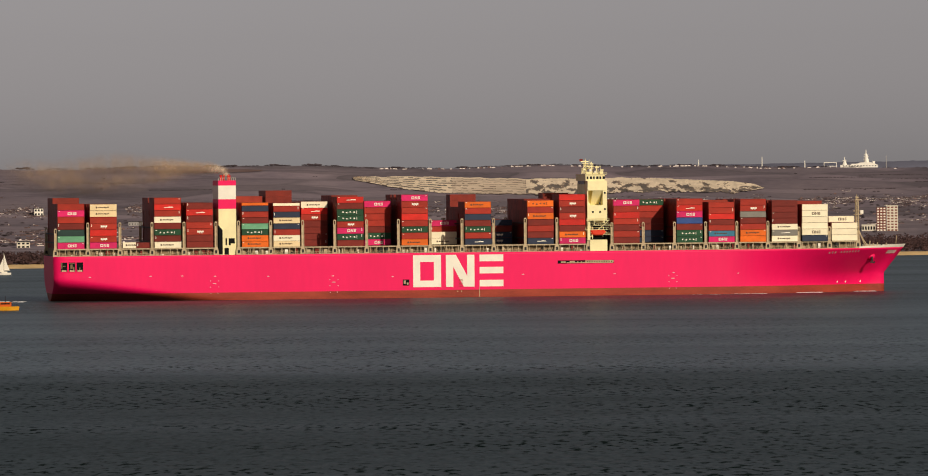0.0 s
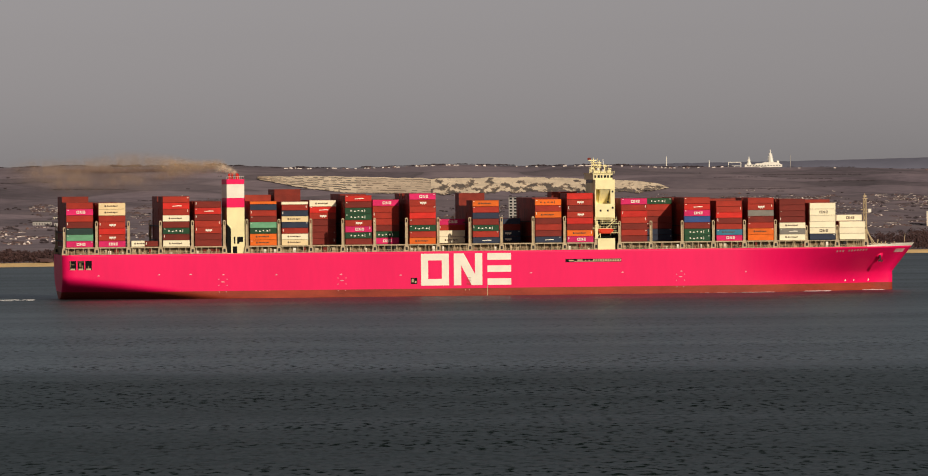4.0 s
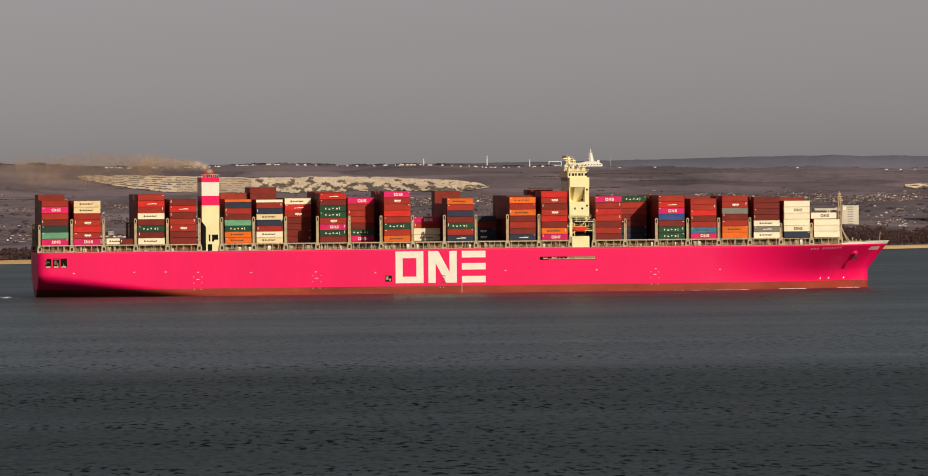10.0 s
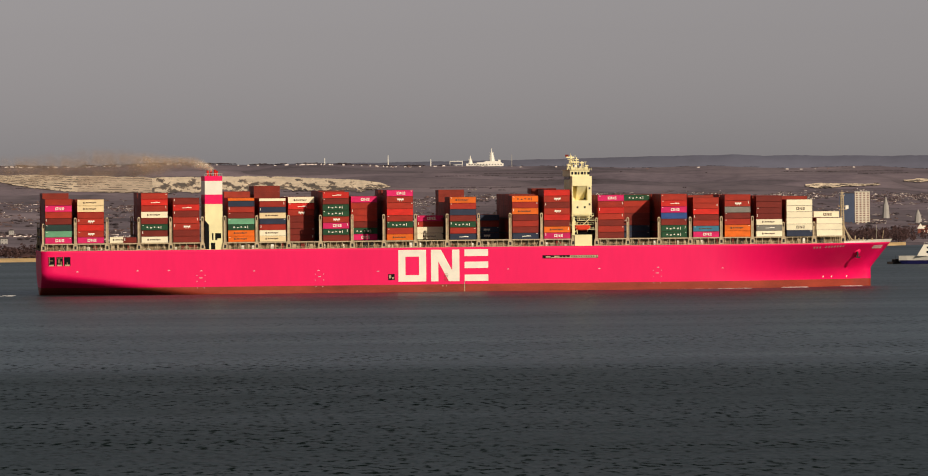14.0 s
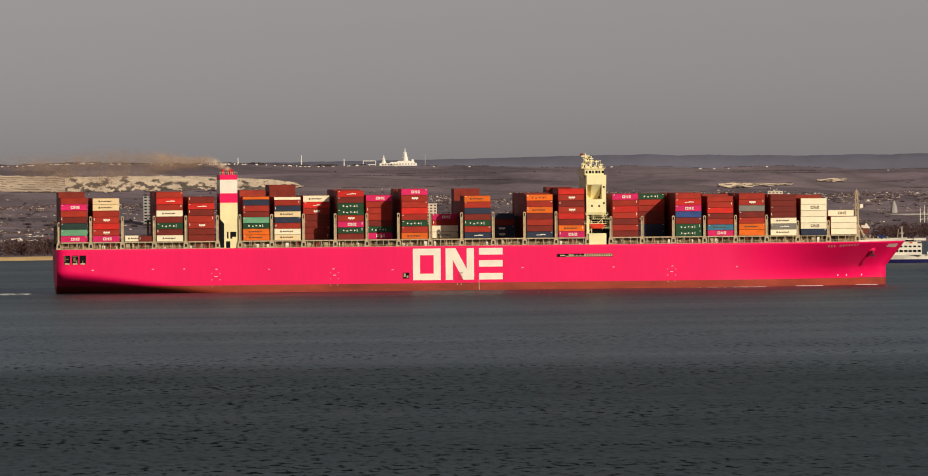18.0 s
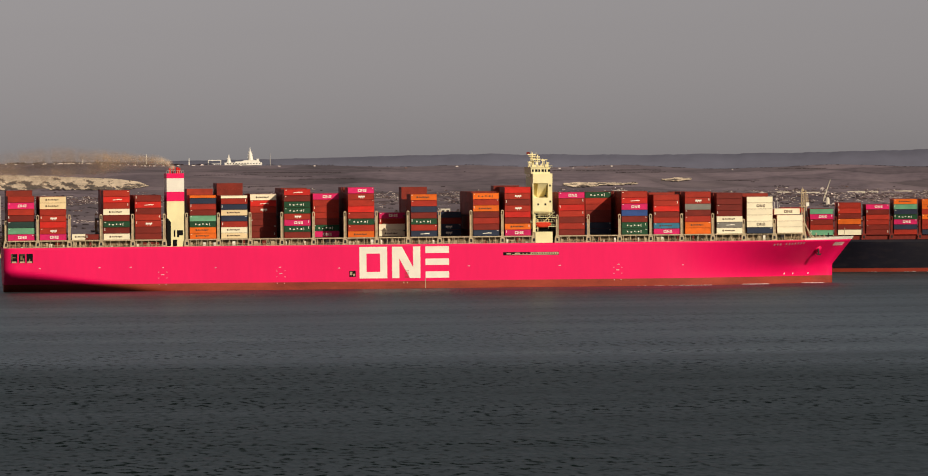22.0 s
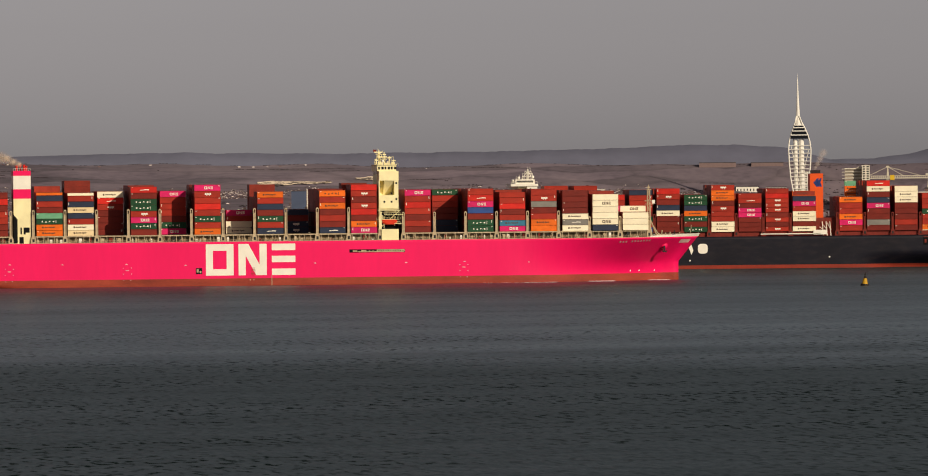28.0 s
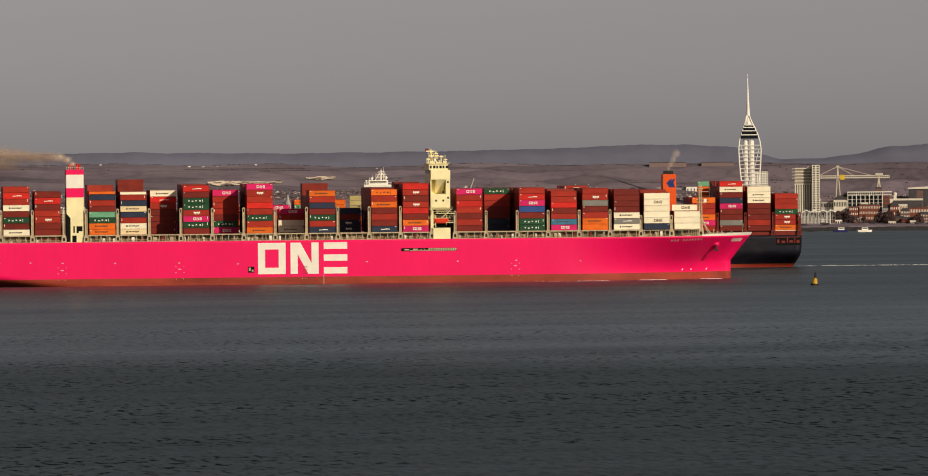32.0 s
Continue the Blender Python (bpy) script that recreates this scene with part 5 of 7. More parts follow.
quarry("quarry", 597, 1292, [(597, 9), (700, 9), (900, 3), (1010, 4), (1100, 3), (1240, -4), (1275, -9), (1292, -15)], [(597, 5), (660, -8), (740, -19), (880, -23), (1100, -20), (1240, -22), (1275, -19), (1292, -16)], 2, "weathered white chalk quarry face with benches on the hillside", 0.42)
quarry("quarry", 2158, 2208, [(2158, -12), (2180, -9.5), (2208, -11)], [(2158, -14), (2185, -16.5), (2208, -13)], 9, "small pale chalk pit on the hillside", 0.0)
quarry("quarry", 1992, 2118, [(1992, -18), (2015, -16), (2060, -17), (2118, -18.6)], [(1992, -21), (2012, -24.5), (2060, -22), (2118, -19.6)], 12, "narrow pale chalk scar on the hillside", 0.0)


def ploughed_field(x0, x1, low, top, label):
    """A strip of bare reddish earth lying on the slope."""
    soil = material("ploughed_earth", (0.185, 0.118, 0.105, 1), 0.95, 0, 0.4, 0.03, (1, 2, 1))
    bm = bmesh.new()
    prev = None
    for x in steps(x0, x1, 40):
        found = slope_finder(x)
        f = (x - x0) / (x1 - x0)
        edge = math.sin(math.pi * f) ** 0.4
        row = []
        for g in (0, 0.35, 0.7, 1.0):
            r = along(found, low + (top - low) * (0.5 + (g - 0.5) * edge) + 0.6 * noise.noise((x * 0.08, g * 3, 4)))
            row.append(bm.verts.new((*place(x, r), ground_z(x, r) + 0.35)))
        if prev:
            for a in range(3):
                bm.faces.new((prev[a], row[a], row[a + 1], prev[a + 1]))
        prev = row
    tagged(new("field", finish("field", bm, soil)), label, "field", kind="structure")


ploughed_field(262, 445, 17.5, 23.5, "strip of reddish ploughed field below the ridge")


TOWN = [(-400, -48), (600, -47), (1100, -45), (1300, -40), (2000, -40), (2600, -43), (2950, -56), (3600, -60)]


def far_woods():
    """Tree belts along the beach and hedges on the slope, as clumps of leafless crowns."""
    rng = random.Random(21)
    bark = material("bare_winter_trees", (0.073, 0.041, 0.039, 1), 0.95, 0, 0.4, 0.3, vary=0.28, island=True)
    bm = bmesh.new()

    def clump(x, r, h):
        px, py = place(x, r)
        z = ground_z(x, r)
        if h < 4:
            for _ in range(2):
                w = h * rng.uniform(0.5, 1.0)
                bm_ball(bm, (px + rng.uniform(-w, w) * 2, py + rng.uniform(-w, w), z + h * rng.uniform(0.3, 0.5)), w * 1.6, w, h * rng.uniform(0.3, 0.5), 5, 3, 0.3, rng)
            return
        bm_rod(bm, (px, py, z), (px + rng.uniform(-0.4, 0.4), py, z + h * 0.7), h * 0.03, h * 0.015, 4)
        wide = h * rng.uniform(0.3, 0.5)
        for _ in range(70):
            a, q, up = rng.uniform(0, 6.283), rng.random() ** 0.5, rng.uniform(0.08, 1.0)
            belly = wide * (1.15 - abs(up - 0.45) * 1.25)
            c = Vector((px + math.cos(a) * q * belly, py + math.sin(a) * q * belly, z + h * up))
            w = rng.uniform(0.5, 1.1)
            tip = Vector((rng.uniform(-1, 1), rng.uniform(-1, 1), rng.uniform(0.1, 1.2))) * w
            side = Vector((rng.uniform(-1, 1), rng.uniform(-0.4, 0.4), rng.uniform(-0.5, 0.5))) * w * 0.8
            vs = [bm.verts.new(p) for p in (c - side, c + side, c + tip, c - tip * 0.6)]
            bm.faces.new((vs[0], vs[1], vs[2]))
            bm.faces.new((vs[0], vs[3], vs[1]))

    x = -400.0
    while x < 2440:
        rs = along(SHORE, x)
        dens = 0.9 if x < 350 or 1500 < x < 2300 else 0.6
        for k in range(4):
            if rng.random() < (0.15 if 2165 < x < 2260 else dens):
                clump(x + rng.uniform(-6, 6), rs + 45 + k * 32 + rng.uniform(-12, 12), rng.uniform(*((4, 7) if x < 700 else (9, 14) if 1700 < x < 1960 else (6, 11))) + 2.5 * noise.noise((x * 0.02, k, 1)))
        x += rng.uniform(2.6, 5.5)
    tagged(new("bare_trees", finish("bare_trees", bm, bark)), "dark leafless tree belts along the shore", "trees", kind="stuff")
    hedge = material("winter_hedges", (0.066, 0.051, 0.055, 1), 0.95, 0, 0.4, 0.3, vary=0.2, island=True)
    bm = bmesh.new()
    for _ in range(260):
        x = rng.uniform(-500, 3500)
        rs = along(SHORE, x)
        s = rng.uniform(0.15, 0.98)
        if noise.noise((x * 0.012, s * 6, 2)) > 0.0:
            clump(x, rs + s * (4850 - rs), rng.uniform(0.6, 1.2))
    for _ in range(2600):
        x = rng.uniform(-400, 3300)
        lv = rng.uniform(-104, -40) if x < 950 or rng.random() < 0.4 else along(TOWN, x) + rng.gauss(-6, 9)
        r = along(slope_finder(x), lv)
        if noise.noise((x * 0.02, lv * 0.1, 7)) > -0.05:
            clump(x, r, rng.uniform(0.5, 1.3) * (1 + max(0.0, (-55 - lv) / 40)))
    for _ in range(320):
        x = rng.uniform(2930, 3600)
        s = rng.uniform(0.7, 0.97)
        if noise.noise((x * 0.02, s * 9, 6)) > -0.1:
            clump(x, along(SHORE, x) + s * (4850 - along(SHORE, x)), rng.uniform(0.3, 0.6))
    # hedgerows that run along the slope
    for _ in range(34):
        x, lv = rng.uniform(-400, 3300), rng.uniform(-32, 6)
        end = x + rng.uniform(50, 210)
        lean = rng.uniform(-0.02, 0.02)
        while x < end:
            lv += lean + rng.uniform(-0.12, 0.12)
            if lv < along(RIDGE, x) - 3:
                clump(x, along(slope_finder(x), lv), rng.uniform(0.3, 0.75))
            x += rng.uniform(1.2, 3.0)
    # tree line on the crest: a low uneven band with taller clumps
    x = -500.0
    while x < 3500:
        tall = noise.noise((x * 0.035, 0, 9)) + 0.4 * noise.noise((x * 0.13, 2, 9))
        if x < 1400:
            if tall > -0.25:
                clump(x, 4845, max(0.5, 0.9 + 1.6 * tall) * rng.uniform(0.7, 1.2) * (1.3 if 350 < x < 540 else 1))
            x += rng.uniform(1.2, 3.2)
        else:
            if tall > 0.0:
                clump(x, 4845, rng.uniform(0.4, 0.8))
            x += rng.uniform(2, 5)
    tagged(new("hedges", finish("hedges", bm, hedge)), "grey-brown winter hedges on the slopes and ridge", "hedges", kind="stuff")


def far_town():
    """Rows of houses with pitched roofs, joined by wall colour."""
    rng = random.Random(31)
    # The brick tone is greyed to imitate haze over the far shore.
    walls = [material("pale_rendered_houses", rgb("dccfc4"), 0.8, 0, 0.2, 0.2, vary=0.4, island=True), material("hazed_brick_houses", rgb("78605a"), 0.85, 0, 0.3, 0.2, vary=0.35, island=True)]
    roof = material("tiled_roofs", rgb("5a4d4e"), 0.85, 0, 0.3, 0.2, vary=0.3, island=True)
    bms = [bmesh.new(), bmesh.new()]
    slopes = [slope_finder(x) for x in range(-310, 3530, 20)]
    homes = []
    while len(homes) < 20000:
        # one short street of houses at a time, along the slope
        x = rng.uniform(-300, 3500)
        if x < 950:
            lv = rng.gauss(-45, 7) if rng.random() < 0.5 else rng.uniform(-104, -50)
        elif rng.random() < 0.76:
            lv = along(TOWN, x) + rng.gauss(0, 5.0) + 4 * noise.noise((x * 0.015, 3, 12))
        else:
            lv = rng.uniform(-88, -48)
        quarter = noise.noise((x * 0.014, lv * 0.09, 12))
        if quarter < (0.0 if x < 950 else -0.12) or x > 2950 and rng.random() < 0.5:
            continue
        pale = rng.random() < (0.05 + 0.5 * max(0.0, quarter) if x < 950 else 0.36 + 0.6 * max(0.0, quarter))
        size = 0.55 + max(0.0, (-62 - lv) / 70)
        for k in range(rng.choice((1, 1, 2, 3, 4, 6, 9))):
            homes.append((x + k * 3.4 * size + rng.uniform(-0.8, 0.8), lv + rng.uniform(-0.35, 0.35), size, pale if rng.random() < 0.8 else not pale))
    for x, lv, size, pale in homes:
        r = along(slopes[min(len(slopes) - 1, int((x + 320) // 20))], lv) + rng.uniform(-4, 4)
        px, py = place(x, r)
        z = ground_z(x, r) - 0.5
        bm = bms[0 if pale else 1]
        w, d, h = rng.uniform(0.5, 1.1) * size, rng.uniform(1.6, 2.6) * size, rng.uniform(0.55, 1.1) * size + 0.25
        if rng.random() < 0.06:
            w, h = w * 3, h * 1.1
        bm_box(bm, px - w, px + w, py - d / 2, py + d / 2, z, z + h)
        if rng.random() < 0.15:
            a = [bm.verts.new(q) for q in ((px - w - 0.1, py - d / 2 - 0.2, z + h), (px + w + 0.1, py - d / 2 - 0.2, z + h), (px, py - d / 2 - 0.2, z + h + w * 0.8), (px - w - 0.1, py + d / 2, z + h), (px + w + 0.1, py + d / 2, z + h), (px, py + d / 2, z + h + w * 0.8))]
            bm.faces.new((a[0], a[1], a[2]))
            for f in ((0, 2, 5, 3), (1, 4, 5, 2), (3, 5, 4)):
                bm.faces.new([a[i] for i in f]).material_index = 1
            continue
        a = [bm.verts.new(q) for q in ((px - w, py - d / 2 - 0.2, z + h), (px + w, py - d / 2 - 0.2, z + h), (px + w, py + d / 2, z + h), (px - w, py + d / 2, z + h), (px - w, py, z + h + d * 0.28), (px + w, py, z + h + d * 0.28))]
        for f in ((0, 1, 5, 4), (2, 3, 4, 5), (0, 4, 3), (1, 2, 5)):
            bm.faces.new([a[i] for i in f]).material_index = 1
    for bm, w, words in zip(bms, walls, ("pale rendered houses scattered over the far shore", "brick houses in rows over the far shore")):
        tagged(new("far_houses", finish("far_houses", bm, [w, roof])), words, "houses", kind="stuff")
    # specks of white buildings along the ridge
    for _ in range(120):
        x = rng.choice((rng.uniform(700, 1000), rng.uniform(640, 1180), rng.uniform(1150, 1390), rng.uniform(600, 2300)))
        px, py = place(x, 4838)
        z = ground_z(x, 4838) - rng.uniform(0.6, 1.2)
        w, h = rng.uniform(0.4, 1.2), rng.uniform(0.4, 1.1)
        bm = boxes((px - w, px + w, py - 3, py + 3, z, z + h))
        bm_prism(bm, [(px - w - 0.3, z + h), (px + w + 0.3, z + h), (px + w - 0.4, z + h + 0.6), (px - w + 0.4, z + h + 0.6)], py - 3.2, py + 3.2)
        ob = new("ridge_house", finish("ridge_house", bm, [walls[rng.choice((0, 0, 0, 0, 1))]]))
        tagged(ob, "small white house on the skyline of the ridge", "house", "houses on the ridge")


far_woods()
far_town()

# ---------------------------------------------------------------- buildings of the far shore
concrete = material("grey_concrete", rgb("a9a49c"), 0.85, 0, 0.25, 0.1)
pale_wall = material("pale_wall", rgb("ded5bf"), 0.8, 0, 0.2, 0.1)
brick_wall = material("red_brick_wall", rgb("7a4538"), 0.85, 0, 0.3, 0.2)
old_brick = material("old_brown_brick", (0.17, 0.105, 0.085, 1), 0.9, 0, 0.3, 0.05)
slate = material("slate_roof", rgb("4a4646"), 0.8, 0, 0.3, 0.2)
cool_wall = material("blue_grey_cladding", rgb("4a5468"), 0.7, 0, 0.2, 0.1)
tower_white = material("white_steel_tower", rgb("ece7d8"), 0.5, 0, 0.1, 0.05)
crane_grey = material("crane_steel", rgb("cdc4ac"), 0.6, 0, 0.2, 0.1)


def standing(reach, level_base):
    """Where something with its foot at that level of sight stands on the ground."""
    r = along(SHORE, reach) + 12
    while r < 4845 and ground_z(reach, r) < height(level_base, r):
        r += 3
    return r


def block(name, x0, x1, top, base, wall, label, category, floors=6, cols=4, roof="flat", depth=14.0, windows=glass_dark, r=None, pane=0.3):
    """A building seen square on: wall, roof and a grid of windows, each with its pane set into a frame."""
    mid = (x0 + x1) / 2
    r = r or standing(mid, base)
    px, py = place(mid, r)
    z0 = min(height(base, r), ground_z(mid, r)) - 0.5
    w = (x1 - x0) * r / FOCAL
    h = height(top, r) - z0
    ob = tagged(new(name), label, category)
    ob.matrix_basis = Matrix.Translation((px, py, z0)) @ Matrix.Rotation(-azimuth(mid), 4, "Z")
    part("wall", boxes((-w / 2, w / 2, 0, depth, 0, h)), wall, ob)
    if roof == "flat":
        part("roof", boxes((-w / 2 - 0.2, w / 2 + 0.2, -0.2, depth + 0.2, h, h + 0.5)), slate if wall is not pale_wall else pale_wall, ob)
    else:
        bm = bmesh.new()
        bm_prism(bm, [(-w / 2 - 0.4, h), (w / 2 + 0.4, h), (w / 2 - h * 0.2, h * 1.2), (-w / 2 + h * 0.2, h * 1.2)], -0.4, depth)
        part("roof", bm, slate, ob)
    fw, fh = w / cols, h / floors
    me = finish("window", boxes((-fw * pane, fw * pane, -0.06, 0.1, fh * 0.3, fh * (0.52 + pane))), windows)
    for i in range(cols):
        for j in range(floors):
            share("window", me, ob, pose(-w / 2 + (i + 0.5) * fw, 0, j * fh))
    return ob


def gabled_hall():
    ob = block("brick_hall", 2180, 2245, -88, -103, brick_wall, "long red brick hall with white gables behind the beach", "building", 2, 9, "pitched", 10, white_paint)
    for dx in (-13, 13):
        bm = bmesh.new()
        bm_prism(bm, [(dx - 3, 4.5), (dx + 3, 4.5), (dx, 8.8)], -1.0, 4)
        part("gable", bm, white_paint, ob, "white painted gable")
        part("bay", boxes((dx - 2.4, dx + 2.4, -0.9, 4, 0, 4.6)), brick_wall, ob)


def spinnaker():
    r = 4655.0
    px, py = place(2908, r)
    ob = tagged(new("observation_tower"), "tall white sail-shaped observation tower with viewing decks beside the harbour", "tower")
    ob.matrix_basis = Matrix.Translation((px, py, 3.0)) @ Matrix.Rotation(-azimuth(2908), 4, "Z")
    # half widths of the sail bows against height above the foot
    left = [(18, -2.4), (30, -6.2), (41, -8.1), (54, -9.3), (66, -9.9), (73, -9.3), (79, -7.7), (85, -5.6), (90, -3.9), (95.5, -2.7)]
    right = [(18, 3.0), (30, 6.2), (41, 7.9), (54, 9.1), (66, 9.5), (73, 8.6), (79, 6.8), (85, 4.2), (90, 1.6), (95.5, -0.5)]
    for name, pts in (("sail_bow", left), ("sail_bow", right)):
        bm = bmesh.new()
        bm_tube(bm, [(x, 0, z) for z, x in pts], 0.62)
        part(name, bm, tower_white, ob, smooth=True)
    part("spire", rods(((-1.2, 2, 87), (-1.5, 2, 95.5), 3.0, 1.75, 10), ((-1.5, 2, 95.5), (-1.6, 2, 112), 1.75, 0.95, 10), ((-1.6, 2, 112), (-1.7, 2, 127.5), 0.95, 0.4, 8), ((-1.7, 2, 127.5), (-1.7, 2, 132), 0.2, 0.12, 6)), tower_white, ob, "white tapering spire")
    part("shaft", rods(((-3.0, 3, 0), (-4.0, 3, 75), 1.9, 1.9, 10)), tower_white, ob)
    part("shaft", rods(((2.4, 3, 0), (1.2, 3, 75), 2.3, 2.3, 10)), tower_white, ob)
    def at(pts, z):
        return along([(a, b) for a, b in pts], z)
    z = 22.0
    while z < 72:
        a, b = at(left, z), at(right, z)
        part("rib", rods(((a, 0, z), (b, 0, z), 0.32, 0.32, 6)), tower_white, ob)
        z += 3.4
    for z, h in ((75.4, 2.9), (79.2, 2.6), (82.7, 2.0), (85.6, 1.3)):
        a, b = at(left, z + 1) + 0.5, at(right, z + 1) - 0.5
        deck = part("viewing_deck", boxes((a, b, -1.0, 6, z, z + h)), glass_dark, ob, "dark glazed viewing deck")
        part("deck_edge", boxes((a, b, -1.3, 6.2, z + h, z + h + 0.8)), tower_white, deck)
    for x0, x1 in ((-8.0, 2.5), (8.6, -2.5)):
        part("cross_stay", rods(((x0, 1, 70), (x1, 1, 22), 0.25, 0.25, 6)), tower_white, ob)
    for x0, x1 in ((-6, -2), (7, 3)):
        part("foot", rods(((x0, 3, -0.5), (x1, 1, 19), 1.4, 1.0)), tower_white, ob)


def gantry_crane():
    r = 4720.0
    px, py = place(3081.6, r)
    z0 = ground_z(3081.6, r)
    ob = tagged(new("gantry_crane"), "pale steel shipyard gantry crane behind the harbour buildings", "crane")
    ob.matrix_basis = Matrix.Translation((px, py, z0)) @ Matrix.Rotation(-azimuth(3081.6), 4, "Z")
    s = 0.524 / 2.02

    def xz(cx, cy):
        return (cx - 690) * s, height(279.6 - (110 + cy / 2.02), r) - z0
    bx0, bz = xz(568, 380)
    bx1 = xz(812, 378)[0]
    bm = boxes((bx0, bx1, -0.9, 0.9, bz - 1.3, bz - 0.5), (bx0, bx1, -0.9, 0.9, bz + 0.7, bz + 1.3))
    for x in steps(bx0, bx1, 36):
        bm_box(bm, x - 0.22, x + 0.22, -0.85, 0.85, bz - 0.5, bz + 0.7)
    part("girder", bm, crane_grey, ob, "truss girder")
    part("trolley", boxes((xz(645, 0)[0], xz(660, 0)[0], -1.3, 1.3, bz - 2.6, bz + 1.8)), material("yellow_paint", rgb("d8b02c"), 0.6, 0, 0.2, 0.2), ob, "yellow trolley")
    ax, az = xz(637, 345)
    for fx in (627, 650):
        part("leg", rods(((xz(fx, 0)[0], 0, 0), (ax, 0, az), 0.55, 0.4, 6)), crane_grey, ob)
    for fx in (760, 792):
        part("leg", rods(((xz(fx, 0)[0], 0, 0), (xz(776, 0)[0], 0, bz), 0.6, 0.5, 6)), crane_grey, ob)
    for ex in (572, 690, 750):
        part("stay", rods(((ax, 0, az), (xz(ex, 0)[0], 0, bz + 1.2), 0.22, 0.22, 5)), crane_grey, ob)
    part("peak", boxes((ax - 1.3, ax + 1.3, -0.6, 0.6, az, az + 0.9)), crane_grey, ob)
    part("cab", boxes((xz(765, 0)[0], xz(790, 0)[0], -1.4, 1.4, bz + 1.2, bz + 3.0)), crane_grey, ob)


def hilltop_station():
    r = 4847.0
    px, py = place(1440, r)
    ob = tagged(new("hilltop_station"), "white ship-like test station with two masts on the ridge", "building")
    z0 = ground_z(1440, r) - 0.5
    ob.matrix_basis = Matrix.Translation((px, py, z0)) @ Matrix.Rotation(-azimuth(1440), 4, "Z")
    m = r / FOCAL
    zb = max(0.5, height(19.5, r) - z0)
    part("podium", boxes((-20 * m, 43 * m, 0, 10, zb - 1.2, zb + 1.3)), tower_white, ob)
    bm = bmesh.new()
    bm_prism(bm, [(-2 * m, zb + 1.3), (41 * m, zb + 1.3), (38 * m, zb + 2.6), (30 * m, zb + 3.6), (14 * m, zb + 3.4), (8 * m, zb + 2.4), (-2 * m, zb + 2.2)], 0.5, 9)
    part("superstructure", bm, tower_white, ob)
    bm = rods(((-13 * m, 4, zb + 1.2), (-13 * m, 4, zb + 5.0), 2.3, 1.1, 8), ((-13 * m, 4, zb + 5.0), (-13 * m, 4, zb + 8.4), 0.8, 0.35, 6))
    bm_box(bm, -13 * m - 1.6, -13 * m + 1.6, 3, 5, zb + 5.0, zb + 5.5)
    part("radar_mast", bm, tower_white, ob)
    bm = rods(((24 * m, 4, zb + 3.2), (23 * m, 4, zb + 11.0), 2.5, 1.3, 8), ((23 * m, 4, zb + 11.0), (23 * m, 4, zb + 15.0), 0.7, 0.25, 6))
    for z, w in ((6.0, 2.6), (8.4, 2.1), (10.6, 1.8)):
        bm_box(bm, 23.4 * m - w, 23.4 * m + w, 3, 5, zb + z, zb + z + 0.45)
    part("radar_mast", bm, tower_white, ob)
    part("funnel", boxes((34 * m, 38 * m, 2, 6, zb + 2.4, zb + 4.6)), tower_white, ob)
    for x in steps(-16 * m, 38 * m, 11):
        part("window", boxes((x, x + 1.1, -0.06, 0.1, zb + 0.1, zb + 0.8)), glass_dark, ob)
    fr = [(-48 * m, -26 * m, zb, zb + 0.5), (-48 * m, -26 * m, zb + 3.2, zb + 3.8), (-48 * m, -47 * m, zb, zb + 3.4), (-27 * m, -26 * m, zb, zb + 3.4), (-37.5 * m, -36.5 * m, -1, zb)]
    bm = bmesh.new()
    for a, b, c, d in fr:
        bm_box(bm, a, b, 0, 0.8, c, d)
    bm_box(bm, -47.5 * m, -46.7 * m, 0, 0.8, -1.5, zb)
    bm_box(bm, -27.2 * m, -26.4 * m, 0, 0.8, -1.5, zb)
    part("open_frame", bm, tower_white, ob)
    part("side_mast", rods(((57 * m, 4, -1), (57 * m, 4, zb + 9.5), 0.35, 0.2, 6)), concrete, ob)
    for reach, top in ((1181, 33), (1288, 37), (1360, 30)):
        x, y = place(reach, r)
        z = ground_z(reach, r) - 0.5
        tagged(new("radio_mast", finish("radio_mast", rods(((x, y, z), (x, y, height(top, r)), 0.55, 0.3, 6)), tower_white)), "thin white radio mast on the ridge", "mast", "masts on the ridge")


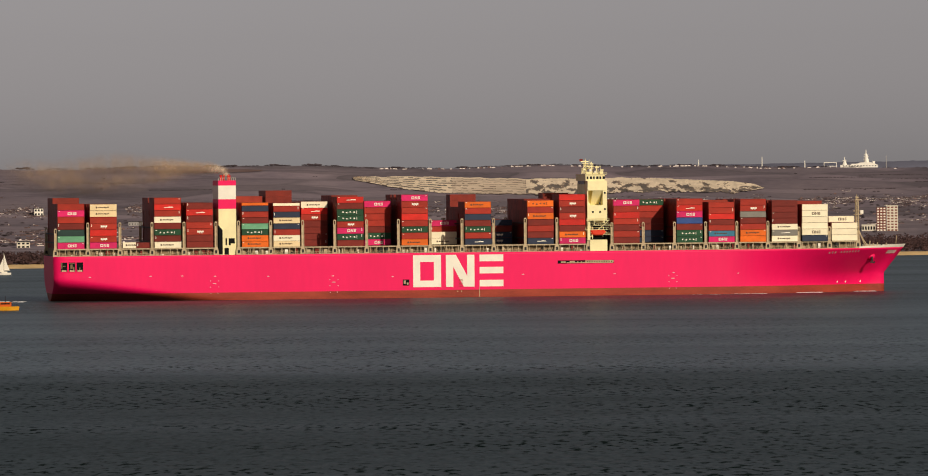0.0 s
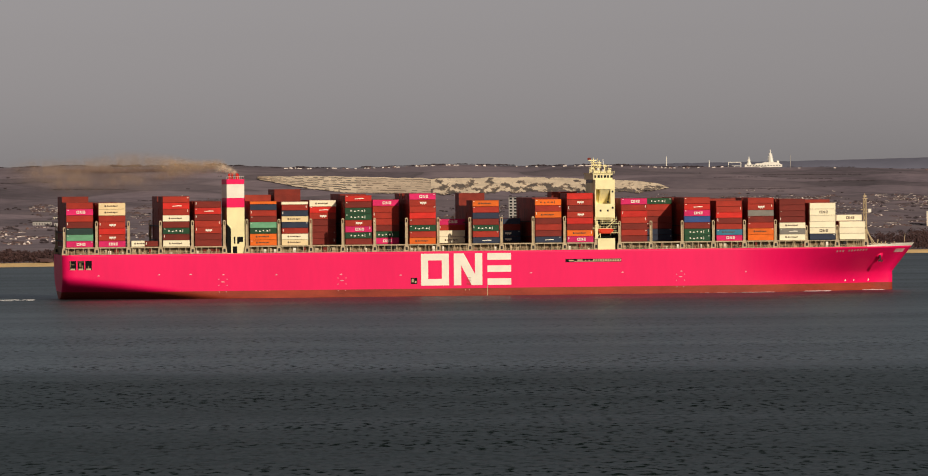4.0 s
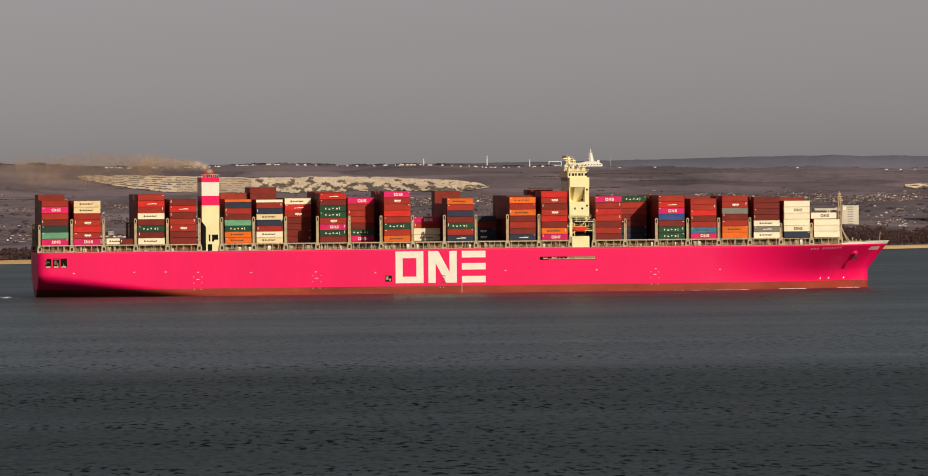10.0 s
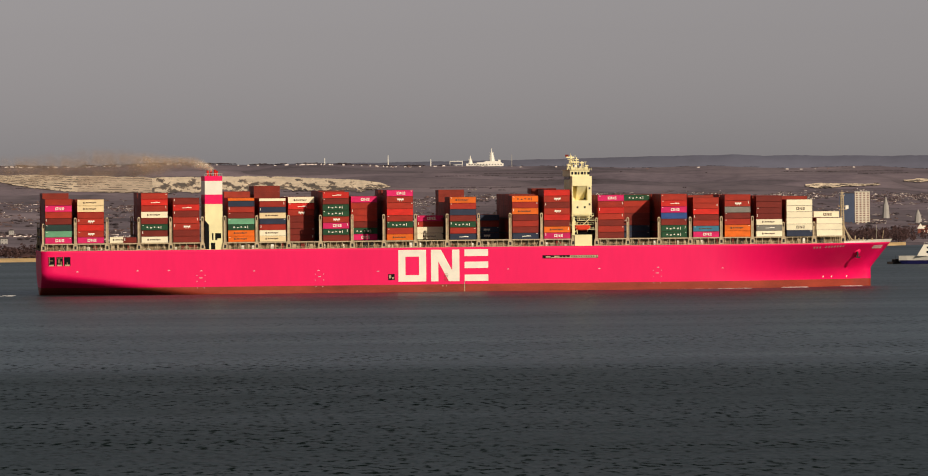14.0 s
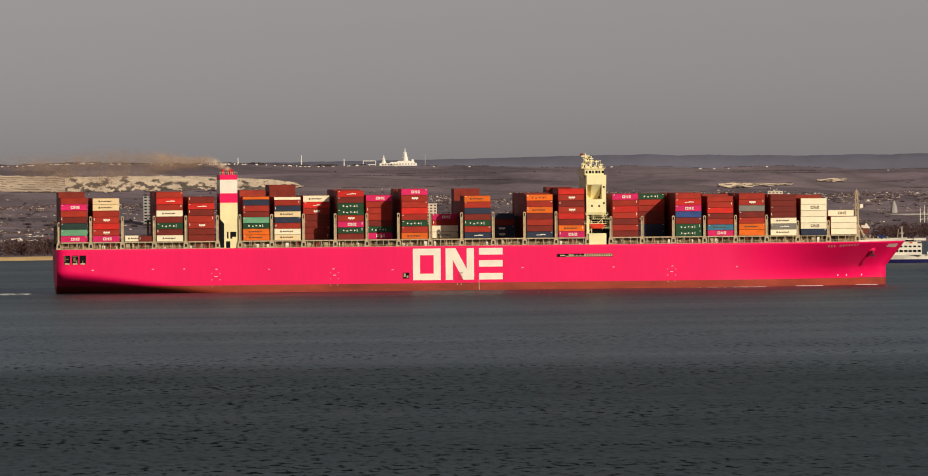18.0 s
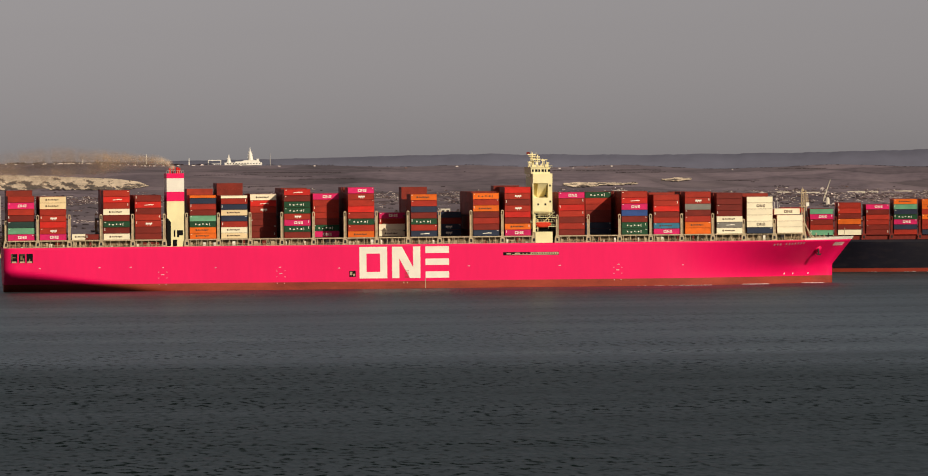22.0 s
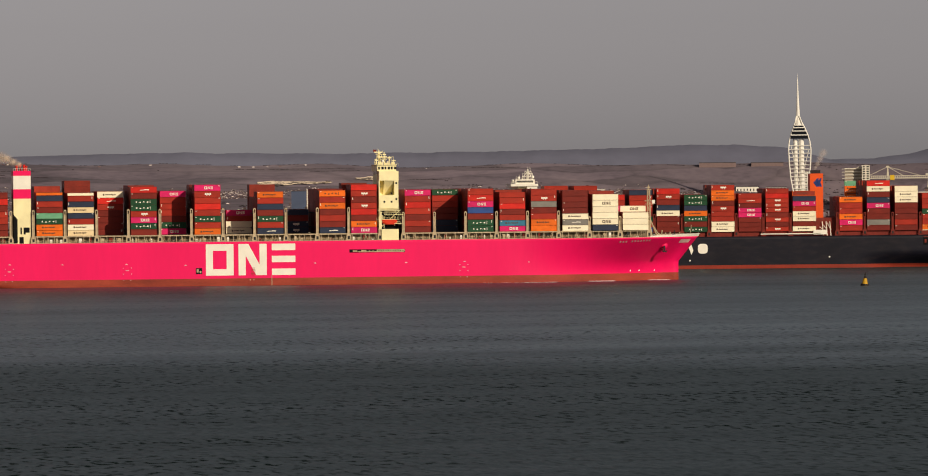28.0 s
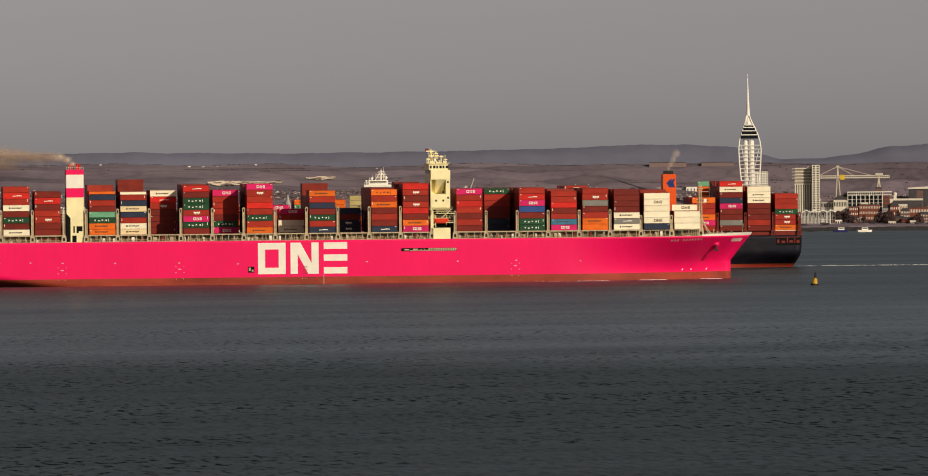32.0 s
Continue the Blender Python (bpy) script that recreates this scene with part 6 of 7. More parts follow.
def slab_flats():
    """Long balconied slab: projecting floor slabs above, tall white piers below."""
    r = 4700.0
    mid = 2999.5
    px, py = place(mid, r)
    ob = tagged(new("slab_flats"), "tall slab of flats with white balcony bands and piers", "apartment block")
    z0 = ground_z(mid, r) - 0.5
    ob.matrix_basis = Matrix.Translation((px, py, z0)) @ Matrix.Rotation(-azimuth(mid), 4, "Z")
    m = r / FOCAL
    w, top, mid_z = 33 * m, height(-4.5, r) - z0, height(-31, r) - z0
    # Wall tone is darkened to paint the shade behind the balconies.
    part("wall", boxes((-w / 2, w / 2, 0, 16, 0, top)), material("shaded_balcony_wall", rgb("a0937f"), 0.85, 0, 0.3, 0.2), ob)
    z = mid_z
    while z < top + 0.5:
        part("balcony", boxes((-w / 2 - (2.4 if z > mid_z + 4 else 0.4), w / 2 - 2, -0.7, 2, z, z + 0.4), (-w / 2, w / 2 - 2, -0.7, -0.6, z + 0.4, z + 0.9)), pale_wall, ob)
        z += 2.75
    for i in range(9):
        x = -w / 2 + w * i / 8.6
        part("pier", boxes((x, x + w * 0.055, -0.8, 0.4, 0, mid_z)), pale_wall, ob)
    z = 1.0
    while z < mid_z - 2:
        for i in range(8):
            x = -w / 2 + w * (i + 0.62) / 8.6
            part("window", boxes((x, x + w * 0.045, -0.06, 0.1, z + 0.9, z + 2.1)), glass_dark, ob)
        z += 2.75
    part("roof_house", boxes((w * 0.15, w * 0.5, 2, 12, top, top + 2.0)), pale_wall, ob)


def office_block():
    """Dark glazed block behind a white frame of piers and floor bands, with a brown brick end."""
    r = 4705.0
    mid = 3101.0
    px, py = place(mid, r)
    ob = tagged(new("office_block"), "dark glazed office block behind a white concrete frame", "building")
    z0 = ground_z(mid, r) - 0.5
    ob.matrix_basis = Matrix.Translation((px, py, z0)) @ Matrix.Rotation(-azimuth(mid), 4, "Z")
    m = r / FOCAL
    w, top = 59 * m, height(-45, r) - z0
    part("wall", boxes((-w / 2, w / 2, 0, 14, 0, top)), glass_dark, ob)
    for i in range(9):
        x = -w / 2 + (w - 0.5) * i / 8
        part("pier", boxes((x, x + 0.5, -0.5, 0.2, 0, top - 2.2)), white_paint, ob)
    for i in range(17):
        x = -w / 2 + (w - 0.4) * i / 16
        part("parapet_post", boxes((x, x + 0.4, -0.6, 0.2, top - 2.2, top)), white_paint, ob)
    for z, h in ((top, 0.7), (top - 2.6, 0.6), (top - 6.2, 0.25), (top - 9.4, 0.25), (top - 12.4, 0.25)):
        part("floor_band", boxes((-w / 2, w / 2 + (8 if z >= top - 2.7 else 0), -0.66, 0.2, z, z + h)), white_paint, ob)
    part("stair_tower", boxes((w / 2, w / 2 + 12 * m, 0, 12, 0, top - 2.7)), brick_wall, ob, "brown brick stair tower")
    for k in range(4):
        part("stair_window", boxes((w / 2 + 0.6, w / 2 + 12 * m - 0.6, -0.06, 0.1, top - 5.4 - k * 3, top - 4.4 - k * 3)), slate, ob)
    part("rooftop_plant", boxes((w * 0.28, w * 0.48, 3, 9, top + 0.7, top + 3.4)), old_brick, ob)
    bm = bmesh.new()
    bm_prism(bm, [(w * 0.24, top + 3.4), (w * 0.5, top + 3.4), (w * 0.44, top + 4.6), (w * 0.3, top + 4.6)], 2.6, 9.4)
    part("plant_roof", bm, slate, ob)


def ship_hall():
    r = 4735.0
    mid = 3222.0
    px, py = place(mid, r)
    z0 = ground_z(mid, r) - 0.5
    m = r / FOCAL
    top = height(-38, r) - z0
    ob = tagged(new("ship_hall"), "large dark ship hall with a pale curved roof edge", "building")
    ob.matrix_basis = Matrix.Translation((px, py, z0)) @ Matrix.Rotation(-azimuth(mid), 4, "Z")
    part("wall", boxes((-48 * m, 70 * m, 0, 30, 0, top - 1)), slate, ob)
    bm = bmesh.new()
    bm_prism(bm, [(-49 * m, top - 1.0), (71 * m, top - 1.0), (71 * m, top + 3.0), (0, top + 1.6), (-49 * m, top)], -0.8, 31)
    part("roof", bm, pale_wall, ob, "pale sheet roof")
    for i in range(10):
        x = -46 * m + i * 11.5 * m
        part("cladding_panel", boxes((x, x + 11.2 * m, -0.1, 0.1, 2, top - 2.4)), old_brick if i % 3 == 1 else slate, ob)
    # long white roof and lantern before it
    r2 = 4712.0
    q = tagged(new("boathouse"), "long white boathouse roof with a lantern tower", "building")
    px, py = place(3166, r2)
    z0 = ground_z(3166, r2) - 0.5
    q.matrix_basis = Matrix.Translation((px, py, z0)) @ Matrix.Rotation(-azimuth(3166), 4, "Z")
    zt = height(-56, r2) - z0
    m = r2 / FOCAL
    part("roof", boxes((-22 * m, 32 * m, -0.6, 10, zt - 1.6, zt)), pale_wall, q)
    part("wall", boxes((-20 * m, 30 * m, 0, 9, 0, zt - 1.6)), slate, q)
    part("end_wall", boxes((-24 * m, -18 * m, -0.8, 8, 0, zt)), pale_wall, q)
    bm = boxes((-17 * m, -12 * m, 1, 4, zt, zt + 3.4))
    bm_ball(bm, (-14.5 * m, 2.5, zt + 4.0), 1.7, 1.5, 1.7)
    part("lantern", bm, pale_wall, q)


def gabled_sheds():
    """Row of open sheds with white zigzag roofs and lattice fronts over the water."""
    r = 4650.0
    m = r / FOCAL
    for k in range(4):
        mid = 3002 + k * 14
        px, py = place(mid, r)
        z0 = 0.5
        ob = tagged(new("pier_shed"), "open pier shed with white zigzag roof edge", "shed", "pier sheds by the quay")
        ob.matrix_basis = Matrix.Translation((px, py, z0)) @ Matrix.Rotation(-azimuth(mid), 4, "Z")
        a, b = height(-78.5, r) - z0, height(-75, r) - z0
        bm = bmesh.new()
        bm_prism(bm, [(-7 * m, a), (0, b), (7 * m, a), (7 * m, a + 0.8), (0, b + 0.8), (-7 * m, a + 0.8)], -0.3, 8)
        part("roof", bm, tower_white, ob)
        part("back_wall", boxes((-6.8 * m, 6.8 * m, 6, 6.4, 0, a)), slate, ob)
        for i in range(4):
            x = -6.6 * m + i * 4.2 * m
            part("post", boxes((x, x + 0.3, 0, 0.4, 0, a)), concrete, ob)
        for z in (a * 0.28, a * 0.52, a * 0.76):
            part("rail", boxes((-6.8 * m, 6.8 * m, 0.05, 0.3, z, z + 0.25)), crane_grey, ob)


def quay_trees():
    """Dark trees between the old buildings."""
    rng = random.Random(52)
    bark = material("bare_winter_trees", (0.073, 0.041, 0.039, 1), 0.95, 0, 0.4, 0.3, vary=0.28, island=True)
    for x0, x1, n, tall in ((3048, 3072, 10, 11), (3118, 3150, 13, 10), (3184, 3196, 4, 9), (3076, 3100, 6, 7), (3000, 3040, 4, 9)):
        for _ in range(n):
            x = rng.uniform(x0, x1)
            r = rng.uniform(4652, 4666)
            px, py = place(x, r)
            z = max(0.5, ground_z(x, r) - 0.3)
            h = tall * rng.uniform(0.6, 1.1)
            ob = tagged(new("tree"), "dark leafless tree standing by the quay", "tree", "trees on the quay")
            ob.matrix_basis = pose(px, py, z)
            part("trunk", rods(((0, 0, 0), (rng.uniform(-0.5, 0.5), 0, h * 0.75), 0.35, 0.1, 6), ((0, 0, h * 0.35), (h * 0.2, 0, h * 0.75), 0.16, 0.06, 5), ((0, 0, h * 0.3), (-h * 0.2, 0.3, h * 0.7), 0.16, 0.06, 5)), bark, ob)
            bm = bmesh.new()
            for _ in range(60):
                a, q, up = rng.uniform(0, 6.283), rng.random() ** 0.5, rng.uniform(0.18, 0.98)
                belly = h * 0.36 * (1.15 - abs(up - 0.5) * 1.2)
                w = h * rng.uniform(0.03, 0.08)
                bm_ball(bm, (math.cos(a) * q * belly, math.sin(a) * q * belly, h * up), w * rng.uniform(0.8, 1.5), w, w * rng.uniform(0.7, 1.4), 5, 3, 0.35, rng)
            part("crown", bm, bark, ob)


def shore_buildings():
    block("apartment_block", 1480, 1496, -50, -90, brick_wall, "brick and white apartment tower behind the beach", "apartment block", 9, 3, windows=white_paint)
    block("apartment_block", 1497, 1516, -48, -90, pale_wall, "pale apartment tower with brick stripes behind the beach", "apartment block", 9, 3, windows=brick_wall)
    block("low_shop", 1455, 1478, -80, -90, pale_wall, "low pale building beside the apartment tower", "building", 1, 5)
    block("apartment_block", 1725, 1739, -60, -84, pale_wall, "cream tower block with blue glazed stair", "apartment block", 6, 1)
    block("apartment_block", 1738, 1748, -57, -84, cool_wall, "blue glazed stair tower between cream wings", "apartment block", 6, 2, windows=white_paint)
    block("apartment_block", 1747, 1760, -60, -84, pale_wall, "cream tower block wing", "apartment block", 6, 1)
    block("warehouse", 1784, 1800, -60, -68, pale_wall, "small tan warehouse among houses", "building", 1, 2)
    block("brick_tower", 1822, 1835, -52, -84, old_brick, "dark red brick tower beside a long white roof", "building", 8, 1, windows=slate, pane=0.14)
    block("long_roof", 1840, 1885, -57.5, -60.5, pale_wall, "long thin white roof carried on white piers", "building", 1, 9, windows=pale_wall)
    block("roof_pier", 1860.5, 1862.5, -60.8, -84, pale_wall, "slim white pier below a long roof", "pier", 5, 1, windows=pale_wall)
    block("roof_pier", 1864, 1866, -60.8, -84, pale_wall, "slim white pier below a long roof", "pier", 5, 1, windows=pale_wall)
    block("tower_block", 1870, 1885.5, -60.8, -84, material("deep_blue_cladding", rgb("2c3350"), 0.7, 0, 0.2, 0.1), "deep blue clad tower block", "apartment block", 7, 3, windows=cool_wall, pane=0.12)
    block("tower_block", 1886, 1914, -53, -84, pale_wall, "cream tower block with one glazed stair", "apartment block", 8, 1, windows=concrete, pane=0.17)
    block("tower_block", 2049, 2074, -34, -84, cool_wall, "dark slate-blue blank side of a tall tower block", "apartment block", 12, 3, windows=cool_wall, pane=0.1)
    block("tower_block", 2075, 2100, -32, -84, pale_wall, "tall pale tower block with mottled brick panels", "apartment block", 14, 4, windows=brick_wall, pane=0.26)
    block("tower_block", 1021, 1043, -30, -80, concrete, "white and grey tower block above the trees", "apartment block", 10, 3)
    block("beach_hut", 301, 330, -131, -137, white_paint, "white beach hut with dark doors on the sand", "hut", 1, 5, "flat", 4)
    block("sea_wall_house", 30, 52, -96, -106, pale_wall, "white house among the trees", "house", 2, 3, "pitched", 8)
    for x0, w, top in ((612, 10, -100), (634, 12, -98), (648, 9, -84), (596, 8, -96), (575, 14, -101), (560, 9, -92)):
        block("gabled_house", x0, x0 + w, top, top - 9, concrete, "pale gabled house behind the beach", "house", 2, 2, "pitched", 6, slate, pane=0.12)
    for x0, w, top in ((252, 9, -56), (266, 6, -57), (277, 12, -55), (294, 7, -58), (306, 14, -56), (325, 6, -57), (336, 8, -55)):
        block("hillside_house", x0, x0 + w, top, top - 5, pale_wall, "pale house in a row on the hillside", "house", 1, 3, "pitched", 6)
    for x0, x1, top in ((218, 250, -64), (254, 288, -66), (292, 330, -67), (334, 362, -69)):
        block("terrace_row", x0, x1, top, top - 6, concrete, "long pale terrace of houses with dark windows", "terrace", 1, 7, "pitched", 6, slate, pane=0.16)
    for i, (reach, top) in enumerate(((2331, -62), (2338, -57), (2344, -60), (2347, -52), (2353, -50), (2356, -58), (2362, -61), (2374, -60), (2381, -64))):
        r = standing(reach, -86)
        x, y = place(reach, r)
        z = ground_z(reach, r) - 0.5
        m = tagged(new("marina_mast"), "thin white yacht mast standing in a boat yard", "mast", "masts in the boat yard")
        m.matrix_basis = pose(x, y, z)
        part("pole", rods(((0, 0, 0), (0, 0, height(top, r) - z), 0.32, 0.2, 5)), tower_white, m)
        part("spreader", rods(((-0.9, 0, (height(top, r) - z) * 0.6), (0.9, 0, (height(top, r) - z) * 0.6), 0.12, 0.12, 4)), tower_white, m)
    block("white_house", 60, 75, -40, -52, white_paint, "white house on the hillside", "house", 2, 3)
    # a distant ship's long flat deck, drawn as a plain low block
    block("long_deck", 2233, 2345, -70.3, -72.4, concrete, "long low grey deck line above the trees", "building", 1, 12, "flat", 10, concrete)
    for x0, x1, top in ((2352, 2372, -35), (2386, 2424, -36), (2470, 2500, -35.5), (2504, 2522, -36), (2550, 2578, -35), (2742, 2772, -34), (2774, 2800, -36)):
        block("white_hall", x0, x1, top - 1, top - 2.4, pale_wall, "long low white roof of a distant hall", "building", 1, 6, "flat", 8, pale_wall)
    # slender jib crane and a pale dome inland
    r = standing(2430, -53)
    x, y = place(2430, r)
    c = tagged(new("jib_crane"), "slender pale jib crane standing far inland", "crane")
    c.matrix_basis = pose(x, y, ground_z(2430, r) - 0.3)
    part("mast", rods(((0, 0, 0), (0.6, 0, 4.5), 0.5, 0.4, 6)), crane_grey, c)
    part("jib", rods(((0.3, 0, 3.0), (6.2, 0, height(-15, r) - ground_z(2430, r)), 0.55, 0.25, 6)), crane_grey, c)
    r = standing(2437, -58)
    x, y = place(2437, r)
    c = tagged(new("church_tower"), "small pale domed tower among houses", "tower")
    c.matrix_basis = pose(x, y, ground_z(2437, r) - 0.3)
    h = height(-46, r) - ground_z(2437, r)
    part("tower_body", rods(((0, 0, 0), (0, 0, h * 0.8), 1.9, 1.6, 8)), pale_wall, c)
    bm = bmesh.new()
    bm_ball(bm, (0, 0, h * 0.82), 1.7, 1.7, 1.9)
    part("dome", bm, pale_wall, c, smooth=True)
    fort_brick = material("weathered_fort_brick", (0.235, 0.165, 0.15, 1), 0.9, 0, 0.35, 0.05)
    block("brick_fort", 2738, 2800, 8, -3, fort_brick, "brown brick fort wall on the ridge", "fort", 1, 8, "flat", 10, fort_brick, r=4838)
    block("brick_fort", 2826, 2880, 7.5, -3, fort_brick, "brown brick fort wall on the ridge", "fort", 1, 8, "flat", 10, fort_brick, r=4838)
    block("white_terminal", 2800, 2838, -33, -42, white_paint, "white flat-roofed terminal building", "building", 1, 7, "flat", 12, pane=0.16)
    block("grey_hall", 2850, 2885, -34, -46, concrete, "grey hall near the harbour", "building", 2, 6, "flat", 12)
    # church towers with domes
    for reach, top, base, words in ((2127, -40, -76, "white pointed church tower"), (2287, -48, -70, "grey pointed dome above the trees"), (1448 + 733, -62, -84, "pale lighthouse tower by the shore")):
        r = standing(reach, base)
        x, y = place(reach, r)
        z0, z1 = ground_z(reach, r) - 0.5, height(top, r)
        t = tagged(new("church_tower"), words, "tower")
        t.matrix_basis = pose(x, y, z0)
        part("tower_body", rods(((0, 0, 0), (0, 0, (z1 - z0) * 0.55), 3.2, 2.4, 8)), concrete, t)
        part("spire", rods(((0, 0, (z1 - z0) * 0.55), (0, 0, z1 - z0), 2.4, 0.3, 8)), concrete, t)
    # harbour front
    slab_flats()
    block("apartment_tower", 3012, 3025, 1, -92, pale_wall, "tall cream end of a tower block by the harbour", "apartment block", 24, 2, r=4692)
    block("white_flats", 2916, 2938, -8, -90, white_paint, "white flats with a grid of windows beside the tower", "apartment block", 20, 5, r=4700)
    office_block()
    ship_hall()
    # rows of small old buildings by the water: start, end, top, foot, wall, windows, distance
    old = [(3048, 3070, -57, -70, pale_wall, glass_dark, 4700), (3060, 3076, -52, -64, pale_wall, glass_dark, 4712), (3026, 3050, -60, -72, concrete, glass_dark, 4708),
           (3074, 3089, -69, -92, brick_wall, white_paint, 4690), (3091, 3126, -66, -84, brick_wall, pale_wall, 4694), (3094, 3106, -63, -72, pale_wall, slate, 4698), (3130, 3142, -72, -92, concrete, slate, 4690),
           (3143, 3158, -68, -86, brick_wall, white_paint, 4688), (3145, 3172, -65, -74, pale_wall, brick_wall, 4700), (3160, 3176, -76, -90, old_brick, white_paint, 4684),
           (3175, 3212, -71, -84, brick_wall, white_paint, 4686), (3205, 3240, -67, -84, brick_wall, pale_wall, 4692), (3150, 3168, -88, -102, old_brick, slate, 4668), (3162, 3186, -90, -104, brick_wall, glass_dark, 4662),
           (3192, 3226, -82, -98, old_brick, pale_wall, 4672), (3228, 3250, -80, -100, brick_wall, white_paint, 4674), (3116, 3132, -86, -100, old_brick, glass_dark, 4676), (3078, 3092, -88, -100, pale_wall, brick_wall, 4672),
           (2988, 3010, -80, -98, concrete, glass_dark, 4680), (3008, 3030, -84, -100, brick_wall, pale_wall, 4676), (3034, 3048, -82, -98, old_brick, slate, 4680)]
    words = {pale_wall: "cream rendered", brick_wall: "red brick", concrete: "grey concrete", old_brick: "dark brown brick"}
    rng = random.Random(77)
    for x0, x1, top, base, wall, win, rr in old:
        block("harbour_building", x0, x1, top, base, wall, words[wall] + " harbour building behind the quay", "building", 2 if top - base < 14 else 3, max(2, int((x1 - x0) / 2.6)), rng.choice(("flat", "pitched", "pitched")), 10, r=rr, windows=win, pane=0.2 if win is not glass_dark else 0.25)
    for x0, x1, top, rr in ((3018, 3027, -93, 4652), (3050, 3062, -91, 4650), (3064, 3070, -96, 4648), (3086, 3093, -94, 4652), (3133, 3139, -83, 4660), (3140, 3152, -95, 4650), (3176, 3186, -94, 4650), (3190, 3200, -90, 4655), (3208, 3222, -95, 4650)):
        block("quay_shed", x0, x1, top, -103, rng.choice((pale_wall, cool_wall, brick_wall, white_paint)), "low shed on the quay", "building", 1, 3, "flat", 6, r=rr)
    for _ in range(100):
        x, top = rng.uniform(2988, 3245), rng.uniform(-92, -60)
        wall = rng.choice((pale_wall, pale_wall, white_paint, concrete, brick_wall, old_brick))
        block("small_building", x, x + rng.uniform(3, 10), top, top - rng.uniform(3, 7), wall, "small low building among the harbour roofs", "building", rng.choice((1, 2)), 3, rng.choice(("flat", "flat", "pitched")), 5, windows=slate, pane=0.2)
    gabled_sheds()
    quay_trees()
    dark_stone = material("dark_quay_stone", (0.052, 0.046, 0.042, 1), 0.9, 0, 0.5, 0.2)
    bm = bmesh.new()
    for a in steps(2955, 3330, 60):
        front = 4405 + 60 * noise.noise((a * 0.05, 2, 1))
        q = [place(a - 3.4, front), place(a + 3.4, front), place(a + 3.4, 4646), place(a - 3.4, 4646)]
        h = 1.2 + 0.8 * abs(noise.noise((a * 0.2, 5, 2)))
        low = [bm.verts.new((x, y, -1)) for x, y in q]
        top = [bm.verts.new((x, y, h)) for x, y in q]
        bm.faces.new(top)
        for k in range(4):
            bm.faces.new((low[k], low[(k + 1) % 4], top[(k + 1) % 4], top[k]))
    tagged(new("quay_wall", finish("quay_wall", bm, dark_stone)), "dark stone quay and landing stages at the harbour", "quay", kind="structure")
    # quay posts at the water's edge
    for i in range(26):
        x, y = place(2985 + i * 2.3, 4643)
        h = rng.uniform(9, 17)
        tagged(new("quay_mast", finish("quay_mast", rods(((x, y, 0), (x, y, h), 0.3, 0.15, 5)), tower_white)), "thin white yacht mast at the quay", "mast", "masts at the quay")


gabled_hall()
spinnaker()
gantry_crane()
hilltop_station()
shore_buildings()

# ---------------------------------------------------------------- small craft, buoy, foam
navy_paint = material("navy_paint", rgb("28285c"), 0.45, 0, 0.15, 0.2)
foam_white = material("sea_foam", rgb("d6d6d2"), 0.9, 0, 0.3, 0.4)


def hull_plan(bm, L, B, z0, z1, rake=0.12, both=False):
    """Small boat hull: bow towards -x, flat stern (or two bows)."""
    n = 12
    rows = []
    for i in range(n + 1):
        f = i / n
        w = min(1, (f / 0.35) ** 0.6) if f < 0.35 else 1
        if both and f > 0.65:
            w = min(1, ((1 - f) / 0.35) ** 0.6)
        w = max(0.05, w)
        x = -L / 2 + L * f
        lean = rake * L * (1 - f if not both else abs(1 - 2 * f)) * 0.25
        s = 1 if f < 0.5 else (-1 if both else 0)
        rows.append([bm.verts.new((x + s * lean, -B / 2 * w * 0.8, z0)), bm.verts.new((x, -B / 2 * w, z1)), bm.verts.new((x, B / 2 * w, z1)), bm.verts.new((x + s * lean, B / 2 * w * 0.8, z0))])
    for a, b in zip(rows, rows[1:]):
        for k in range(3):
            bm.faces.new((a[k], b[k], b[k + 1], a[k + 1]))
    bm.faces.new(rows[0]), bm.faces.new(rows[-1][::-1])


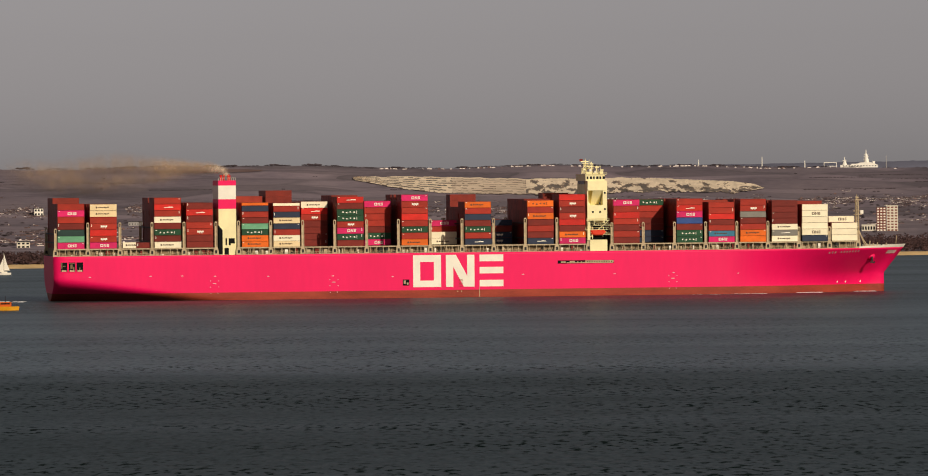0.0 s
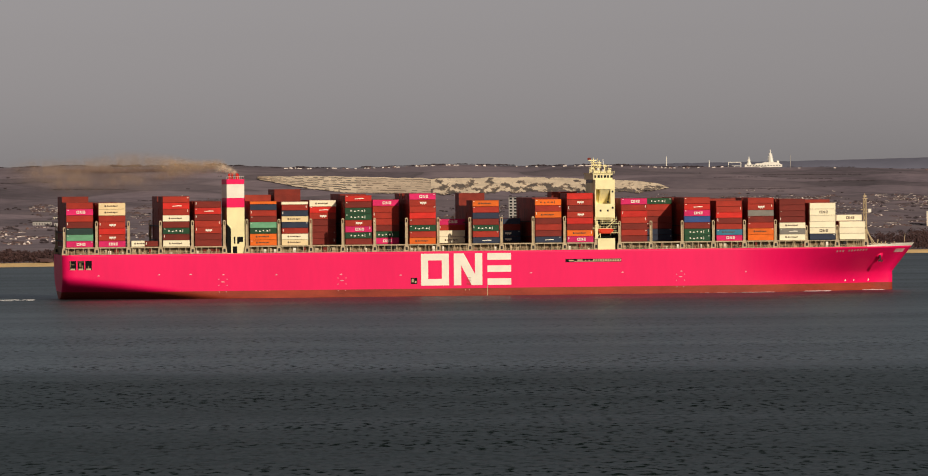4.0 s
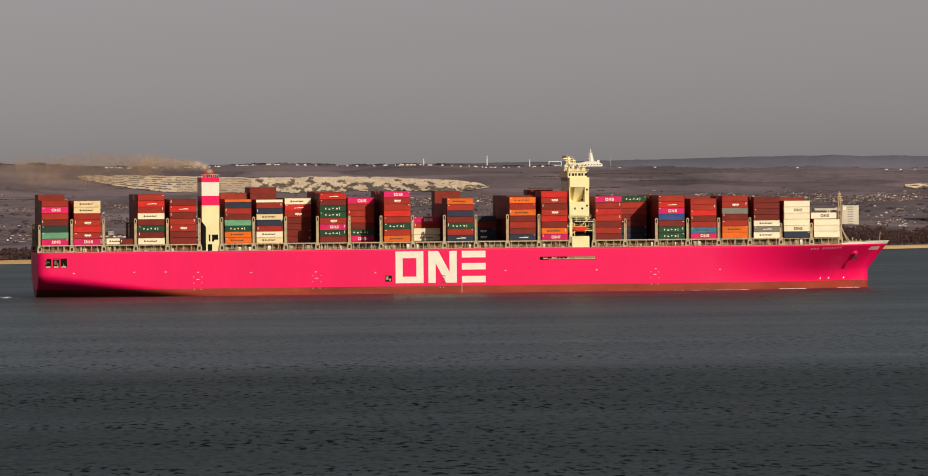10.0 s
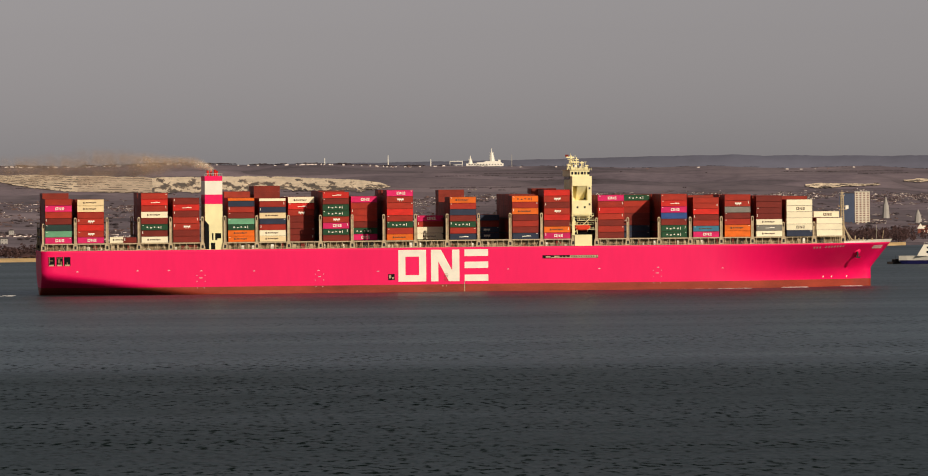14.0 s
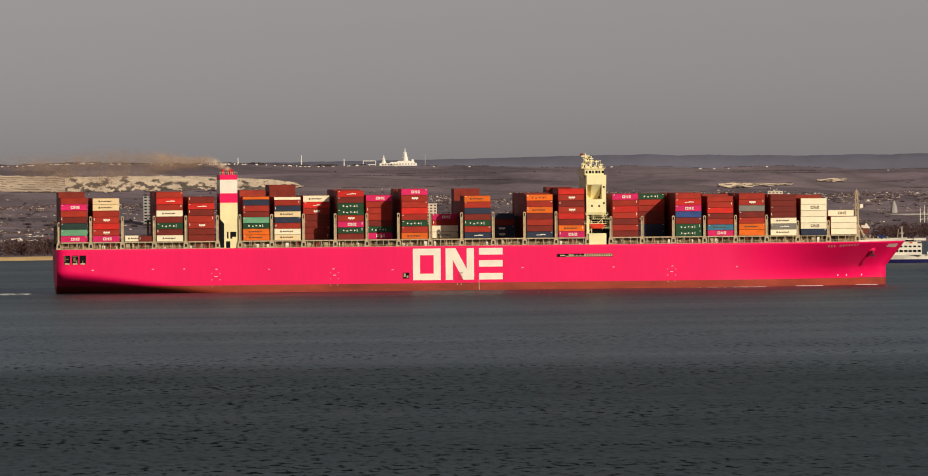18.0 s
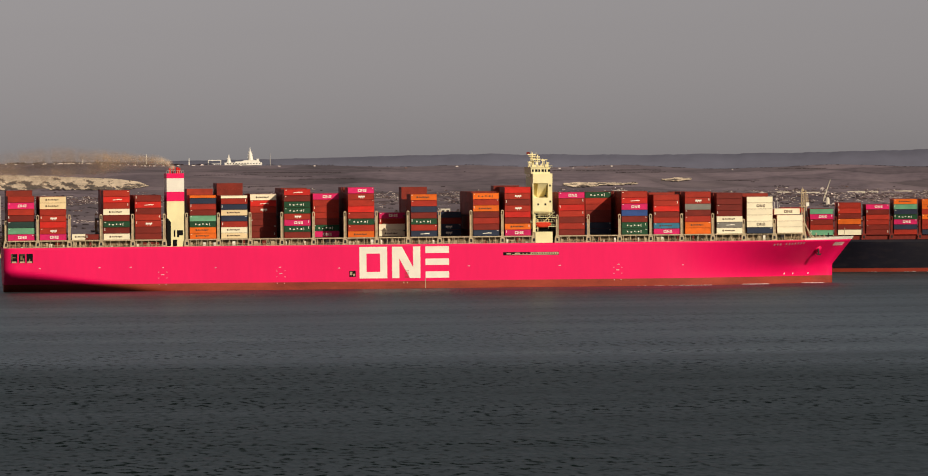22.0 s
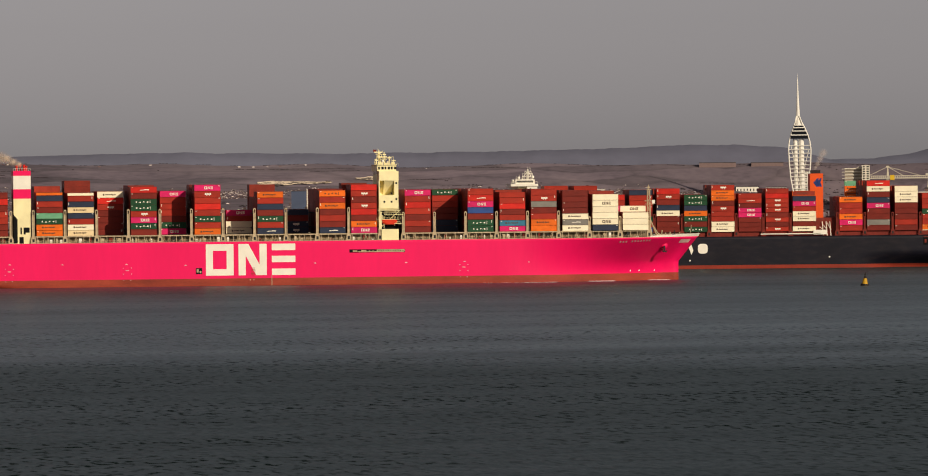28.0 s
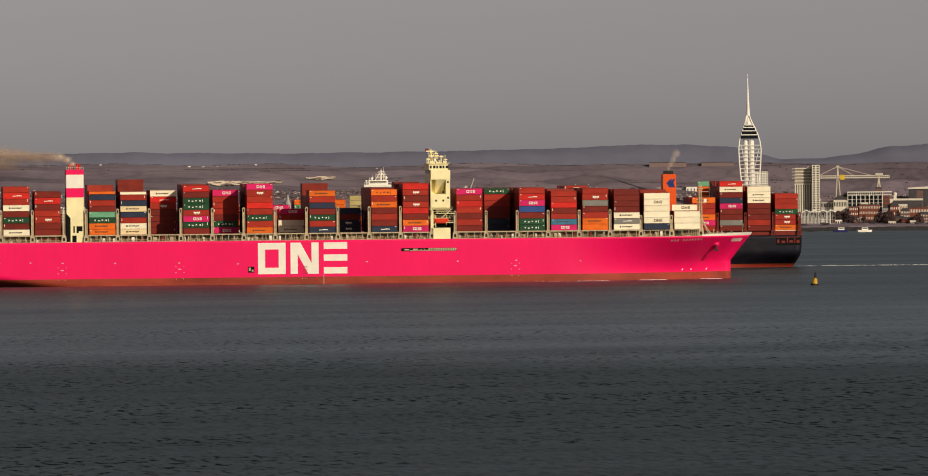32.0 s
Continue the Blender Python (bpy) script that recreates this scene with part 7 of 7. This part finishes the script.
def car_ferry():
    f = tagged(new("car_ferry"), "white double-ended car ferry with a navy hull band under way", "ferry")
    bm = bmesh.new()
    hull_plan(bm, 56, 14, -0.5, 2.2, both=True)
    part("hull", bm, navy_paint, f, "navy blue lower hull")
    bm = bmesh.new()
    hull_plan(bm, 56.4, 14.4, 2.2, 4.8, both=True, rake=0)
    part("car_deck", bm, white_paint, f)
    sup = part("superstructure", boxes((-13.5, 19.5, -6.8, 6.8, 4.8, 11.4)), white_paint, f, "white passenger saloon")
    bm = bmesh.new()
    bm_prism(bm, [(-13.5, 4.8), (-13.5, 11.4), (-16.0, 7.4), (-17.5, 4.8)], -6.8, 6.8)
    part("sloped_front", bm, white_paint, f)
    part("wheelhouse", boxes((2.0, 17.0, -5.0, 5.0, 11.4, 14.2)), white_paint, f)
    for x in steps(-12, 17, 11):
        part("window", boxes((x, x + 2.0, -6.86, -6.7, 6.4, 7.7)), glass_dark, sup)
        part("window", boxes((x + 0.2, x + 1.8, -6.86, -6.7, 9.2, 10.2)), glass_dark, sup)
    part("window_band", boxes((2.6, 16.4, -5.06, -4.9, 12.3, 13.5)), glass_dark, f)
    part("bridge_wing", boxes((15.0, 22.0, -6.4, 6.4, 13.2, 14.5)), white_paint, f)
    part("funnel", boxes((-6.5, -1.5, -3, 3, 11.4, 16.2)), blue_paint, f, "blue funnel")
    part("mast", rods(((8, 0, 13), (8, 0, 21.5), 0.35, 0.2, 6), ((6.6, 0, 17.5), (9.4, 0, 17.5), 0.15, 0.15, 5)), white_paint, f)
    bm = bmesh.new()
    for x in steps(-13, 19, 14):
        bm_rod(bm, (x, -6.6, 11.4), (x, -6.6, 12.5), 0.08, seg=5)
    bm_rod(bm, (-13, -6.6, 12.5), (19, -6.6, 12.5), 0.08, seg=5)
    part("rail", bm, white_paint, f)
    for x in (-8, 12.5):
        part("life_raft", rods(((x, -6.2, 12.0), (x + 1.6, -6.2, 12.0), 0.5, 0.5, 8)), orange_paint, f)
    for x in (22.6, 25.4):
        part("ramp_post", boxes((x, x + 0.8, -5, 5, 4.8, 6.4)), white_paint, f)
    return f


def sailing_yacht(reach, r, label, sail=False, mast=13.0):
    y = tagged(new("sailing_yacht"), label, "yacht")
    x0, y0 = place(reach, r)
    y.matrix_basis = pose(x0, y0, SEA)
    bm = bmesh.new()
    hull_plan(bm, 8.5, 2.6, -0.2, 1.3)
    part("hull", bm, white_paint, y)
    part("cabin", boxes((-1.4, 2.0, -0.8, 0.8, 1.3, 2.0)), white_paint, y)
    part("mast", rods(((0, 0, 1.2), (0, 0, mast), 0.14, 0.1, 6)), crane_grey, y)
    part("boom", rods(((0, 0, 2.4), (3.6, 0, 2.5), 0.16, 0.12, 6)), crane_grey, y)
    if sail:
        bm = bmesh.new()
        bm_prism(bm, [(0.2, 2.7), (3.4, 2.8), (1.9, 6.5), (0.2, mast - 0.6)], -0.05, 0.05)
        part("mainsail", bm, white_paint, y)
        bm = bmesh.new()
        bm_prism(bm, [(-0.2, 1.8), (-3.9, 1.6), (-0.2, mast - 2.5)], -0.05, 0.05)
        part("jib", bm, white_paint, y)
    return y


def pilot_boat(reach, r, hull, top, label, size=1.0):
    b = tagged(new("pilot_boat"), label, "boat")
    x0, y0 = place(reach, r)
    b.matrix_basis = pose(x0, y0, SEA, 0, 0, 180) @ Matrix.Scale(size, 4)
    bm = bmesh.new()
    hull_plan(bm, 12, 3.8, -0.3, 1.7)
    part("hull", bm, hull, b)
    part("cabin", boxes((-2.5, 2.4, -1.3, 1.3, 1.7, 3.6)), top, b)
    part("cabin_window", boxes((-2.0, 2.0, -1.34, 1.34, 2.6, 3.2)), glass_dark, b)
    part("mast", rods(((0, 0, 3.6), (0, 0, 6.2), 0.12, 0.08, 6)), dark_steel, b)
    part("rail", rods(((-5, 0, 2.6), (-2.5, 0, 2.7), 0.07, 0.07, 5), ((-5, 0, 1.6), (-5, 0, 2.6), 0.07, 0.07, 5)), dark_steel, b)
    return b


def channel_buoy():
    yellow = material("buoy_yellow", rgb("c99a1c"), 0.55, 0, 0.25, 0.4)
    b = tagged(new("channel_buoy"), "black and yellow channel buoy with a cone topmark", "buoy")
    x0, y0 = place(3015, 2400)
    b.matrix_basis = pose(x0, y0, SEA, 3, 4, 0)
    part("float", rods(((0, 0, -0.5), (0, 0, 0.9), 1.9, 1.8, 12)), dark_steel, b, "black drum float")
    part("band", rods(((0, 0, 0.9), (0, 0, 3.4), 1.35, 0.8, 10)), yellow, b, "yellow body")
    for a in range(3):
        c, s = math.cos(a * 2.1), math.sin(a * 2.1)
        part("strut", rods(((c * 0.8, s * 0.8, 2.6), (c * 0.3, s * 0.3, 4.6), 0.12, 0.1, 5)), dark_steel, b)
    part("lantern_cage", rods(((0, 0, 3.4), (0, 0, 4.7), 0.55, 0.4, 8)), dark_steel, b)
    part("topmark", rods(((0, 0, 4.8), (0, 0, 6.0), 0.6, 0.05, 8)), dark_steel, b)


def foam(name, parent, pieces, label, seed):
    """Broken water: a run of low ragged lumps, joined."""
    rng = random.Random(seed)
    bm = bmesh.new()
    for x0, x1, y, dens, size in pieces:
        n = int((x1 - x0) * dens)
        for _ in range(n):
            f = rng.random()
            s = size * rng.uniform(0.4, 1.0)
            bm_ball(bm, (x0 + (x1 - x0) * f, y + rng.gauss(0, size * 1.5), SEA + 0.02), s * rng.uniform(1.2, 3.2), s * rng.uniform(0.8, 2.0), s * 0.32, 6, 4, 0.3, rng)
    ob = new(name, finish(name, bm, foam_white))
    ob.parent = parent
    return tagged(ob, label, kind="stuff")


FERRY = car_ferry()
sailing_yacht(8, 3200, "white sailing yacht with raised sails near the beach", True, 13)
sailing_yacht(2111, 3664, "moored white sailing yacht with bare mast", False, 18)
pilot_boat(10, 2290, material("boat_yellow", rgb("d99a1e"), 0.5, 0, 0.2, 0.3), material("boat_orange", rgb("d0601c"), 0.5, 0, 0.2, 0.3), "yellow and orange pilot boat low on the water")
pilot_boat(2142, 3150, dark_steel, dark_steel, "small dark work boat", 0.8)
SPEEDBOAT = pilot_boat(624, 3340, white_paint, white_paint, "small white motor boat throwing spray", 0.55)
foam("spray", SPEEDBOAT, [(3, 34, 0, 2.0, 0.9)], "white spray behind a motor boat", 5)
pilot_boat(3060, 4330, navy_paint, white_paint, "dark blue harbour launch near the quay")
pilot_boat(3100, 4320, white_paint, white_paint, "white harbour launch near the quay")
channel_buoy()
foam("bow_wave", SHIP, [(120, 136, -28.6, 4.0, 0.45), (150, 164, -18.6, 8.0, 0.85), (184, 193, -4.5, 6.0, 0.75), (100, 120, -29.9, 1.5, 0.25)], "thin white bow wave along the hull", 6)
foam("wake", SHIP, [(-262, -206, -10, 1.5, 0.8), (-225, -208, -24, 1.2, 0.5), (-330, -262, -12, 0.8, 0.8)], "broken white wake astern", 7)
foam("wake", BLACK, [(186, 330, 4, 1.3, 0.55), (200, 320, 16, 0.9, 0.4)], "long thin white wake astern", 8)
foam("bow_wave", BLACK, [(-172, -150, -9, 2.0, 0.35), (-120, 0, -D2_HB - 1.5, 0.3, 0.3)], "thin white bow wave along the hull", 9)

# ---------------------------------------------------------------- funnel smoke
smoke_m = bpy.data.materials.new("brown_exhaust_smoke")
smoke_m.use_nodes = True
sn, sl = smoke_m.node_tree.nodes, smoke_m.node_tree.links
sn.remove(sn["Principled BSDF"])
s_clear, s_body, s_mix = sn.new("ShaderNodeBsdfTransparent"), sn.new("ShaderNodeBsdfDiffuse"), sn.new("ShaderNodeMixShader")
s_body.inputs["Color"].default_value = (0.25, 0.175, 0.12, 1)
s_noise, s_map = sn.new("ShaderNodeTexNoise"), sn.new("ShaderNodeMapRange")
s_noise.inputs["Scale"].default_value, s_noise.inputs["Detail"].default_value = 0.16, 4
s_co = sn.new("ShaderNodeTexCoord")
sl.new(s_co.outputs["Object"], s_noise.inputs["Vector"])
s_map.inputs["From Min"].default_value, s_map.inputs["From Max"].default_value = 0.38, 0.68
s_map.inputs["To Min"].default_value, s_map.inputs["To Max"].default_value = 0.10, 0.46
sl.new(s_noise.outputs["Fac"], s_map.inputs["Value"])
# each puff thins out towards its rim
s_flat, s_dist, s_rim, s_mul = sn.new("ShaderNodeVectorMath"), sn.new("ShaderNodeVectorMath"), sn.new("ShaderNodeMapRange"), sn.new("ShaderNodeMath")
s_flat.operation, s_dist.operation, s_mul.operation = "MULTIPLY", "DISTANCE", "MULTIPLY"
s_flat.inputs[1].default_value, s_dist.inputs[1].default_value = (1, 0, 1), (0.5, 0, 0.5)
sl.new(s_co.outputs["Generated"], s_flat.inputs[0]), sl.new(s_flat.outputs[0], s_dist.inputs[0])
s_rim.interpolation_type = "SMOOTHSTEP"
s_rim.inputs["From Min"].default_value, s_rim.inputs["From Max"].default_value = 0.48, 0.1
sl.new(s_dist.outputs["Value"], s_rim.inputs["Value"])
sl.new(s_map.outputs[0], s_mul.inputs[0]), sl.new(s_rim.outputs[0], s_mul.inputs[1])
sl.new(s_mul.outputs[0], s_mix.inputs["Fac"])
sl.new(s_clear.outputs[0], s_mix.inputs[1]), sl.new(s_body.outputs[0], s_mix.inputs[2])
sl.new(s_mix.outputs[0], sn["Material Output"].inputs["Surface"])

smoke_dense = smoke_m.copy()
smoke_dense.name = "dense_brown_exhaust_smoke"
for node in smoke_dense.node_tree.nodes:
    if node.type == "BSDF_DIFFUSE":
        node.inputs["Color"].default_value = (0.31, 0.215, 0.14, 1)
    if node.type == "MAP_RANGE" and node.interpolation_type == "LINEAR":
        node.inputs["To Min"].default_value, node.inputs["To Max"].default_value = 0.26, 0.66
    if node.type == "TEX_NOISE":
        node.inputs["Scale"].default_value = 0.4

smoke_fresh = smoke_dense.copy()
smoke_fresh.name = "fresh_brown_exhaust_smoke"
for node in smoke_fresh.node_tree.nodes:
    if node.type == "BSDF_DIFFUSE":
        node.inputs["Color"].default_value = (0.46, 0.36, 0.26, 1)
    if node.type == "MAP_RANGE" and node.interpolation_type == "LINEAR":
        node.inputs["To Min"].default_value, node.inputs["To Max"].default_value = 0.3, 0.75

SMOKE = tagged(new("exhaust_smoke"), "thin brown exhaust smoke drifting aft from the funnel", "smoke")
PUFFS = []


def smoke():
    chain = [(-116.4, 58.2, 1.8, 1.4), (-118.6, 59.6, 2.8, 2.0), (-121.8, 60.6, 3.8, 2.6), (-126, 61.2, 5.0, 3.1), (-131, 61.4, 6.4, 3.6), (-138, 61.6, 8.4, 4.3), (-147, 61.9, 10, 5.0), (-158, 62.2, 12, 5.8),
             (-171, 61.8, 14, 6.2), (-186, 60.8, 15, 6.2), (-148, 57.5, 14, 5.0), (-170, 55, 19, 5.8), (-195, 55, 20, 6.2), (-206, 59.5, 18, 5.8)]
    for i, (x, z, a, b) in enumerate(chain):
        for k in (1.3, 0.8):
            bm = bmesh.new()
            n, rings = 22, 12
            grid = []
            for p in range(n):
                row = []
                ang = 2 * math.pi * p / n
                for q in range(rings + 1):
                    rad = q / rings
                    wob = 1 + 0.30 * noise.noise((math.cos(ang) * 1.4 + i * 3.1, math.sin(ang) * 1.4, k * 2)) + 0.12 * noise.noise((math.cos(ang) * 4 + i, math.sin(ang) * 4, k))
                    yy = -math.sqrt(max(0, 1 - rad * rad)) * b * k
                    row.append(bm.verts.new((math.cos(ang) * rad * a * k * wob, yy, math.sin(ang) * rad * b * k * wob)))
                grid.append(row)
            for p in range(n):
                for q in range(rings):
                    c, d = grid[p], grid[(p + 1) % n]
                    if q == 0:
                        bm.faces.new((c[0], d[1], c[1]))
                    else:
                        bm.faces.new((c[q], d[q], d[q + 1], c[q + 1]))
            ob = part("puff", bm, smoke_fresh if i < 3 else smoke_dense if i < 7 else smoke_m, SMOKE, "", pose(x, -20 + i * 2.5 - k, z), True)
            ob.visible_shadow = False
            PUFFS.append((ob, x, -20 + i * 2.5 - k, z, i, k))


smoke()

HAZE = tagged(new("exhaust_smoke"), "thin pale exhaust smoke over the orange funnel", "smoke")
smoke_pale = smoke_m.copy()
smoke_pale.name = "pale_exhaust_smoke"
for node in smoke_pale.node_tree.nodes:
    if node.type == "BSDF_DIFFUSE":
        node.inputs["Color"].default_value = (0.48, 0.40, 0.34, 1)
    if node.type == "MAP_RANGE" and node.interpolation_type == "LINEAR":
        node.inputs["To Min"].default_value, node.inputs["To Max"].default_value = 0.08, 0.4
for i, (x, z, a, b) in enumerate(((114.6, 53.4, 1.3, 1.5), (115.8, 55.6, 1.8, 2.2), (117.2, 58.4, 2.3, 2.8), (118.8, 61.4, 2.9, 3.0))):
    bm = bmesh.new()
    bm_ball(bm, (0, 0, 0), a, 1.2, b, 20, 12, 0.06, random.Random(i))
    puff = part("puff", bm, smoke_pale, HAZE, "", pose(x, -12 - i * 0.6, z), True)
    puff.visible_shadow = False

# ---------------------------------------------------------------- motion


def ship_pose(reach, near_r, half, yaw):
    """Pose of a ship whose near side passes the azimuth of reach at near_r metres, its far end turned away by yaw degrees."""
    a = azimuth(reach)
    x, y = near_r * math.sin(a), near_r * math.cos(a)
    turn = -a + radians(yaw)
    return Matrix.Translation((x - half * math.sin(turn), y + half * math.cos(turn), 0)) @ Matrix.Rotation(turn, 4, "Z")


def motions():
    rows = [(0, 807, 2464, 9.0), (4.5, 1003, 2472, 8.35), (9, 1198, 2478, 7.7), (16, 1498.3, 2489, 6.68), (23, 1797.5, 2500, 5.66), (32, 2184, 2516, 4.36)]
    walk(SHIP, [(t, ship_pose(x, r, HB, yaw)) for t, x, r, yaw in rows])
    walk(SMOKE, [(t, ship_pose(x, r, HB, yaw)) for t, x, r, yaw in rows])
    for ob, x, y, z, i, k in PUFFS:
        drift = 0.08 + 0.05 * i
        walk(ob, [(t, pose(x - drift * (t - 16) * 0.5 + 0.4 * math.sin(t * 0.8 + i), y, z + 0.35 * math.sin(t * 0.55 + i * 1.7), 0, 5 * math.sin(t * 0.3 + i + k), 0)) for t in range(0, 33, 2)])
    walk(BLACK, [(t, ship_pose(2676 - 41 * (t - 25.5), 2820, D2_HB, yaw)) for t, yaw in ((0, 4.5), (16, 4.5), (25.5, 4.2), (32, 3.6))])
    walk(HAZE, [(t, ship_pose(2676 - 41 * (t - 25.5), 2820, D2_HB, yaw)) for t, yaw in ((0, 4.5), (16, 4.5), (25.5, 4.2), (32, 3.6))])
    walk(FERRY, [(t, Matrix.Translation((0, 0, SEA)) @ ship_pose(2265 + 12 * (t - 17), 3137, 7, 0)) for t in (0, 16, 32)])


motions()
